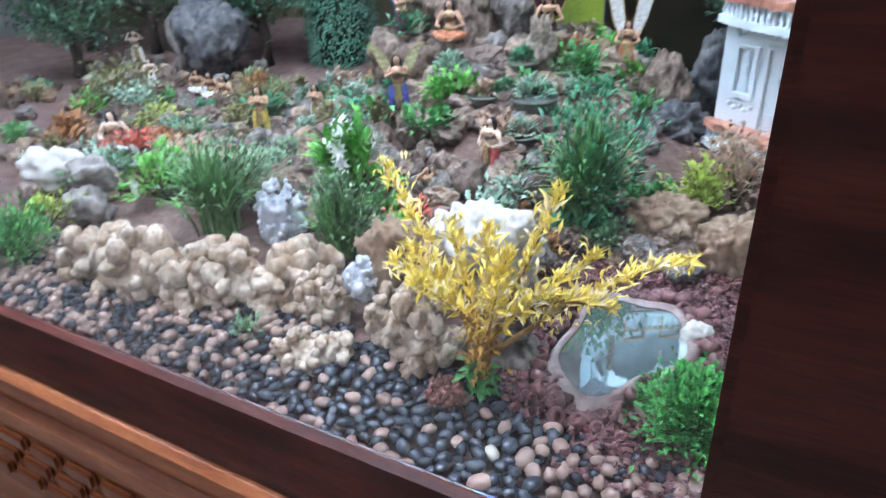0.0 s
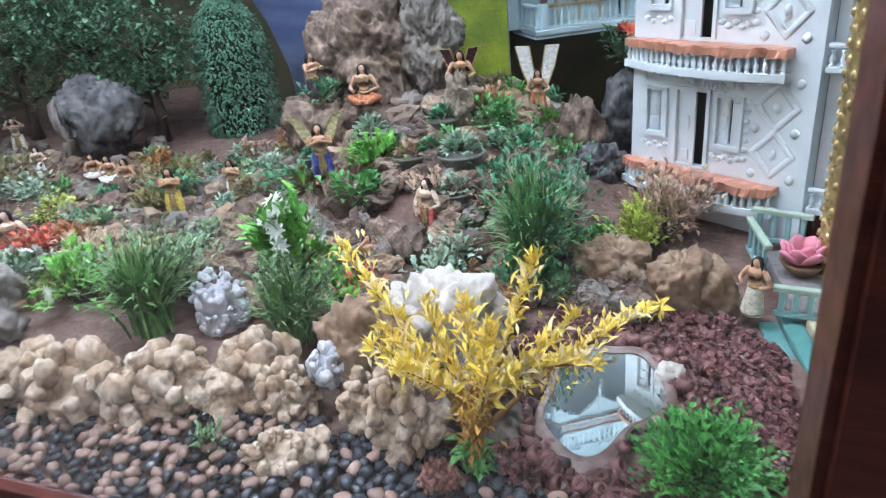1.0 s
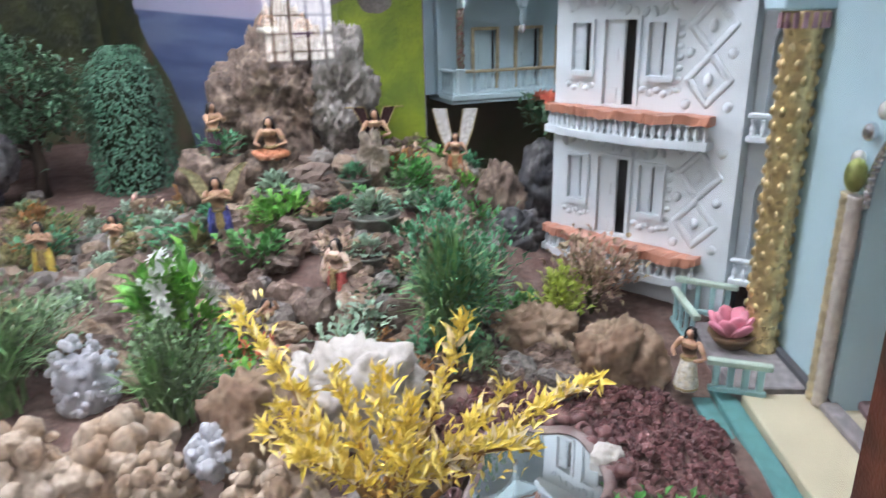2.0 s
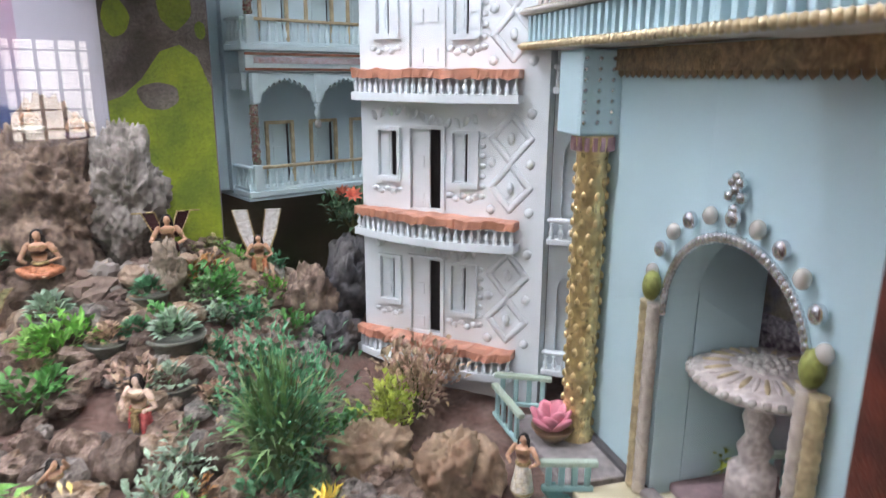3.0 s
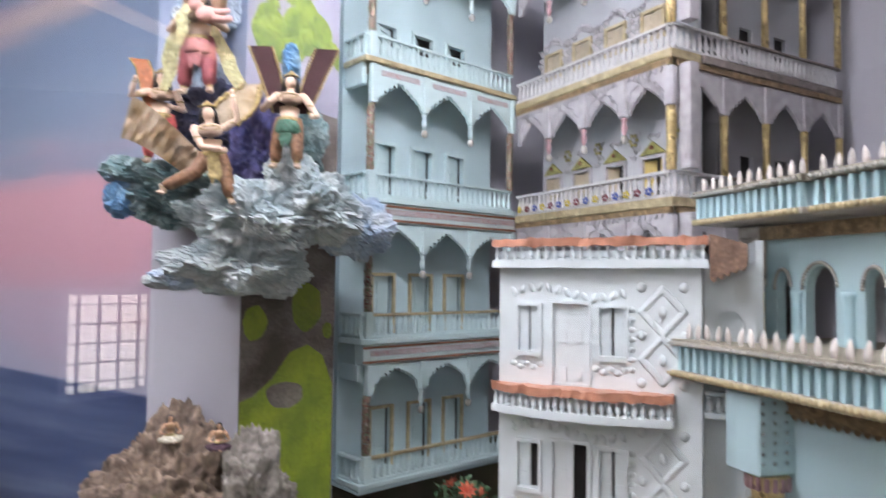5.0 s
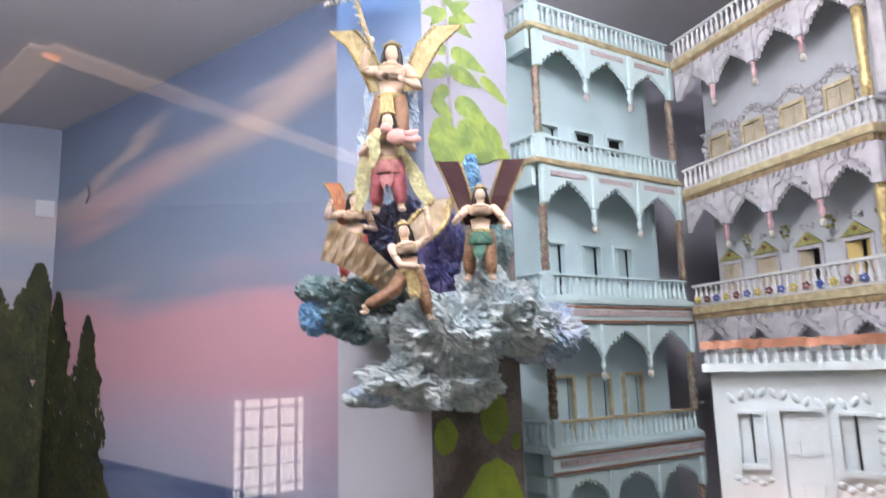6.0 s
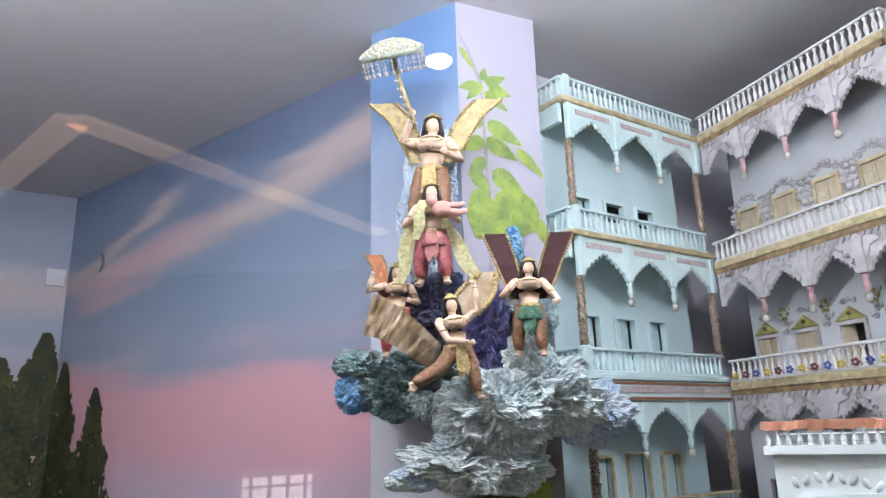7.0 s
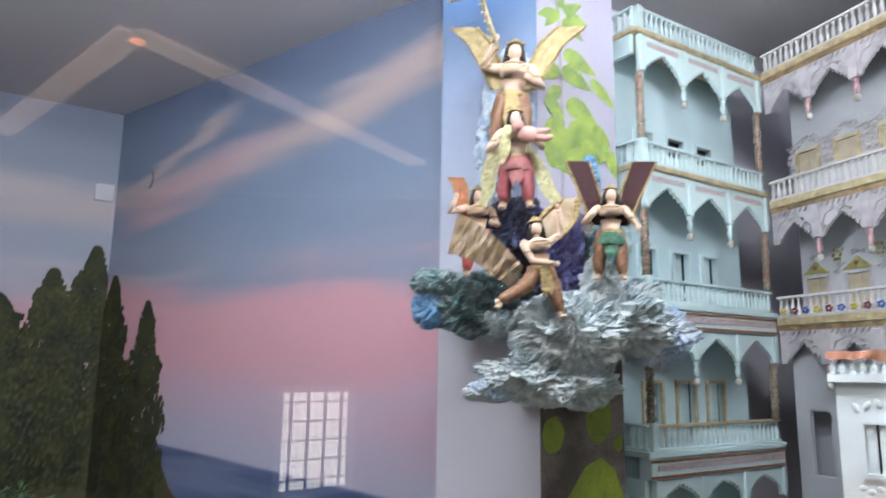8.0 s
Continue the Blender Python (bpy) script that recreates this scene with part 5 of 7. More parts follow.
bm = bmesh.new()
bm.faces.new([bm.verts.new((*shore(i * math.pi / 30, 1.08), 0.8615)) for i in range(60)])
pond = tagged(part("pond", bm, water), "small mirror-bright pond ringed by purple stones", "pond")
bm = bmesh.new()
ring = [[bm.verts.new((*shore(i * math.pi / 30, k), z)) for i in range(60)] for k, z in ((0.97, 0.8625), (1.02, 0.866), (1.10, 0.866), (1.16, 0.858))]
for a, b in zip(ring, ring[1:]):
    for i in range(60):
        bm.faces.new((a[i], a[(i + 1) % 60], b[(i + 1) % 60], b[i]))
part("rim", bm, mat("pale_silt_rim", (0.34, 0.28, 0.26), 0.5, var=0.4, scale=40, second=(0.20, 0.12, 0.11), bump=0.5), pond, "pale silty rim", smooth=True)
bed = thing("purple_gravel", pose(0, 0, 0), "purple brown lava gravel round the pond", "gravel", kind="stuff")
bm = bmesh.new()
rg = random.Random(8)
for i in range(5200):
    x, y = rg.uniform(-0.30, 0.085), rg.uniform(0.50, 1.02)
    dx, dy = (x - PCX) / 0.092, (y - PCY) / 0.122
    if dx * dx + dy * dy < 1.1 or (y < 0.56 and x < -0.16) or (x + 0.10) ** 2 / 0.040 + (y - 0.76) ** 2 / 0.07 > 1:
        continue
    s = rg.uniform(0.003, 0.0075)
    mm = pose(x, y, 0.854 + s * 0.5 + 0.01 * noise.noise((x * 14, y * 14, 2)), rg.uniform(0, 90), rg.uniform(0, 90), rg.uniform(0, 360)) @ Matrix.Diagonal((s, s * 0.8, s * 0.7, 1))
    bmesh.ops.create_icosphere(bm, subdivisions=1, radius=1, matrix=mm) if i % 3 else bmesh.ops.create_cube(bm, size=1.6, matrix=mm)
part("grains", bm, PURPLE, bed, kind="stuff")
shell = bmesh.new()
lathe(shell, [(0.004, 0.0), (0.0095, 0.002), (0.0105, 0.008), (0.008, 0.013), (0.0055, 0.0135), (0.005, 0.006)], 9)
shell = mesh_of(shell, mat("purple_shell", (0.20, 0.095, 0.09), 0.3, var=0.35, scale=60, rnd=0.35, coat=0.3))
for i in range(90):
    a = rg.uniform(0, 2 * math.pi)
    k = rg.uniform(1.12, 1.42)
    x, y = shore(a, k)
    s = rg.uniform(0.7, 1.25)
    tagged(piece("shell", shell, m=pose(x, y, 0.856, rg.uniform(-60, 60), rg.uniform(-60, 60), rg.uniform(0, 360)) @ Matrix.Scale(s, 4)), "small purple brown cup shell beside the pond", "shell", "pond shells")

# ---- pebbles ----
PEB = {"black": mat("black_pebble", (0.036, 0.042, 0.056), 0.28, var=0.35, scale=1.5, fine=5, rnd=0.5, bump=0.04, coat=0.25), "tan": mat("tan_pebble", (0.36, 0.24, 0.19), 0.45, var=0.2, rnd=0.3, bump=0.1), "white": mat("cream_pebble", (0.62, 0.56, 0.47), 0.4, var=0.15, rnd=0.15, bump=0.1)}
PEBM = {}
for c, mm in PEB.items():
    for v in range(4):
        bm = bmesh.new()
        bmesh.ops.create_icosphere(bm, subdivisions=2, radius=1)
        for vv in bm.verts:
            vv.co = Vector((vv.co.x * 1.25, vv.co.y * 0.92, vv.co.z * 0.66)) * (1 + 0.16 * noise.noise(vv.co * 1.3 + Vector((v * 5, 0, 0))))
        PEBM[c, v] = mesh_of(bm, mm, smooth=True)
pb = thing("pebble_bed", pose(0, 0, 0.85), "bed of polished black and tan river pebbles", "pebbles")
rp = random.Random(12)
placed, far = [], bmesh.new()
cells_p = {}
for _ in range(60000):
    x, y = rp.uniform(-1.25, 0.03), rp.uniform(0.362, 0.66)
    if y > 0.60 + 0.03 * math.sin(x * 9) * (x < -0.5) - (0.04 if x > -0.24 else 0):
        continue
    s = rp.uniform(0.0066, 0.0112)
    key = (int(x // 0.03), int(y // 0.03))
    near = [q for a in (-1, 0, 1) for b in (-1, 0, 1) for q in cells_p.get((key[0] + a, key[1] + b), ())]
    if any((x - px) ** 2 + (y - py) ** 2 < (s + ps) ** 2 * 0.66 for px, py, ps in near):
        continue
    cells_p.setdefault(key, []).append((x, y, s))
    placed.append((x, y, s))
placed.sort(key=lambda p: (p[0] + 0.35) ** 2 + (p[1] - 0.5) ** 2)
for i, (x, y, s) in enumerate(placed):
    p = 0.30 + (0.16 if x < -0.5 else 0) + 0.45 * max(0, (x + 0.19) / 0.15) - (0.2 if -0.35 < x < -0.2 and y > 0.46 else 0)
    c = "tan" if rp.random() < p else ("white" if rp.random() < 0.03 else "black")
    s *= 1.15 if c != "black" else 1.0
    mm = pose(x, y, 0.006, rp.uniform(-22, 22), rp.uniform(-22, 22), rp.uniform(0, 360)) @ Matrix.Scale(s, 4)
    if i < 300:
        piece("pebble", PEBM[c, rp.randrange(4)], pb, mm)
    else:
        q = far.verts[:]
        n0 = len(far.faces)
        bmesh.ops.create_icosphere(far, subdivisions=1, radius=1, matrix=mm @ Matrix.Diagonal((1.2, 0.95, 0.66, 1)))
        far.faces.ensure_lookup_table()
        for f in far.faces[n0:]:
            f.material_index, f.smooth = (0 if c == "black" else 1), True
part("far_pebbles", far, [PEB["black"], PEB["tan"]], pb, kind="stuff")


# ---- plants ----
def leaf_mat(name, colour, second=None, rough=0.45, isl=0.3):
    m = mat(name, colour, rough, var=0.2, scale=40, second=second, bump=0.1, island=isl)
    m.node_tree.nodes["Principled BSDF"].inputs["Subsurface Weight"].default_value = 0.0
    return m


def leaf(bm, p, d, length, width, fold=0.25, mi=0, up=Vector((0, 0, 1))):
    d = d.normalized()
    s = d.cross(up)
    s = s.normalized() if s.length > 1e-4 else Vector((1, 0, 0))
    n = s.cross(d)
    a = bm.verts.new(p)
    mid = p + d * length * 0.5 + n * length * 0.10
    b, c = bm.verts.new(mid + s * width * 0.5 + n * width * fold), bm.verts.new(mid - s * width * 0.5 + n * width * fold)
    e, t = bm.verts.new(mid), bm.verts.new(p + d * length)
    for f in ((a, b, e), (a, e, c), (b, t, e), (e, t, c)):
        bm.faces.new(f).material_index = mi


def vec(r, flat=1.0):
    a, z = r.uniform(0, 2 * math.pi), r.uniform(-0.3, 1)
    q = math.sqrt(max(0, 1 - z * z))
    return Vector((q * math.cos(a), q * math.sin(a), z * flat))


STEM = mat("plant_stem", (0.12, 0.13, 0.04), 0.6, var=0.3)
BARK = mat("tree_bark", (0.10, 0.07, 0.05), 0.8, var=0.4, scale=30, bump=0.8)
G_DARK = leaf_mat("dark_green_leaf", (0.05, 0.13, 0.06), (0.11, 0.22, 0.12))
G_GRASS = leaf_mat("grass_blade", (0.10, 0.25, 0.07), (0.23, 0.37, 0.15))
G_SAGE = leaf_mat("sage_leaf", (0.15, 0.28, 0.13), (0.25, 0.37, 0.20))
G_TEAL = leaf_mat("teal_leaf", (0.05, 0.23, 0.095), (0.14, 0.36, 0.20))
G_MINT = leaf_mat("mint_leaf", (0.27, 0.42, 0.30), (0.43, 0.54, 0.41))
G_BRIGHT = leaf_mat("bright_green_leaf", (0.10, 0.36, 0.04), (0.24, 0.50, 0.09))
G_FERN = leaf_mat("fern_green_leaf", (0.045, 0.22, 0.035), (0.11, 0.36, 0.07))
G_MID = leaf_mat("mid_green_leaf", (0.07, 0.27, 0.06), (0.13, 0.36, 0.09))
G_LIME = leaf_mat("lime_leaf", (0.34, 0.44, 0.05), (0.45, 0.52, 0.10))
G_OLIVE = leaf_mat("olive_leaf", (0.19, 0.19, 0.06), (0.26, 0.23, 0.10))
Y_LEAF = leaf_mat("yellow_leaf", (0.88, 0.66, 0.06), (0.90, 0.76, 0.22), isl=0.0)
Y_PALE = leaf_mat("cream_yellow_leaf", (0.85, 0.76, 0.50), (0.86, 0.64, 0.25), isl=0.0)
P_LEAF = leaf_mat("dusty_pink_leaf", (0.52, 0.32, 0.26), (0.40, 0.33, 0.20))
R_LEAF = leaf_mat("red_flower", (0.55, 0.10, 0.06), (0.65, 0.18, 0.10))
O_LEAF = leaf_mat("orange_brown_leaf", (0.42, 0.20, 0.06), (0.34, 0.15, 0.05))
W_LEAF = leaf_mat("white_flower", (0.78, 0.80, 0.76), (0.70, 0.74, 0.68), isl=0.08)


def tuft(x, y, h, n, spread, material, label, seed, name="grass_tuft", z=None, w=0.0062):
    r = random.Random(seed)
    z = land(x, y) if z is None else z
    t = thing(name, pose(x, y, z), label, "grass")
    bm = bmesh.new()
    for i in range(n):
        a = r.uniform(0, 2 * math.pi)
        out, hh = r.uniform(0.05, 1) * spread, h * r.uniform(0.55, 1.05)
        base = Vector((r.gauss(0, 0.012), r.gauss(0, 0.012), 0))
        d = Vector((math.cos(a), math.sin(a), 0))
        side = Vector((-d.y, d.x, 0)) * w * r.uniform(0.5, 1)
        prev = None
        for k in range(6):
            f = k / 5
            p = base + d * out * f ** 1.9 + Vector((0, 0, hh * (f - (0.42 * f ** 3) * (out / spread))))
            ww = side * (1 - f ** 2) * (0.6 + f * 0.8)
            pair = (bm.verts.new(p - ww), bm.verts.new(p + ww))
            if prev:
                bm.faces.new((prev[0], prev[1], pair[1], pair[0]))
            prev = pair
    part("blades", bm, material, t, kind="stuff")
    return t


def bush(x, y, h, rad, n, ll, lw, material, label, seed, name="bush", z=None, stems=7, flat=0.9, flowers=None, fl_n=0, fl_s=0.02, centre=0.6):
    """Stems that fan out from one foot and carry many small leaves."""
    r = random.Random(seed)
    z = land(x, y) if z is None else z
    t = thing(name, pose(x, y, z), label if len(label.split()) > 3 else label + " in the garden", "plant")
    st, fo = bmesh.new(), bmesh.new()
    tips = []
    for i in range(stems):
        d = vec(r)
        tip = Vector((d.x * rad, d.y * rad, h * (centre + (1 - centre) * d.z)))
        tips.append(tip)
        tube(st, [(0, 0, -0.004), tip * 0.5 + Vector((0, 0, h * 0.12)), tip], [0.0026, 0.0018, 0.0008], 5)
    for i in range(int(n * 1.5)):
        tip = tips[i % stems]
        f = r.uniform(0.35, 1.02)
        c = tip * f + Vector((0, 0, h * 0.22 * f * (1 - f))) + Vector((r.gauss(0, 1), r.gauss(0, 1), r.gauss(0, 0.8))) * rad * 0.24
        c.z = max(c.z, 0.002)
        d = (c - Vector((0, 0, h * 0.3))).normalized() + vec(r) * 0.8
        leaf(fo, c, d, ll * r.uniform(0.7, 1.35), lw * r.uniform(0.8, 1.4))
    part("stems", st, STEM, t)
    part("foliage", fo, material, t, kind="stuff")
    for i in range(fl_n):
        d = vec(r)
        c = Vector((d.x * rad * 0.9, d.y * rad * 0.9, h * (centre + (1.02 - centre) * d.z)))
        b = bmesh.new()
        for q in range(9):
            a = q * 2 * math.pi / 9
            leaf(b, Vector((0, 0, 0)), Vector((math.cos(a), math.sin(a), 0.55)), fl_s, fl_s * 0.4)
        part("flower", b, flowers, t, m=Matrix.Translation(c) @ d.to_track_quat("Z", "Y").to_matrix().to_4x4())
    return t


# yellow shrub: each leaf is a piece of its own
shrub = thing("yellow_shrub", pose(-0.272, 0.572, 0.852), "artificial yellow-leaved shrub with arching branches", "plant")
ry = random.Random(3)
lm = []
for mm, q in ((Y_LEAF, 0), (Y_LEAF, 1), (Y_PALE, 0)):
    b = bmesh.new()
    leaf(b, Vector((0, 0, 0)), Vector((0, 1, 0.1 + 0.2 * q)), 0.021 - 0.003 * q, 0.0058, 0.3)
    leaf(b, Vector((0, 0.001, 0)), Vector((0.9, 0.6, 0.2)), 0.016, 0.0046, 0.3)
    leaf(b, Vector((0, 0.001, 0)), Vector((-0.8, 0.7, 0.3)), 0.015, 0.0046, 0.3)
    leaf(b, Vector((0, 0.003, 0)), Vector((0.2, 0.5, 0.8)), 0.012, 0.004, 0.3)
    lm.append(mesh_of(b, mm))
TRUNK = [Vector((0, 0, 0)), Vector((0.004, 0.0, 0.04)), Vector((0.002, 0.006, 0.09))]
part("stem", tube(bmesh.new(), TRUNK, [0.009, 0.008, 0.007], 7), mat("yellow_brown_stem", (0.40, 0.22, 0.05), 0.6, var=0.3), shrub)
ENDS = [(-0.205, 0.13, 0.225, 32), (-0.115, 0.04, 0.16, 26), (-0.125, 0.02, 0.150, 20), (-0.06, 0.05, 0.195, 28), (-0.02, 0.07, 0.19, 26), (0.02, 0.03, 0.185, 24), (0.06, 0.08, 0.245, 26), (0.07, 0.04, 0.145, 20), (0.125, 0.08, 0.115, 26), (0.192, 0.20, 0.130, 38), (0.10, 0.10, 0.165, 18), (-0.07, -0.02, 0.155, 18), (0.03, -0.02, 0.165, 16)]
for k, (ex, ey, ez, n) in enumerate(ENDS):
    end = Vector((ex, ey, ez))
    start = TRUNK[1] + Vector((0, 0, 0.02 + 0.02 * (k % 3)))
    ctrl = start * 0.5 + end * 0.5 + Vector((0, 0, 0.045 if ez < 0.14 else 0.01))
    pts = [(start * (1 - f) ** 2 + ctrl * 2 * f * (1 - f) + end * f * f) for f in [i / 7 for i in range(8)]]
    br = part("branch", tube(bmesh.new(), pts, [0.004, 0.0036, 0.003, 0.0026, 0.0022, 0.0018, 0.0014, 0.001], 5), bpy.data.materials["yellow_brown_stem"], shrub)
    for i in range(n):
        f = 0.22 + 0.8 * (i + ry.random()) / n
        f = min(f, 1)
        p = start * (1 - f) ** 2 + ctrl * 2 * f * (1 - f) + end * f * f
        d = (end - start).normalized() + vec(ry) * 1.1 + Vector((0, 0, 0.15))
        mm = Matrix.Translation(p) @ d.to_track_quat("Y", "Z").to_matrix().to_4x4() @ pose(0, 0, 0, 0, ry.uniform(-60, 60), 0) @ Matrix.Scale(ry.uniform(0.85, 1.5), 4)
        piece("leaf", lm[2] if ry.random() < 0.22 else lm[ry.randrange(2)], br, mm)
bm = bmesh.new()
for i in range(560):
    ex, ey, ez, n = ENDS[i % len(ENDS)]
    f = ry.uniform(0.5, 1.0)
    p = TRUNK[1].lerp(Vector((ex, ey, ez)), f) + Vector((0, 0, 0.05 * f * (1 - f) * 2)) + Vector((ry.gauss(0, 1), ry.gauss(0, 1), ry.gauss(0, 1))) * 0.011
    leaf(bm, p, Vector((ex, ey, ez)).normalized() + vec(ry) * 1.2, 0.015 * ry.uniform(0.6, 1.3), 0.0048, mi=1 if ry.random() < 0.15 else 0)
part("inner_leaves", bm, [Y_LEAF, Y_PALE], shrub, kind="stuff")
bm = bmesh.new()
for i in range(150):
    leaf(bm, Vector((ry.gauss(0, 0.009), ry.gauss(0, 0.009), ry.uniform(0.045, 0.115))), vec(ry) + Vector((0, -0.3, -0.2)), 0.015, 0.0055)
part("withered_leaves", bm, mat("ochre_leaf", (0.44, 0.23, 0.04), 0.55, var=0.3, second=(0.60, 0.38, 0.06)), shrub, "ochre brown leaves round the stem", kind="stuff")
bm = bmesh.new()
for i in range(60):
    leaf(bm, Vector((ry.gauss(0, 0.008), ry.gauss(0, 0.008), ry.uniform(0.002, 0.05))), vec(ry) + Vector((0, -0.4, 0)), 0.024, 0.011)
part("lower_leaves", bm, G_MID, shrub, "fresh green leaves round the stem", kind="stuff")

tuft(-0.905, 0.775, 0.195, 260, 0.10, G_GRASS, "tall tuft of green grass behind the coral rocks", 1)
tuft(-0.640, 0.795, 0.140, 190, 0.075, G_GRASS, "tuft of green grass beside white coral", 2)
tuft(-0.300, 1.030, 0.235, 280, 0.11, G_GRASS, "tall tuft of dark green grass below the tower", 3)
bush(-0.93, 0.83, 0.185, 0.090, 800, 0.014, 0.006, G_SAGE, "sage green feathery bush behind the grass", 4)
bush(-0.635, 0.815, 0.150, 0.060, 460, 0.013, 0.006, G_SAGE, "sage green sprig with small leaves", 5)
bush(-0.290, 1.060, 0.235, 0.085, 620, 0.016, 0.007, G_TEAL, "tall teal green leafy plant in the grass", 6, stems=12, centre=0.5)
bush(-0.305, 0.985, 0.05, 0.045, 90, 0.018, 0.010, G_TEAL, "low teal leafy plant", 7)
bush(-0.030, 0.605, 0.075, 0.055, 1900, 0.0105, 0.0055, G_FERN, "dense bright green feathery bush by the pond", 8, stems=26, centre=0.45)
bush(-1.165, 0.545, 0.085, 0.06, 700, 0.012, 0.005, G_FERN, "dense bright green feathery bush by the glass", 9, stems=18)
bush(-0.700, 0.935, 0.175, 0.052, 230, 0.034, 0.015, G_BRIGHT, "bright green plant with white star flowers", 10, "flowering_plant", stems=11, flowers=W_LEAF, fl_n=13, fl_s=0.024)
bush(-0.700, 1.185, 0.055, 0.045, 90, 0.022, 0.012, G_MID, "green leafy plant among the rocks", 11)
bush(-0.690, 1.290, 0.065, 0.055, 130, 0.022, 0.011, G_BRIGHT, "fresh green leafy plant", 12)
bush(-0.135, 1.150, 0.095, 0.045, 190, 0.017, 0.010, G_LIME, "lime green leafy shrub before the tower", 13)
bush(-0.085, 1.225, 0.125, 0.075, 460, 0.015, 0.009, P_LEAF, "dusty pink twiggy shrub before the tower", 14)
bush(-1.560, 1.190, 0.055, 0.07, 200, 0.014, 0.010, G_LIME, "low yellow green mound", 15, centre=0.3)
bush(-1.140, 0.850, 0.080, 0.07, 160, 0.024, 0.012, G_BRIGHT, "bright green plant with white flowers", 16, "flowering_plant", flowers=W_LEAF, fl_n=7, fl_s=0.016)
bush(-1.330, 0.880, 0.065, 0.07, 150, 0.022, 0.010, G_MINT, "pale green plant with white flowers", 17, "flowering_plant", flowers=W_LEAF, fl_n=10, fl_s=0.018)
bush(-1.22, 0.98, 0.07, 0.06, 130, 0.02, 0.012, P_LEAF, "dusty pink leafy plant", 18)
bush(-1.05, 0.93, 0.06, 0.05, 130, 0.02, 0.010, G_OLIVE, "olive green leafy plant", 19)
bush(-1.25, 0.66, 0.05, 0.05, 110, 0.018, 0.008, G_LIME, "small yellow green plant", 20)
bush(-0.90, 1.30, 0.05, 0.075, 170, 0.018, 0.011, G_TEAL, "low teal green ground plant", 21, centre=0.3)
bush(-1.02, 1.40, 0.05, 0.07, 150, 0.016, 0.010, G_MINT, "mint green ground plant", 22, centre=0.3)
bush(-1.38, 1.42, 0.075, 0.08, 210, 0.018, 0.009, G_OLIVE, "olive shrub", 23)
bush(-1.30, 1.33, 0.055, 0.06, 130, 0.016, 0.010, G_TEAL, "teal green plant", 24)
bush(-0.46, 1.44, 0.065, 0.055, 150, 0.018, 0.010, G_MID, "green leafy plant below a figurine", 25)
bush(-0.50, 1.505, 0.04, 0.035, 80, 0.022, 0.012, O_LEAF, "orange brown leafy plant", 26)
bush(-0.40, 1.40, 0.055, 0.045, 110, 0.015, 0.009, G_TEAL, "teal green plant", 27)
bush(-0.45, 1.63, 0.05, 0.05, 110, 0.015, 0.008, G_BRIGHT, "small fresh green plant behind figurines", 28)
bush(-0.88, 1.42, 0.05, 0.035, 80, 0.018, 0.010, G_TEAL, "teal green plant on the ledge", 29, z=1.085)
bush(-0.46, 0.985, 0.045, 0.04, 90, 0.016, 0.010, G_MINT, "mint green rosette plant", 30)
bush(-0.57, 0.90, 0.045, 0.035, 70, 0.016, 0.008, R_LEAF, "small red flowers", 31)
bush(-1.90, 1.33, 0.085, 0.12, 300, 0.02, 0.010, G_OLIVE, "dull olive shrub", 32)
bush(-1.72, 1.30, 0.06, 0.09, 200, 0.016, 0.010, G_MINT, "grey green shrub", 33)
bush(-1.42, 1.02, 0.05, 0.06, 130, 0.018, 0.010, R_LEAF, "red and pink flowering plant", 34)
bush(-0.62, 0.545, 0.03, 0.018, 40, 0.012, 0.006, G_SAGE, "tiny sage sprig on the coral", 35)

# smaller plants that fill the gaps between the stones
KINDS = [(G_MID, "small green leafy garden plant"), (G_TEAL, "small teal leafy garden plant"), (G_MINT, "small mint green rosette plant"), (G_SAGE, "small sage green feathery plant"), (P_LEAF, "small dusty pink leafy plant"), (O_LEAF, "small rust brown leafy plant"), (G_OLIVE, "small olive green leafy plant"), (G_BRIGHT, "small bright green leafy plant")]
rk = random.Random(77)
for i in range(90):
    for _ in range(40):
        x, y = (rk.uniform(-1.65, -0.18), rk.uniform(0.84, 1.68)) if i < 66 else (rk.uniform(-2.3, -1.1), rk.uniform(0.75, 1.75))
        if not (x > -0.30 and (y > 1.2 or y < 0.98)) and not (-0.95 < x < -0.6 and y > 1.42):
            break
    mm, lab = KINDS[rk.randrange(8)]
    s = rk.uniform(0.7, 1.2)
    bush(x, y, 0.045 * s, 0.034 * s, 70, 0.017 * s, 0.009 * s, mm, lab, 200 + i, "garden_plant", stems=6)
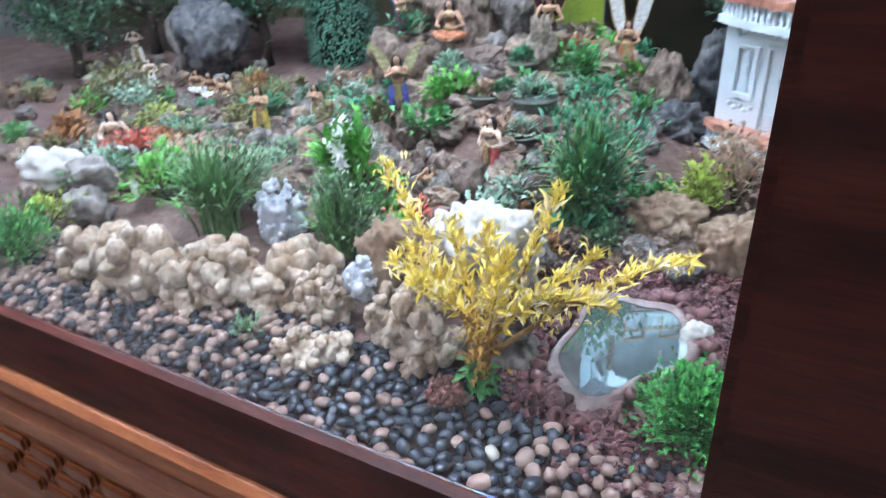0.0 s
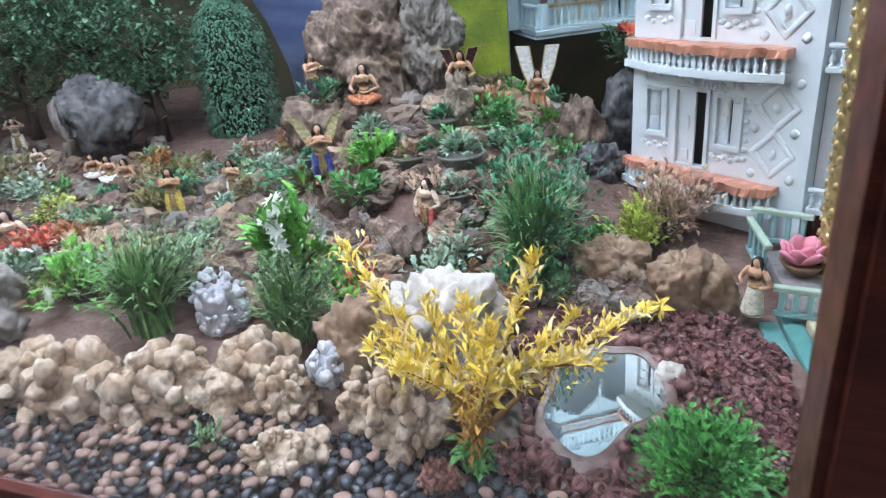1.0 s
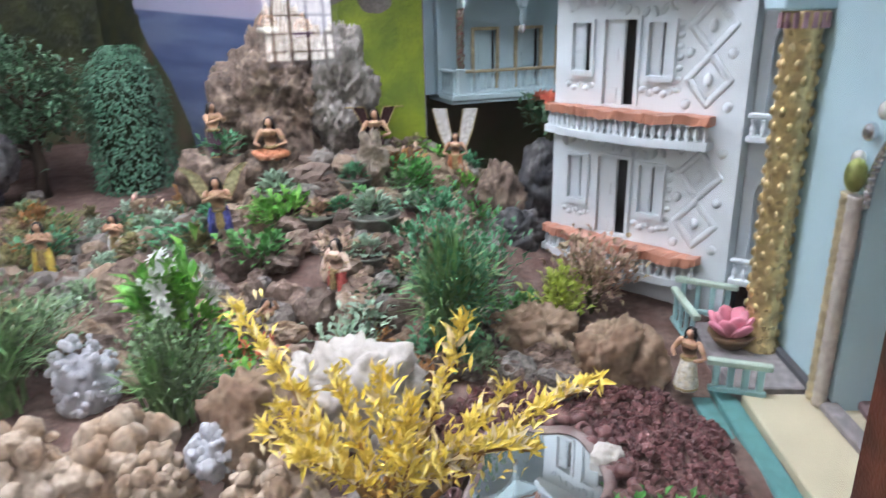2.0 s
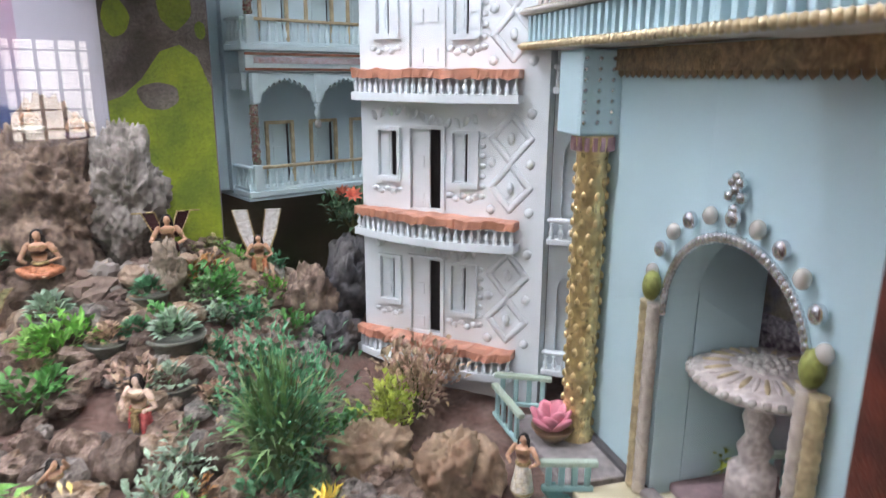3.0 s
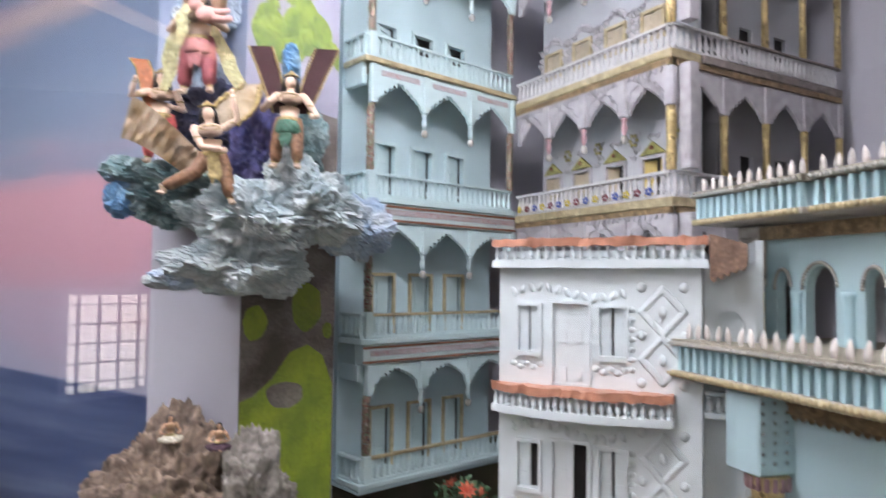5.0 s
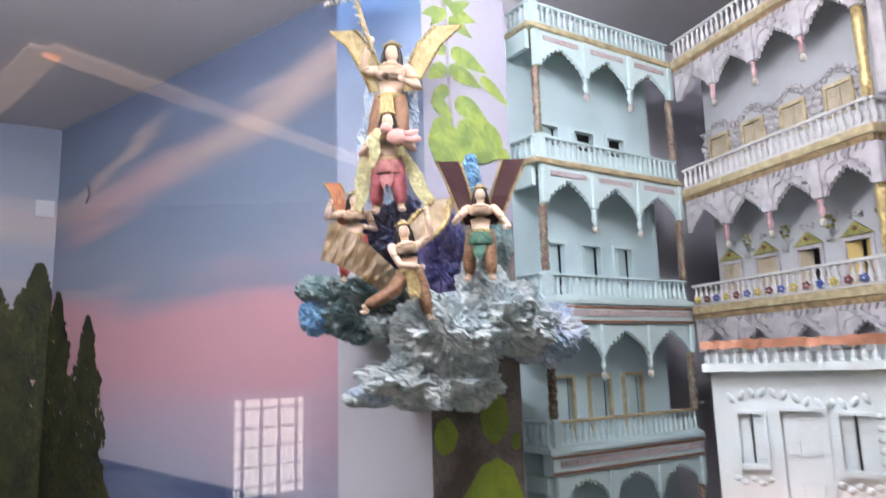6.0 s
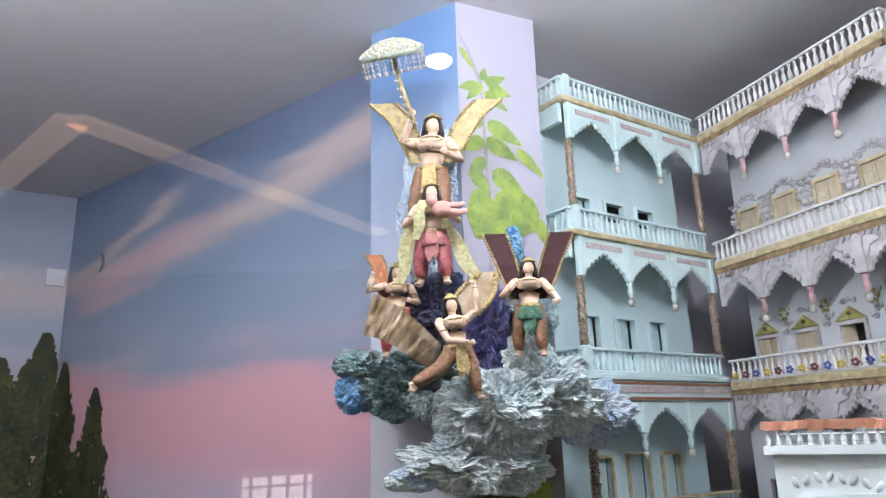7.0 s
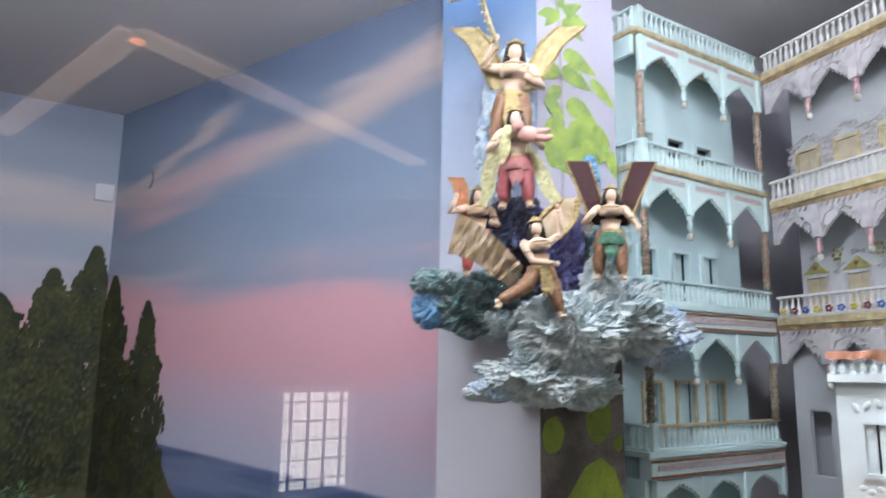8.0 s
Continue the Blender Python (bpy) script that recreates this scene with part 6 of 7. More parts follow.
# pots with rosette plants
POT = mat("grey_green_pot", (0.17, 0.18, 0.15), 0.5, var=0.35, scale=30, rnd=0.3, bump=0.3)
potm = mesh_of(lathe(bmesh.new(), [(0.022, 0), (0.036, 0.012), (0.040, 0.026), (0.043, 0.029), (0.040, 0.032), (0.034, 0.028), (0.01, 0.026)], 18), POT)
for i, (x, y, s, mm) in enumerate(((-0.735, 1.365, 1.15, G_MINT), (-0.505, 1.300, 1.25, G_MINT), (-0.615, 1.290, 0.9, P_LEAF), (-0.575, 1.405, 0.9, G_TEAL), (-0.575, 1.310, 0.8, G_TEAL), (-0.88, 1.36, 1.0, G_TEAL), (-0.49, 1.205, 0.95, G_MINT), (-0.985, 1.02, 0.9, G_MINT))):
    p = thing("planter", pose(x, y, land(x, y)), "small round planter with a leafy rosette plant", "planter", "rosette planters")
    piece("pot", potm, p, Matrix.Scale(s, 4))
    r = random.Random(70 + i)
    b = bmesh.new()
    for q in range(80):
        d = vec(r)
        leaf(b, Vector((d.x * 0.02, d.y * 0.02, 0.03 + abs(d.z) * 0.022)) * s, d + Vector((0, 0, 0.3)), 0.021 * s, 0.012 * s)
    part("rosette", b, mm, p, kind="stuff")


# miniature trees on the far side of the garden
def tree(x, y, h, crown, seed, material, label, n=1500, z0=0.35):
    r = random.Random(seed)
    t = thing("tree", pose(x, y, land(x, y) - 0.005), label, "tree")
    tr, fo = bmesh.new(), bmesh.new()
    tube(tr, [(0, 0, 0), (0.01, 0.0, h * 0.25), (-0.006, 0.006, h * 0.5), (0.0, 0, h * 0.85)], [0.028, 0.021, 0.016, 0.005], 8)
    tips = []
    for i in range(15):
        a, f = r.uniform(0, 6.28), r.uniform(z0, 0.9)
        e = Vector((math.cos(a) * crown * r.uniform(0.4, 1), math.sin(a) * crown * r.uniform(0.4, 1), h * (f + r.uniform(0.0, 0.18))))
        tube(tr, [(0, 0, h * f * 0.8), e * 0.5 + Vector((0, 0, h * f * 0.45)), e], [0.010, 0.006, 0.002], 5)
        tips.append(e)
    for i in range(n):
        c = tips[i % 15] + Vector((r.gauss(0, 1), r.gauss(0, 1), r.gauss(0, 0.7))) * crown * 0.30
        leaf(fo, c, vec(r) + Vector((0, 0, -0.3)), 0.032 * r.uniform(0.6, 1.2), 0.017)
    part("trunk", tr, BARK, t)
    part("crown", fo, material, t, kind="stuff")


tree(-1.80, 1.90, 0.40, 0.15, 1, G_DARK, "dark green miniature tree with a brown trunk")
tree(-2.10, 1.98, 0.44, 0.17, 2, G_DARK, "dark green miniature tree", 1700)
tree(-2.42, 1.92, 0.46, 0.18, 3, G_DARK, "dark green miniature tree at the back", 1700)
tree(-2.75, 1.86, 0.46, 0.2, 4, G_DARK, "dark green miniature tree at the back", 1500)
tree(-2.35, 1.52, 0.38, 0.14, 5, G_DARK, "dark green miniature tree beside the path", 1300)
iv = thing("ivy_column", pose(-1.565, 2.06, 0.845), "tall dense column of trailing dark green ivy", "plant")
part("trunk", lathe(bmesh.new(), [(0.085, 0), (0.10, 0.15), (0.095, 0.30), (0.07, 0.40), (0.02, 0.45)], 14), mat("ivy_core", (0.03, 0.06, 0.025), 0.9, var=0.4), iv)
ri = random.Random(21)
bm = bmesh.new()
for i in range(5200):
    a, f = ri.uniform(0, 6.28), ri.random()
    rad = 0.115 * (1 - max(0, f - 0.6) ** 2 * 4.5) + ri.gauss(0, 0.008)
    leaf(bm, Vector((rad * math.cos(a), rad * math.sin(a), 0.46 * f)), Vector((math.cos(a) * 0.6, math.sin(a) * 0.6, -0.8)) + vec(ri) * 0.45, 0.015, 0.0085)
part("ivy", bm, leaf_mat("ivy_leaf", (0.05, 0.16, 0.085), (0.13, 0.28, 0.18)), iv, kind="stuff")


# ---- dolls ----
SKIN = mat("doll_skin_paint", (0.56, 0.33, 0.21), 0.45, var=0.06, bump=0)
FAIR = mat("doll_fair_skin_paint", (0.76, 0.57, 0.45), 0.4, var=0.06, bump=0)
HAIR = mat("doll_black_hair", (0.012, 0.010, 0.010), 0.5, var=0.2)
DG = mat("doll_gold", (0.70, 0.54, 0.26), 0.28, 0.45, var=0.5, scale=140, bump=0.8)
CL = {k: mat("cloth_" + k, c, 0.55, var=0.5, scale=130, second=tuple(min(0.8, v * 1.5 + 0.06) for v in c), bump=0.5) if k not in ("maroon", "purple") else mat("cloth_" + k, c, 0.7, var=0.2, scale=80, bump=0.2) for k, c in dict(yellow=(0.65, 0.42, 0.06), red=(0.42, 0.06, 0.06), white=(0.72, 0.70, 0.66), maroon=(0.040, 0.003, 0.007), blue=(0.04, 0.05, 0.30), orange=(0.38, 0.13, 0.05), purple=(0.10, 0.05, 0.08), pink=(0.60, 0.28, 0.30), green=(0.015, 0.095, 0.058), brown=(0.17, 0.075, 0.03), cream=(0.70, 0.62, 0.45), palegold=(0.40, 0.38, 0.20), rose=(0.20, 0.025, 0.035), blush=(0.27, 0.085, 0.085)).items()}
WINGGOLD = mat("gold_lace_wing", (0.46, 0.38, 0.21), 0.35, 0.35, var=0.5, scale=90, second=(0.26, 0.19, 0.08), bump=0.8, fine=120)
CHAMPAGNE = mat("champagne_foil", (0.78, 0.66, 0.52), 0.22, 0.4, var=0.3, scale=26, second=(0.48, 0.35, 0.20), bump=0.6, fine=60)


def ribbon(bm, pts, full, mi, edge=None, side=Vector((1, 0, 0)), flare=False):
    """A stiff upright band with thickness, trimmed along its edges."""
    pts = [Vector(p) for p in pts]
    pts = [a.lerp(b, f) for a, b in zip(pts, pts[1:]) for f in (0, 0.34, 0.67)] + [pts[-1]]
    prev = None
    for k, p in enumerate(pts):
        w = full * ((0.62 + 0.34 * k / (len(pts) - 1)) if flare else math.sin(math.pi * (0.22 + 0.62 * k / (len(pts) - 1))))
        q = [bm.verts.new(p + side * a + Vector((0, b, 0))) for a, b in ((-w / 2, 0), (w / 2, 0), (w / 2, 0.0025), (-w / 2, 0.0025))]
        if prev:
            for i in range(4):
                bm.faces.new((prev[i], prev[(i + 1) % 4], q[(i + 1) % 4], q[i])).material_index = mi
        else:
            bm.faces.new(q).material_index = mi
        prev = q
        if edge is not None and k:
            for s in (-1, 1):
                a, b = Vector(pts[k - 1]), p
                for f in (0.17, 0.5, 0.83):
                    ball(bm, a.lerp(b, f) + side * s * w / 2, full * 0.075, 1, edge)
    bm.faces.new(prev[::-1]).material_index = mi


def doll(x, y, z, h, yaw, cloth, label, sash="DG", skin=SKIN, seated=False, arms=((0.16, -0.10, 0.55), (-0.16, -0.10, 0.55)), bands=None, band_mat=None, scarf=None, crown=False, skirt=False, name="doll", torso=None, panel=None, stride=0.0, lean=0, wrap=False):
    """A painted figurine, one plain mesh: legs or skirt, torso, arms, head and hair."""
    bm = bmesh.new()
    o = -0.30 if seated else 0.0
    if seated:
        ball(bm, (0, -0.02, 0.09), (0.19, 0.15, 0.10), 2, 1)
        for s in (-1, 1):
            tube(bm, [(s * 0.07, 0.02, 0.10), (s * 0.22, -0.06, 0.10), (s * 0.10, -0.17, 0.06), (-s * 0.04, -0.19, 0.05)], [0.085, 0.075, 0.055, 0.035], 9, 1)
            ball(bm, (-s * 0.07, -0.20, 0.045), (0.045, 0.025, 0.022), 1, 0)
    elif skirt:
        lathe(bm, [(0.15, 0), (0.165, 0.04), (0.15, 0.15), (0.115, 0.38), (0.09, 0.52)], 16, mi=1)
        lathe(bm, [(0.167, 0.03), (0.170, 0.045), (0.163, 0.06)], 16, mi=3)
    else:
        for s in (-1, 1):
            k = 0.035 if s > 0 else -0.01
            g = -stride if s < 0 else 0.0
            tube(bm, [(s * 0.11 + g, -0.02 - k, 0.07 - g * 0.5), (s * 0.105 + g * 0.86, -0.015 - k, 0.12 - g * 0.4), (s * 0.10 + g * 0.6, -0.02 - k, 0.22 - g * 0.2), (s * 0.085 + g * 0.25, -0.015, 0.34), (s * 0.06, 0, 0.46), (s * 0.045, 0, 0.52)], [0.036, 0.056, 0.060, 0.072, 0.078, 0.078], 12, 1)
            tube(bm, [(s * 0.115 + g * 1.1, -0.02 - k, 0.015 - g * 0.5), (s * 0.112 + g, -0.02 - k, 0.085 - g * 0.5)], [0.028, 0.034], 8, 0)
            ball(bm, (s * 0.122 + g * 1.1, -0.055 - k, 0.016 - g * 0.5), (0.030, 0.062, 0.020), 2, 0)
            lathe(bm, [(0.036, 0.06), (0.041, 0.066), (0.036, 0.074)], 8, pose(s * 0.112 + g, -0.02 - k, -g * 0.5), 3)
        slab_poly(bm, [(-0.045, 0.49), (0.045, 0.49), (0.06, 0.30), (0.035, 0.22), (0.0, 0.26), (-0.03, 0.20), (-0.06, 0.29)], -0.118, -0.098, 7)
        if wrap:
            lathe(bm, [(0.128, 0.36), (0.138, 0.38), (0.124, 0.46), (0.106, 0.505)], 14, mi=7)
    tube(bm, [(0, 0, 0.47 + o), (0, 0.004, 0.545 + o), (0, -0.004, 0.64 + o), (0, -0.010, 0.71 + o), (0, 0.0, 0.775 + o), (0, 0.004, 0.805 + o)], [0.088, 0.078, 0.096, 0.114, 0.102, 0.045], 14, 6)
    for s in (-1, 1):
        ball(bm, (s * 0.048, -0.064, 0.705 + o), (0.046, 0.036, 0.030), 2, 0)
        ball(bm, (s * 0.122, 0.0, 0.765 + o), (0.042, 0.042, 0.042), 2, 0)
    lathe(bm, [(0.098, 0.485 + o), (0.112, 0.50 + o), (0.110, 0.525 + o), (0.092, 0.535 + o)], 14, mi=3)
    tube(bm, [(0, 0.004, 0.79 + o), (0, 0, 0.86 + o)], 0.036, 9, 0)
    ball(bm, (0, -0.012, 0.905 + o), (0.052, 0.058, 0.068), 3, 0)
    ball(bm, (0, -0.014, 0.868 + o), (0.034, 0.040, 0.030), 2, 0)
    ball(bm, (0, 0.020, 0.932 + o), (0.066, 0.062, 0.062), 2, 2)
    ball(bm, (0, 0.046, 0.850 + o), (0.080, 0.034, 0.090), 2, 2)
    for s in (-1, 1):
        tube(bm, [(s * 0.046, -0.024, 0.955 + o), (s * 0.062, -0.016, 0.90 + o), (s * 0.074, -0.008, 0.83 + o), (s * 0.082, 0.0, 0.775 + o)], [0.014, 0.018, 0.016, 0.008], 7, 2)
        ball(bm, (s * 0.060, -0.018, 0.872 + o), 0.011, 1, 3)
    for ring, drop in ((0.070, 0.0), (0.082, 0.045)):
        for q in range(13):
            a = math.pi * q / 12
            ball(bm, (ring * math.cos(a), -0.055 - 0.058 * math.sin(a), 0.775 + o - 0.01 - drop * math.sin(a)), 0.0105, 1, 3)
    if crown:
        lathe(bm, [(0.060, 0.972 + o), (0.063, 0.980 + o), (0.050, 0.992 + o), (0.036, 1.010 + o), (0.012, 1.032 + o)], 12, mi=3)
        for q in range(9):
            a = math.pi * (0.5 + q) / 9
            ball(bm, (0.070 * math.cos(a), -0.062 * math.sin(a) + 0.01, 0.975 + o), 0.011, 1, 3)
    for s, (hx, hy, hz) in zip((1, -1), arms):
        sh = Vector((s * 0.130, 0, 0.765 + o))
        hd = Vector((hx, hy, hz + o))
        reach = (hd - sh).length
        bend = max(0.03, 0.36 * math.sqrt(max(0, 0.44 ** 2 - reach ** 2)))
        el = (sh + hd) * 0.5 + Vector((s * 0.55, 0.25, -0.60)).normalized() * bend
        tube(bm, [sh, sh.lerp(el, 0.5), el, el.lerp(hd, 0.5), hd], [0.040, 0.038, 0.031, 0.030, 0.021], 9, 0)
        ball(bm, hd + (hd - el).normalized() * 0.02, (0.024, 0.026, 0.030), 2, 0)
        for c, r in ((sh.lerp(el, 0.5), 0.043), (el.lerp(hd, 0.86), 0.027)):
            ball(bm, c, (r, r, r * 0.42), 2, 3)
    for pts, w, mi in (bands or ()):
        ribbon(bm, pts, w * (1.3 if mi == 4 else 1), mi, 3 if mi == 4 else None, flare=band_mat in (CL["maroon"], CL["orange"], CL["white"], WINGGOLD))
    for v in bm.verts:
        fold = 1 + (0.05 * math.sin(math.atan2(v.co.y, v.co.x) * 9 + v.co.z * 14) if v.co.z < 0.46 + o else 0)
        v.co = Vector((v.co.x * 1.10 * fold, v.co.y * 1.12 * fold, v.co.z)) * h
    ob = part(name, bm, [skin, CL[cloth], HAIR, DG, band_mat or CL["white"], CL[scarf] if scarf else DG, torso or skin, panel or (CL[scarf] if scarf else DG)], m=pose(x, y, z, 0, lean, yaw))
    return tagged(ob, label, "figurine")


def wings(mi, spread=0.34, top=1.28, w=0.15):
    return [([(s * 0.09, 0.05, 0.60), (s * (0.10 + spread * 0.25), 0.06, 0.80), (s * (0.10 + spread * 0.55), 0.06, 1.02), (s * (0.10 + spread), 0.05, top)], w, mi) for s in (-1, 1)]


UP = ((0.10, -0.09, 0.92), (-0.10, -0.09, 0.92))
PRAY = ((0.03, -0.13, 0.74), (-0.03, -0.13, 0.74))
doll(-1.215, 1.235, land(-1.215, 1.235), 0.125, 25, "yellow", "painted standing figurine in a yellow cloth", arms=PRAY)
doll(-1.090, 1.305, land(-1.09, 1.305), 0.105, 10, "white", "painted standing figurine in a white cloth", arms=PRAY)
doll(-0.795, 1.235, land(-0.8, 1.255) + 0.02, 0.130, 30, "blue", "painted figurine in blue with pale gold ribbons", arms=PRAY, bands=wings(4, 0.30, 1.16, 0.13), band_mat=CL["palegold"])
doll(-0.515, 1.115, land(-0.515, 1.115), 0.115, -20, "red", "painted figurine with a red waistcloth", skin=FAIR)
doll(-0.600, 1.010, land(-0.6, 1.01), 0.095, 60, "white", "painted figurine seated by the water", seated=True, arms=UP)
doll(-0.895, 1.425, 1.085, 0.120, 70, "purple", "painted figurine in a dark purple skirt", skirt=True, arms=((0.05, -0.24, 0.72), (-0.05, -0.24, 0.72)))
doll(-0.765, 1.425, 1.085, 0.130, 10, "orange", "painted figurine seated cross-legged on the ledge", seated=True, scarf="cream")
doll(-0.560, 1.515, land(-0.56, 1.515), 0.125, 15, "maroon", "painted figurine with maroon ribbons", bands=wings(4, 0.26, 1.02, 0.16), band_mat=CL["maroon"])
doll(-0.395, 1.585, land(-0.395, 1.585) + 0.01, 0.105, 5, "orange", "painted figurine with tall white ribbons", bands=wings(4, 0.20, 1.50, 0.22), band_mat=CL["white"])
doll(-1.495, 1.015, land(-1.495, 1.015), 0.150, 35, "red", "painted figurine seated in a red cloth", seated=True, skin=FAIR)
doll(-1.730, 1.500, 0.855, 0.100, 30, "white", "painted figurine seated on the path", seated=True)
doll(-1.640, 1.470, 0.855, 0.110, 20, "white", "painted figurine seated on the path", seated=True)
doll(-1.560, 1.450, 0.855, 0.110, 10, "cream", "painted figurine seated on the path", seated=True)
doll(-1.940, 1.500, 0.855, 0.090, 30, "white", "small white standing figurine", skirt=True, skin=FAIR)
doll(-2.250, 1.700, 0.855, 0.130, 40, "cream", "pale standing figurine by the trees", arms=UP, skin=FAIR)
doll(0.046, 0.985, 0.862, 0.095, -35, "cream", "painted lady figurine in a cream sari by the fence", skirt=True, skin=SKIN, scarf="brown")
doll(-0.700, 1.500, 1.330, 0.075, 0, "purple", "small painted figurine on the rock", seated=True)
doll(-0.795, 1.530, 1.340, 0.075, 30, "cream", "small painted figurine on the rock", seated=True)

# ---- winged figures on a crumpled cloud ----
def crumple(size, seed, sub=0):
    """Crumpled thin film: a lump broken into many sharp creases."""
    bm = bmesh.new()
    bmesh.ops.create_icosphere(bm, subdivisions=sub or (6 if max(size) > 0.06 else 5), radius=1)
    off = Vector((seed * 5.1, seed * 2.3, seed * 9.7))
    for v in bm.verts:
        p = v.co.copy()
        q = Vector((p.x * size[0], p.y * size[1], p.z * size[2])) / 0.055 + off
        w = Vector((noise.noise(q * 2.2 + Vector((9, 0, 0))), noise.noise(q * 2.2 + Vector((0, 9, 0))), noise.noise(q * 2.2 + Vector((0, 0, 9)))))
        q += w * 0.28
        d = 0.34 * noise.noise(q * 1.2) - 0.38 * abs(noise.noise(q * 2.6)) - 0.26 * abs(noise.noise(q * 5.4)) - 0.17 * abs(noise.noise(q * 10.5)) - 0.11 * abs(noise.noise(q * 21))
        p = p * (1.30 + d) + w * 0.20
        v.co = Vector((p.x * size[0], p.y * size[1], p.z * size[2]))
    return bm


def foil(name, a, b, metal=0.25):
    return mat(name, a, 0.34, metal, var=0.35, scale=26, second=b, bump=1.0, fine=150, coat=0.35)


F_GREY = foil("grey_blue_film", (0.68, 0.74, 0.75), (0.44, 0.54, 0.58), 0.0)
F_TEAL = foil("teal_film", (0.10, 0.20, 0.22), (0.34, 0.44, 0.45), 0.05)
F_BLUE = foil("sky_blue_film", (0.10, 0.30, 0.58), (0.25, 0.42, 0.60))
F_PALE = foil("pale_blue_film", (0.38, 0.52, 0.72), (0.58, 0.64, 0.70), 0.0)
F_NAVY = foil("navy_film", (0.035, 0.045, 0.12), (0.09, 0.09, 0.16))
F_PURPLE = foil("violet_film", (0.08, 0.09, 0.28), (0.16, 0.14, 0.32))
cl = thing("crumpled_cloud", pose(-0.80, 1.66, 1.83), "crumpled dark teal and blue plastic film cloud", "cloud ornament")
for i, (x, y, z, s, mm) in enumerate(((-0.895, 1.60, 1.865, (0.050, 0.045, 0.030), F_TEAL), (-0.915, 1.60, 1.815, (0.032, 0.03, 0.034), F_BLUE), (-0.835, 1.62, 1.805, (0.070, 0.07, 0.042), F_TEAL), (-0.780, 1.60, 1.845, (0.075, 0.09, 0.040), F_TEAL), (-0.770, 1.62, 1.785, (0.055, 0.08, 0.028), F_GREY))):
    part("crumpled_film", crumple(s, i + 1), mm, cl, m=pose(x + 0.80, y - 1.66, z - 1.83))
cl = thing("crumpled_cloud", pose(-0.60, 1.60, 1.75), "crumpled grey and pale blue plastic film cloud", "cloud ornament")
for i, (x, y, z, s, mm) in enumerate(((-0.640, 1.50, 1.765, (0.095, 0.080, 0.062), F_GREY), (-0.545, 1.53, 1.795, (0.090, 0.085, 0.065), F_GREY), (-0.455, 1.60, 1.765, (0.065, 0.06, 0.055), F_PALE), (-0.415, 1.665, 1.745, (0.04, 0.04, 0.03), F_PALE), (-0.690, 1.53, 1.680, (0.105, 0.07, 0.048), F_GREY), (-0.625, 1.56, 1.665, (0.075, 0.06, 0.04), F_GREY), (-0.785, 1.52, 1.655, (0.050, 0.035, 0.020), F_PALE), (-0.815, 1.51, 1.650, (0.025, 0.02, 0.016), F_GREY), (-0.580, 1.50, 1.855, (0.045, 0.04, 0.05), F_GREY), (-0.560, 1.56, 1.925, (0.040, 0.04, 0.075), F_TEAL))):
    part("crumpled_film", crumple(s, i + 21), mm, cl, m=pose(x + 0.60, y - 1.60, z - 1.75))
cl = thing("film_backing", pose(-0.70, 1.64, 2.0), "crumpled navy and violet film hung behind the figurines", "cloud ornament")
for i, (x, y, z, s, mm) in enumerate(((-0.655, 1.55, 1.900, (0.045, 0.05, 0.105), F_PURPLE), (-0.745, 1.57, 1.965, (0.062, 0.05, 0.075), F_NAVY), (-0.775, 1.60, 2.16, (0.040, 0.05, 0.13), F_PALE), (-0.745, 1.61, 2.27, (0.045, 0.05, 0.10), F_PALE), (-0.585, 1.56, 2.085, (0.016, 0.03, 0.05), F_BLUE))):
    part("crumpled_film", crumple(s, i + 41), mm, cl, m=pose(x + 0.70, y - 1.64, z - 2.0))
doll(-0.756, 1.535, 2.125, 0.250, -8, "brown", "winged figurine with gold lace wings holding up a parasol", skin=FAIR, crown=True, arms=((0.12, -0.12, 0.62), (-0.15, -0.08, 0.98)), bands=wings(4, 0.32, 1.17, 0.165), band_mat=WINGGOLD, lean=3)
doll(-0.750, 1.470, 1.995, 0.205, -5, "rose", "figurine in a rose red skirt carrying a pink infant doll", skin=FAIR, crown=True, arms=((0.13, -0.14, 0.66), (-0.16, -0.10, 0.62)), bands=[([(-0.10, 0.02, 0.76), (-0.20, -0.02, 0.5), (-0.24, 0.02, 0.25), (-0.30, 0.04, 0.0)], 0.13, 5), ([(0.08, 0.02, 0.66), (0.22, 0.03, 0.38), (0.32, 0.04, 0.14), (0.42, 0.02, -0.05)], 0.14, 5), ([(-0.06, -0.11, 0.80), (-0.10, -0.15, 0.68), (-0.09, -0.14, 0.55), (-0.13, -0.11, 0.42)], 0.10, 5)], scarf="palegold", panel=CL["blush"], wrap=True)
bm = bmesh.new()
ball(bm, (0, 0, 0.0), (0.020, 0.014, 0.016), 2), ball(bm, (-0.020, -0.002, 0.016), 0.012, 2), tube(bm, [(0.01, 0, -0.004), (0.03, -0.004, -0.01), (0.045, 0, -0.004)], [0.009, 0.007, 0.005], 6), tube(bm, [(0.008, 0, 0.004), (0.026, -0.006, 0.004), (0.04, 0, 0.01)], [0.008, 0.006, 0.004], 6)
tagged(part("infant_doll", bm, mat("pink_doll_paint", (0.72, 0.42, 0.38), 0.45, var=0.05), m=pose(-0.730, 1.430, 2.135)), "small pink infant doll in the figurine's arms", "figurine")
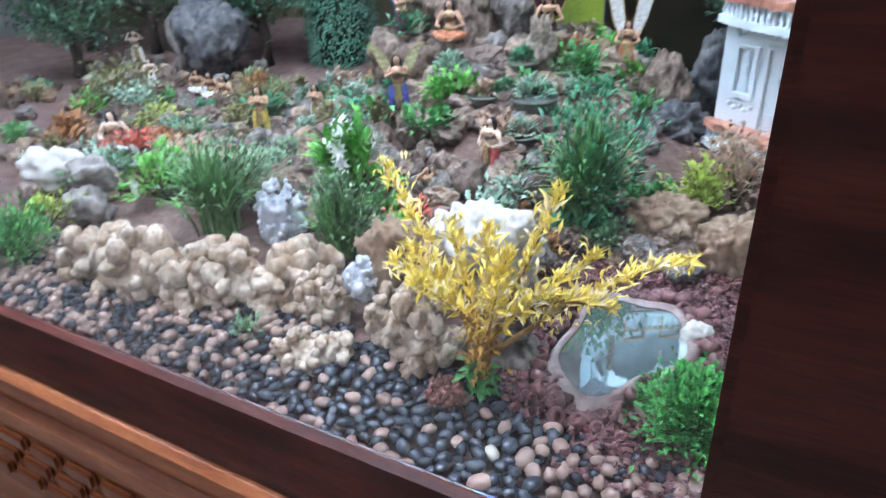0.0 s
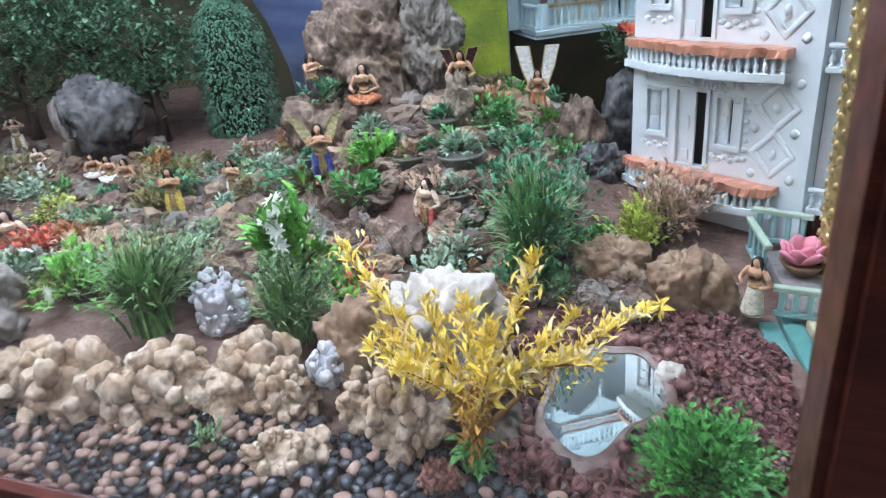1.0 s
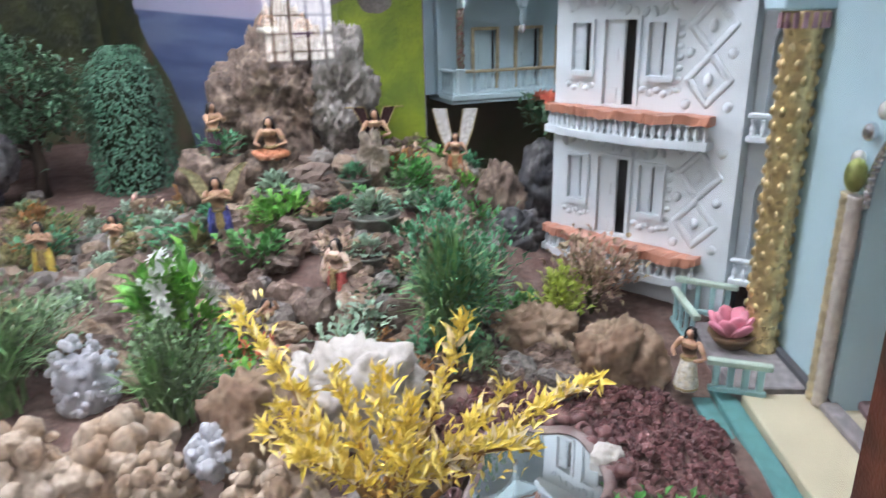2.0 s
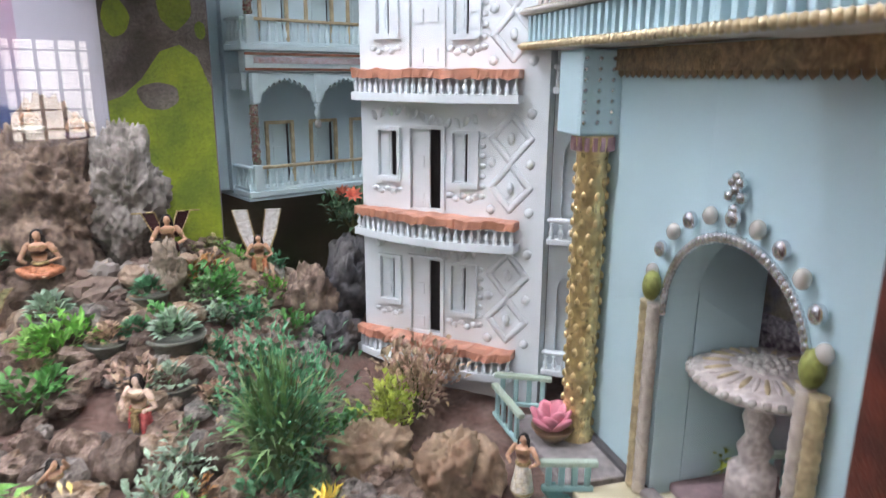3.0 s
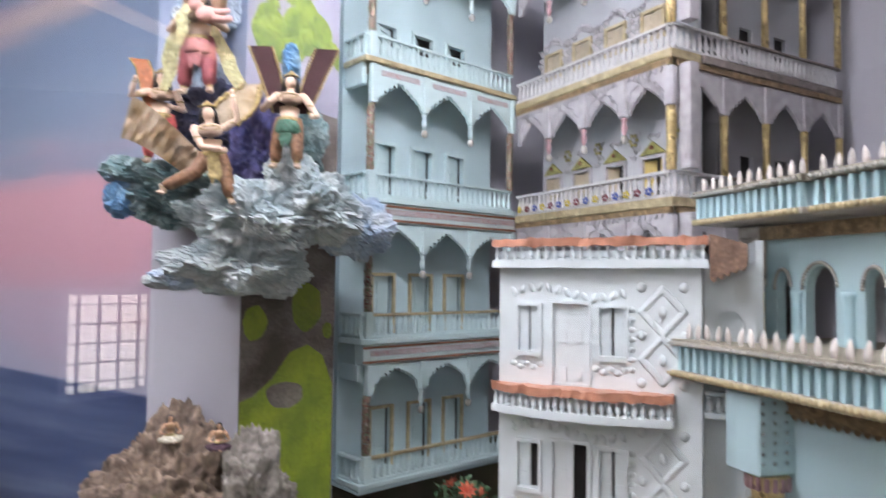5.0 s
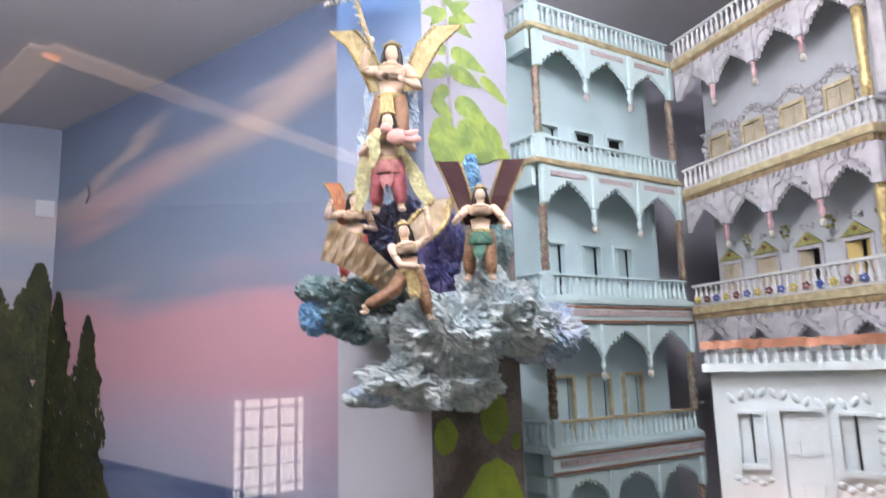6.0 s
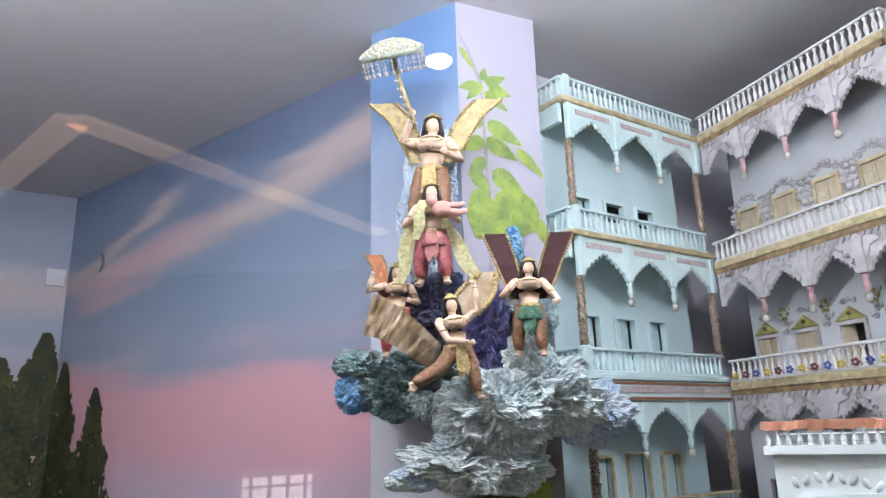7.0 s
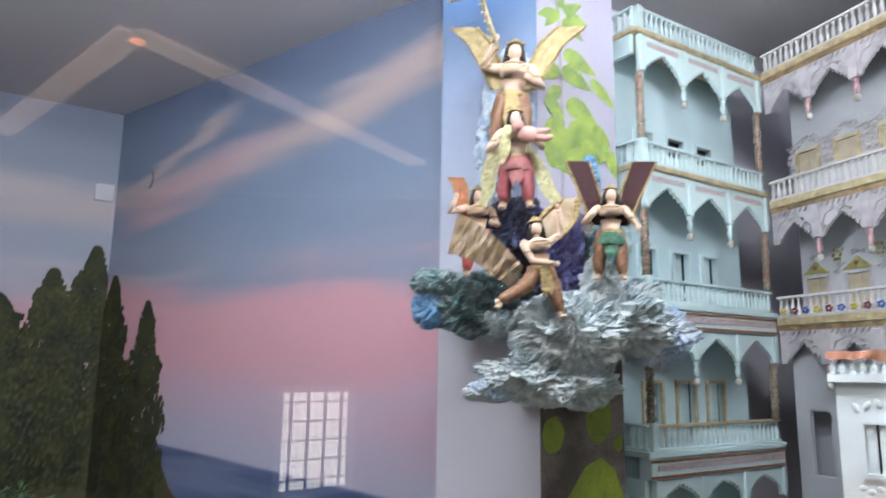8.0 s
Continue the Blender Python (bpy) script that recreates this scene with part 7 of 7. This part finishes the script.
doll(-0.700, 1.420, 1.782, 0.185, 12, "brown", "figurine in brown trousers with a raised arm", skin=FAIR, crown=True, arms=((0.22, -0.05, 1.08), (0.08, -0.16, 0.52)), bands=[([(0.10, 0.06, 0.80), (0.22, 0.07, 0.95), (0.30, 0.08, 1.08), (0.42, 0.09, 1.22)], 0.28, 4)], band_mat=CHAMPAGNE, stride=0.30, lean=-7)
doll(-0.822, 1.505, 1.868, 0.180, 12, "red", "figurine with orange ribbons standing on the cloud", skin=FAIR, crown=True, arms=((0.10, -0.16, 0.58), (-0.24, -0.06, 0.86)), bands=wings(4, 0.12, 1.12, 0.13)[:1], band_mat=CL["orange"])
doll(-0.582, 1.430, 1.855, 0.178, -8, "brown", "figurine with maroon velvet wings and green sash", skin=FAIR, crown=True, arms=((0.24, -0.10, 0.54), (-0.18, -0.12, 0.66)), bands=wings(4, 0.22, 1.30, 0.18), band_mat=CL["maroon"], panel=CL["green"], wrap=True, lean=2)
# crinkled gold scarf across the front
bm = bmesh.new()
rows = []
for i in range(25):
    f = i / 24
    c = Vector((-0.872 + 0.125 * f, 1.455 - 0.03 * math.sin(f * 3.1), 1.945 - 0.085 * f ** 1.3))
    rows.append([bm.verts.new(c + Vector((0.018 * (j / 4 - 0.5), 0.010 * noise.noise((i * 0.7, j * 1.3, 3)) + 0.004, (j / 4 - 0.5) * (0.078 - 0.030 * f) + 0.004 * noise.noise((i, j, 8))))) for j in range(5)])
for a, b in zip(rows, rows[1:]):
    for j in range(4):
        bm.faces.new((a[j], a[j + 1], b[j + 1], b[j]))
bmesh.ops.solidify(bm, geom=bm.faces[:], thickness=0.0015)
tagged(part("gold_scarf", bm, CHAMPAGNE), "crinkled gold foil scarf draped between figurines", "scarf")
# parasol with a bead fringe
ps = thing("parasol", pose(-0.828, 1.515, 2.515), "beaded parasol on a gilded pole", "parasol")
pole = bmesh.new()
for q in range(44):
    f = q / 43
    ball(pole, (0.046 * f * f * 0.6 + 0.018 * f + 0.0055 * math.cos(q * 1.3), -0.008 * f + 0.0055 * math.sin(q * 1.3), -0.17 * f), 0.0032, 1, 1)
part("pole", tube(pole, [(0.046, -0.008, -0.17), (0.020, 0, -0.08), (0.0, 0, 0.0)], 0.0052, 8), [DG, PEARL], ps, "beaded gold pole")
BEADS = mat("green_white_beads", (0.46, 0.52, 0.44), 0.3, 0.3, var=0.3, scale=90, bump=0.3)
bm = lathe(bmesh.new(), [(0.066, -0.010), (0.070, 0.0), (0.055, 0.014), (0.02, 0.024), (0.004, 0.026)], 20)
for q in range(230):
    a, f = q * 2.399, math.sqrt((q + 0.5) / 230)
    ball(bm, (0.068 * f * math.cos(a), 0.068 * f * math.sin(a), 0.027 - 0.026 * f * f), 0.0046 + 0.001 * (q % 3), 1, (0, 1, 2, 0, 1)[q % 5])
canopy = part("canopy", bm, [BEADS, PEARL, GOLDTRIM], ps, "beaded canopy", m=pose(0, 0, 0, 30, -12, 0))
drop = bmesh.new()
tube(drop, [(0, 0, 0), (0, 0, -0.028)], 0.0011, 4)
ball(drop, (0, 0, -0.019), 0.003, 1)
ball(drop, (0, 0, -0.031), (0.0042, 0.0042, 0.006), 1)
ball(drop, (0, 0, -0.010), 0.003, 1)
drop = mesh_of(drop, PEARL)
for q in range(26):
    a = q * 2 * math.pi / 26
    piece("bead_drop", drop, canopy, pose(0.066 * math.cos(a), 0.066 * math.sin(a), -0.008))

# ---- leaves painted on the pillar's white face, and the lower green ground ----
mC, _ = along(*CB, *CC)
LEAFP = mat("painted_leaf_green", (0.28, 0.37, 0.07), 0.6, var=0.6, scale=22, second=(0.14, 0.22, 0.06), bump=0.08)
DARKP = mat("painted_dark_brown", (0.085, 0.068, 0.060), 0.65, var=0.5, scale=9, second=(0.27, 0.235, 0.22), bump=0.1)
LILAC = mat("painted_stalk_lilac", (0.30, 0.27, 0.35), 0.6, var=0.2)


def painted(pts, y, material, label):
    part("painted_shape", slab_poly(bmesh.new(), [(min(max(a, 0.0005), 0.2115), b) for a, b in pts], y * 0.16, y * 0.16 + 0.0003), material, col, label, m=mC)


def blade_shape(x, z, l, w, ang):
    out = []
    for i in range(25):
        f = i / 24
        notch = 1 - 0.22 * (i % 3) / 2 * (1 if 2 < i < 22 else 0)
        out.append((f * l, w * math.sin(math.pi * f ** 0.62) * 0.5 * notch))
    out += [(f, -h) for f, h in reversed(out[1:-1])]
    c, s = math.cos(radians(ang)), math.sin(radians(ang))
    return [(x + a * c - b * s, z + a * s + b * c) for a, b in out]


def blob(x, z, rx, rz, seed):
    return [(x + rx * math.cos(a) * (1 + 0.22 * noise.noise((math.cos(a) * 1.4, math.sin(a) * 1.4, seed))), z + rz * math.sin(a) * (1 + 0.22 * noise.noise((math.cos(a) * 1.4, math.sin(a) * 1.4, seed + 4)))) for a in [i * 2 * math.pi / 40 for i in range(40)]]


painted([(0.058, 1.98), (0.068, 1.98), (0.070, 2.25), (0.062, 2.52), (0.030, 2.60), (0.003, 2.64), (0.026, 2.59), (0.056, 2.51), (0.060, 2.25)], -0.0045, LILAC, "lilac painted stalk")
for j, (x, z, l, w, a) in enumerate(((0.0532, 2.509, 0.055, 0.034, -165), (0.0591, 2.516, 0.062, 0.031, -128), (0.0635, 2.523, 0.037, 0.025, 79), (0.0709, 2.516, 0.063, 0.031, 28), (0.0783, 2.509, 0.062, 0.036, -13), (0.0679, 2.495, 0.073, 0.034, -35), (0.0709, 2.418, 0.103, 0.048, -27), (0.0591, 2.411, 0.046, 0.036, 166), (0.065, 2.376, 0.093, 0.048, -28), (0.0561, 2.376, 0.06, 0.042, -141), (0.1448, 2.362, 0.097, 0.031, -43), (0.0591, 2.327, 0.066, 0.036, -132), (0.0768, 2.2962, 0.089, 0.056, -26), (0.0266, 2.292, 0.066, 0.039, -48), (0.1861, 2.194, 0.081, 0.036, -66), (0.0059, 2.6, 0.071, 0.017, -57))):
    painted(blade_shape(max(x, 0.004), z, l, w, a), -0.006 - 0.0008 * j, LEAFP, "green painted leaf")
painted(blob(0.130, 2.205, 0.066, 0.052, 1), -0.0195, LEAFP, "large green painted leaf")
painted(blob(0.045, 2.195, 0.036, 0.055, 2), -0.0205, LEAFP, "large green painted leaf")
painted(blob(0.085, 2.165, 0.050, 0.040, 3), -0.0212, LEAFP, "large green painted leaf")
W2 = math.hypot(CC[0] - CB[0], CC[1] - CB[1])
painted([(0.001, 0.9), (W2 - 0.001, 0.9), (W2 - 0.001, 2.02), (0.10, 2.04), (0.05, 1.98), (0.001, 1.62)], -0.0035, DARKP, "dark brown painted ground")
BRIGHTP = mat("painted_yellow_green", (0.33, 0.42, 0.03), 0.6, var=0.35, scale=12, second=(0.19, 0.27, 0.03), bump=0.1)
painted([(0.002, 0.9), (W2 - 0.002, 0.9), (W2 - 0.004, 1.42), (0.185, 1.485), (0.15, 1.51), (0.11, 1.495), (0.07, 1.44), (0.03, 1.405), (0.002, 1.395)], -0.0065, BRIGHTP, "yellow green painted hill")
painted(blob(0.100, 1.405, 0.040, 0.030, 7), -0.0085, DARKP, "dark brown painted patch")
painted(blob(0.145, 1.595, 0.036, 0.052, 8), -0.0065, BRIGHTP, "yellow green painted patch")
painted(blob(0.03, 1.56, 0.025, 0.038, 9), -0.0065, BRIGHTP, "yellow green painted patch")
painted(blob(0.195, 1.54, 0.012, 0.018, 10), -0.0065, BRIGHTP, "yellow green painted patch")

# ---- painted cypresses and shore on the mural ----
mN, LN = along(-2.245, 2.909, -0.85, 1.873)
mW, LW = along(-3.4, 2.19, -2.245, 2.909)
CYP = mat("painted_cypress", (0.010, 0.020, 0.008), 0.7, var=0.5, scale=11, second=(0.055, 0.060, 0.016), bump=0.2, island=0.55)
rc = random.Random(31)


def cypress(m, x, z0, z1, w, label):
    bm = bmesh.new()
    w *= 1.3
    n = int((z1 - z0) * w * 9000)
    for i in range(n):
        f = rc.random() ** 1.15
        half = w * 0.5 * min(1.0, (1 - f) * 1.75) ** 0.75 * (0.88 + 0.12 * math.sin(f * 26 + x * 9))
        p = Vector((x + (rc.uniform(-1, 1) + rc.gauss(0, 0.10)) * half, -0.003 - 0.004 * rc.random(), z0 + (z1 - z0) * f))
        leaf(bm, p, Vector((rc.uniform(-0.6, 0.8), -0.05, 1)), 0.046 * (1 - 0.4 * f), 0.021, 0.05, up=Vector((0, 1, 0)))
    ob = tagged(part("painted_cypress", bm, CYP, m=m), label, "mural", kind="structure")


for mc, cx, top, cw in ((mN, 0.325, 1.90, 0.235), (mN, 0.07, 2.01, 0.30), (mW, LW - 0.05, 2.13, 0.26), (mW, LW - 0.19, 2.03, 0.24), (mW, LW - 0.36, 1.92, 0.34), (mW, LW - 0.62, 1.88, 0.44)):
    cypress(mc, cx, 1.2, top, cw, "dark olive cypress painted on the mural")
BANK = mat("painted_bank", (0.09, 0.06, 0.03), 0.7, var=0.5, scale=12, second=(0.05, 0.08, 0.025), bump=0.2)
tagged(part("painted_bank", slab_poly(bmesh.new(), [(-0.0, 0.7), (0.95, 0.7), (0.86, 1.0), (0.72, 1.16), (0.55, 1.28), (0.45, 1.40), (0.25, 1.46), (0.0, 1.5)], -0.0022, -0.0004), BANK, m=mN), "brown and green wooded bank painted on the mural", "mural", kind="structure")
tagged(part("painted_bank", slab_poly(bmesh.new(), [(0, 0.7), (LW, 0.7), (LW, 1.5), (LW - 0.4, 1.55), (0, 1.6)], -0.0022, -0.0004), BANK, m=mW), "brown and green wooded bank painted on the mural", "mural", kind="structure")
part("hook", tube(bmesh.new(), [(0.27 + 0.022 * math.sin(a), -0.012, 2.395 + 0.034 * math.cos(a)) for a in [i * math.pi / 8 for i in range(9)]], 0.003, 6), SHADEANDTRIM, tagged(new("wall_hook"), "thin dark curved wire hook on the mural wall", "hook"), m=mN)
sw = thing("switch_box", mW @ pose(LW - 0.045, -0.001, 2.375), "small square pale switch box on the wall", "switch")
part("plate", soft(box(bmesh.new(), -0.035, 0.035, -0.012, 0, -0.035, 0.035), 0.003), PLASTER, sw)

# ---- forecourt of the palace ----
STEP = mat("teal_step_paint", (0.12, 0.32, 0.31), 0.6, var=0.2, scale=30, bump=0.2)
CREAM = mat("cream_court_floor", (0.66, 0.60, 0.42), 0.6, var=0.12, scale=12, bump=0.15)
GRANITE = mat("grey_edge_stone", (0.36, 0.33, 0.33), 0.6, var=0.4, scale=80, bump=0.2)
mF, _ = along(0.105, 1.080, 0.195, 0.490)
court = thing("palace_forecourt", mF, "cream palace forecourt with grey kerb and teal steps", "forecourt", kind="structure")
part("floor_slab", soft(box(bmesh.new(), 0.10, 0.62, -0.0, 0.42, 0.835, 0.862), 0.002), CREAM, court)
part("terrace", soft(box(bmesh.new(), -0.12, 0.095, -0.01, 0.30, 0.835, 0.868), 0.002), GRANITE, court, "grey stone terrace under the columns")
part("kerb", soft(box(bmesh.new(), 0.10, 0.62, 0.086, 0.110, 0.8625, 0.874), 0.002), GRANITE, court)
for i in range(3):
    part("step", soft(box(bmesh.new(), 0.06 + 0.02 * i, 0.62, -0.032 - 0.03 * i, -0.003 - 0.03 * i, 0.82, 0.853 - 0.009 * i), 0.002), STEP, court, "teal painted step")
FENCE = mat("aqua_fence_paint", (0.36, 0.60, 0.60), 0.5, var=0.15, scale=30)


def small_fence(x0, y0, x1, y1, z, h, n, label):
    m, w = along(x0, y0, x1, y1, z)
    f = thing("small_fence", m, label, "fence", "aqua fences")
    part("top_rail", soft(box(bmesh.new(), -0.004, w + 0.004, -0.006, 0.006, h - 0.009, h), 0.0015), mat("mint_rail", (0.50, 0.64, 0.52), 0.5, var=0.2) if "mint_rail" not in bpy.data.materials else bpy.data.materials["mint_rail"], f)
    part("bottom_rail", soft(box(bmesh.new(), 0, w, -0.004, 0.004, 0.0, 0.008), 0.0015), FENCE, f)
    for i in range(n):
        x = (i + 0.5) * w / n
        part("slat", soft(box(bmesh.new(), x - 0.0045, x + 0.0045, -0.003, 0.003, 0.0085, h - 0.0095), 0.001), FENCE, f)


small_fence(0.075, 0.985, 0.150, 0.975, 0.862, 0.050, 4, "low aqua painted fence beside the steps")
small_fence(0.055, 1.235, 0.075, 1.120, 0.853, 0.062, 4, "low aqua painted fence below the tower")
small_fence(0.060, 1.245, 0.150, 1.215, 0.869, 0.062, 4, "low aqua painted fence by the gold column")
small_fence(0.38, 0.93, 0.47, 0.92, 0.862, 0.075, 4, "aqua painted fence behind the arch")
lot = thing("lotus_bowl", pose(0.128, 1.115, 0.868), "pink lotus flower in a small brown bowl", "ornament")
part("bowl", lathe(bmesh.new(), [(0.016, 0), (0.028, 0.012), (0.036, 0.024), (0.030, 0.022)], 16), mat("brown_bowl", (0.20, 0.12, 0.06), 0.5, var=0.3), lot)
for q in range(13):
    a, lean = q * 2.399, 0.25 + 0.05 * q
    b = bmesh.new()
    ball(b, (0, 0.0, 0.022), (0.016, 0.006, 0.024), 2)
    part("petal", b, PINK, lot, m=pose(0.008 * math.cos(a), 0.008 * math.sin(a), 0.018, 0, 0, math.degrees(a) + 90) @ pose(0, 0, 0, math.degrees(lean)))
# pearl-studded shell table on its pedestal
tb = thing("shell_table", pose(0.345, 0.900, 0.863), "round shell and pearl table on a bead pedestal", "ornament")
SHELLP = mat("pink_white_shell", (0.76, 0.68, 0.65), 0.35, 0.05, var=0.35, scale=70, bump=0.5, coat=0.3)
part("base", soft(box(bmesh.new(), -0.085, 0.085, -0.085, 0.085, 0.0, 0.014), 0.003), mat("mauve_base", (0.34, 0.24, 0.25), 0.7, var=0.3, scale=40, bump=0.4), tb, "mauve gravel base with green edge")
part("edge", box(bmesh.new(), -0.092, 0.092, -0.092, -0.0865, 0.0, 0.010), mat("green_edge", (0.06, 0.25, 0.12), 0.6, var=0.3), tb)
part("pedestal", lathe(bmesh.new(), [(0.034, 0.0145), (0.032, 0.07), (0.024, 0.075), (0.018, 0.085), (0.024, 0.10), (0.014, 0.12), (0.021, 0.145), (0.013, 0.165), (0.02, 0.185), (0.04, 0.195)], 16), SHELLP, tb)
part("top", lathe(bmesh.new(), [(0.05, 0.192), (0.090, 0.196), (0.097, 0.204), (0.090, 0.212), (0.04, 0.220), (0.005, 0.224)], 28), SHELLP, tb)
for q in range(36):
    a = q * math.pi / 18
    part("pearl", ball(bmesh.new(), (0, 0, 0), 0.0062, 1), PEARL, tb, m=pose(0.094 * math.cos(a), 0.094 * math.sin(a), 0.206))
for q in range(30):
    a = q * math.pi / 15
    part("shell_rib", ball(bmesh.new(), (0, 0, 0), (0.022, 0.0042, 0.004), 1), SHELLP if q % 2 else GOLDTRIM, tb, m=pose(0.060 * math.cos(a), 0.060 * math.sin(a), 0.2165, 0, 6, math.degrees(a)))
bm = bmesh.new()
for q in range(24):
    a, f = q * 2.399, math.sqrt(q / 24)
    ball(bm, (0.030 * f * math.cos(a), 0.030 * f * math.sin(a), 0.228 - 0.006 * f), 0.007, 1)
part("bead_cluster", bm, PEARL, tb, "cluster of pearls")
# patterned inner wall of the gate and a green plant behind it
ic = thing("gate_screen", along(0.395, 1.06, 0.50, 0.72, 0.862)[0], "patterned lilac and white screen behind the arch", "screen")
for i, (z0, z1, mm) in enumerate(((0.0, 0.17, GREYWALL), (0.171, 0.225, mat("dark_scroll_band", (0.10, 0.08, 0.12), 0.6, var=0.6, scale=120, second=(0.55, 0.52, 0.55), mix=0.55)), (0.226, 0.25, mat("zigzag_band", (0.62, 0.60, 0.64), 0.6, var=0.4, scale=140, second=(0.22, 0.20, 0.26))), (0.251, 0.31, mat("olive_band", (0.34, 0.32, 0.24), 0.6, var=0.4, scale=60, second=(0.24, 0.25, 0.29))), (0.311, 0.50, mat("lilac_swirl", (0.56, 0.54, 0.62), 0.6, var=0.4, scale=70, second=(0.24, 0.23, 0.31))))):
    part("band", box(bmesh.new(), 0, 0.36, 0.004 * (i % 2), 0.03, z0, z1), mm, ic)
bush(0.365, 1.00, 0.075, 0.035, 120, 0.02, 0.011, G_LIME, "small green and pink plant inside the gate", 50, z=0.862)
# red blossom plant under the balconies
bush(-0.195, 1.700, 0.10, 0.05, 120, 0.022, 0.012, G_DARK, "dark leaved plant with a red blossom", 51, z=1.09, flowers=R_LEAF, fl_n=3, fl_s=0.028)
rock(-0.20, 1.70, 1.0, (0.06, 0.05, 0.10), 71, "boulder", DARKROCK, "dark rock below the balconies", "rock", 4)
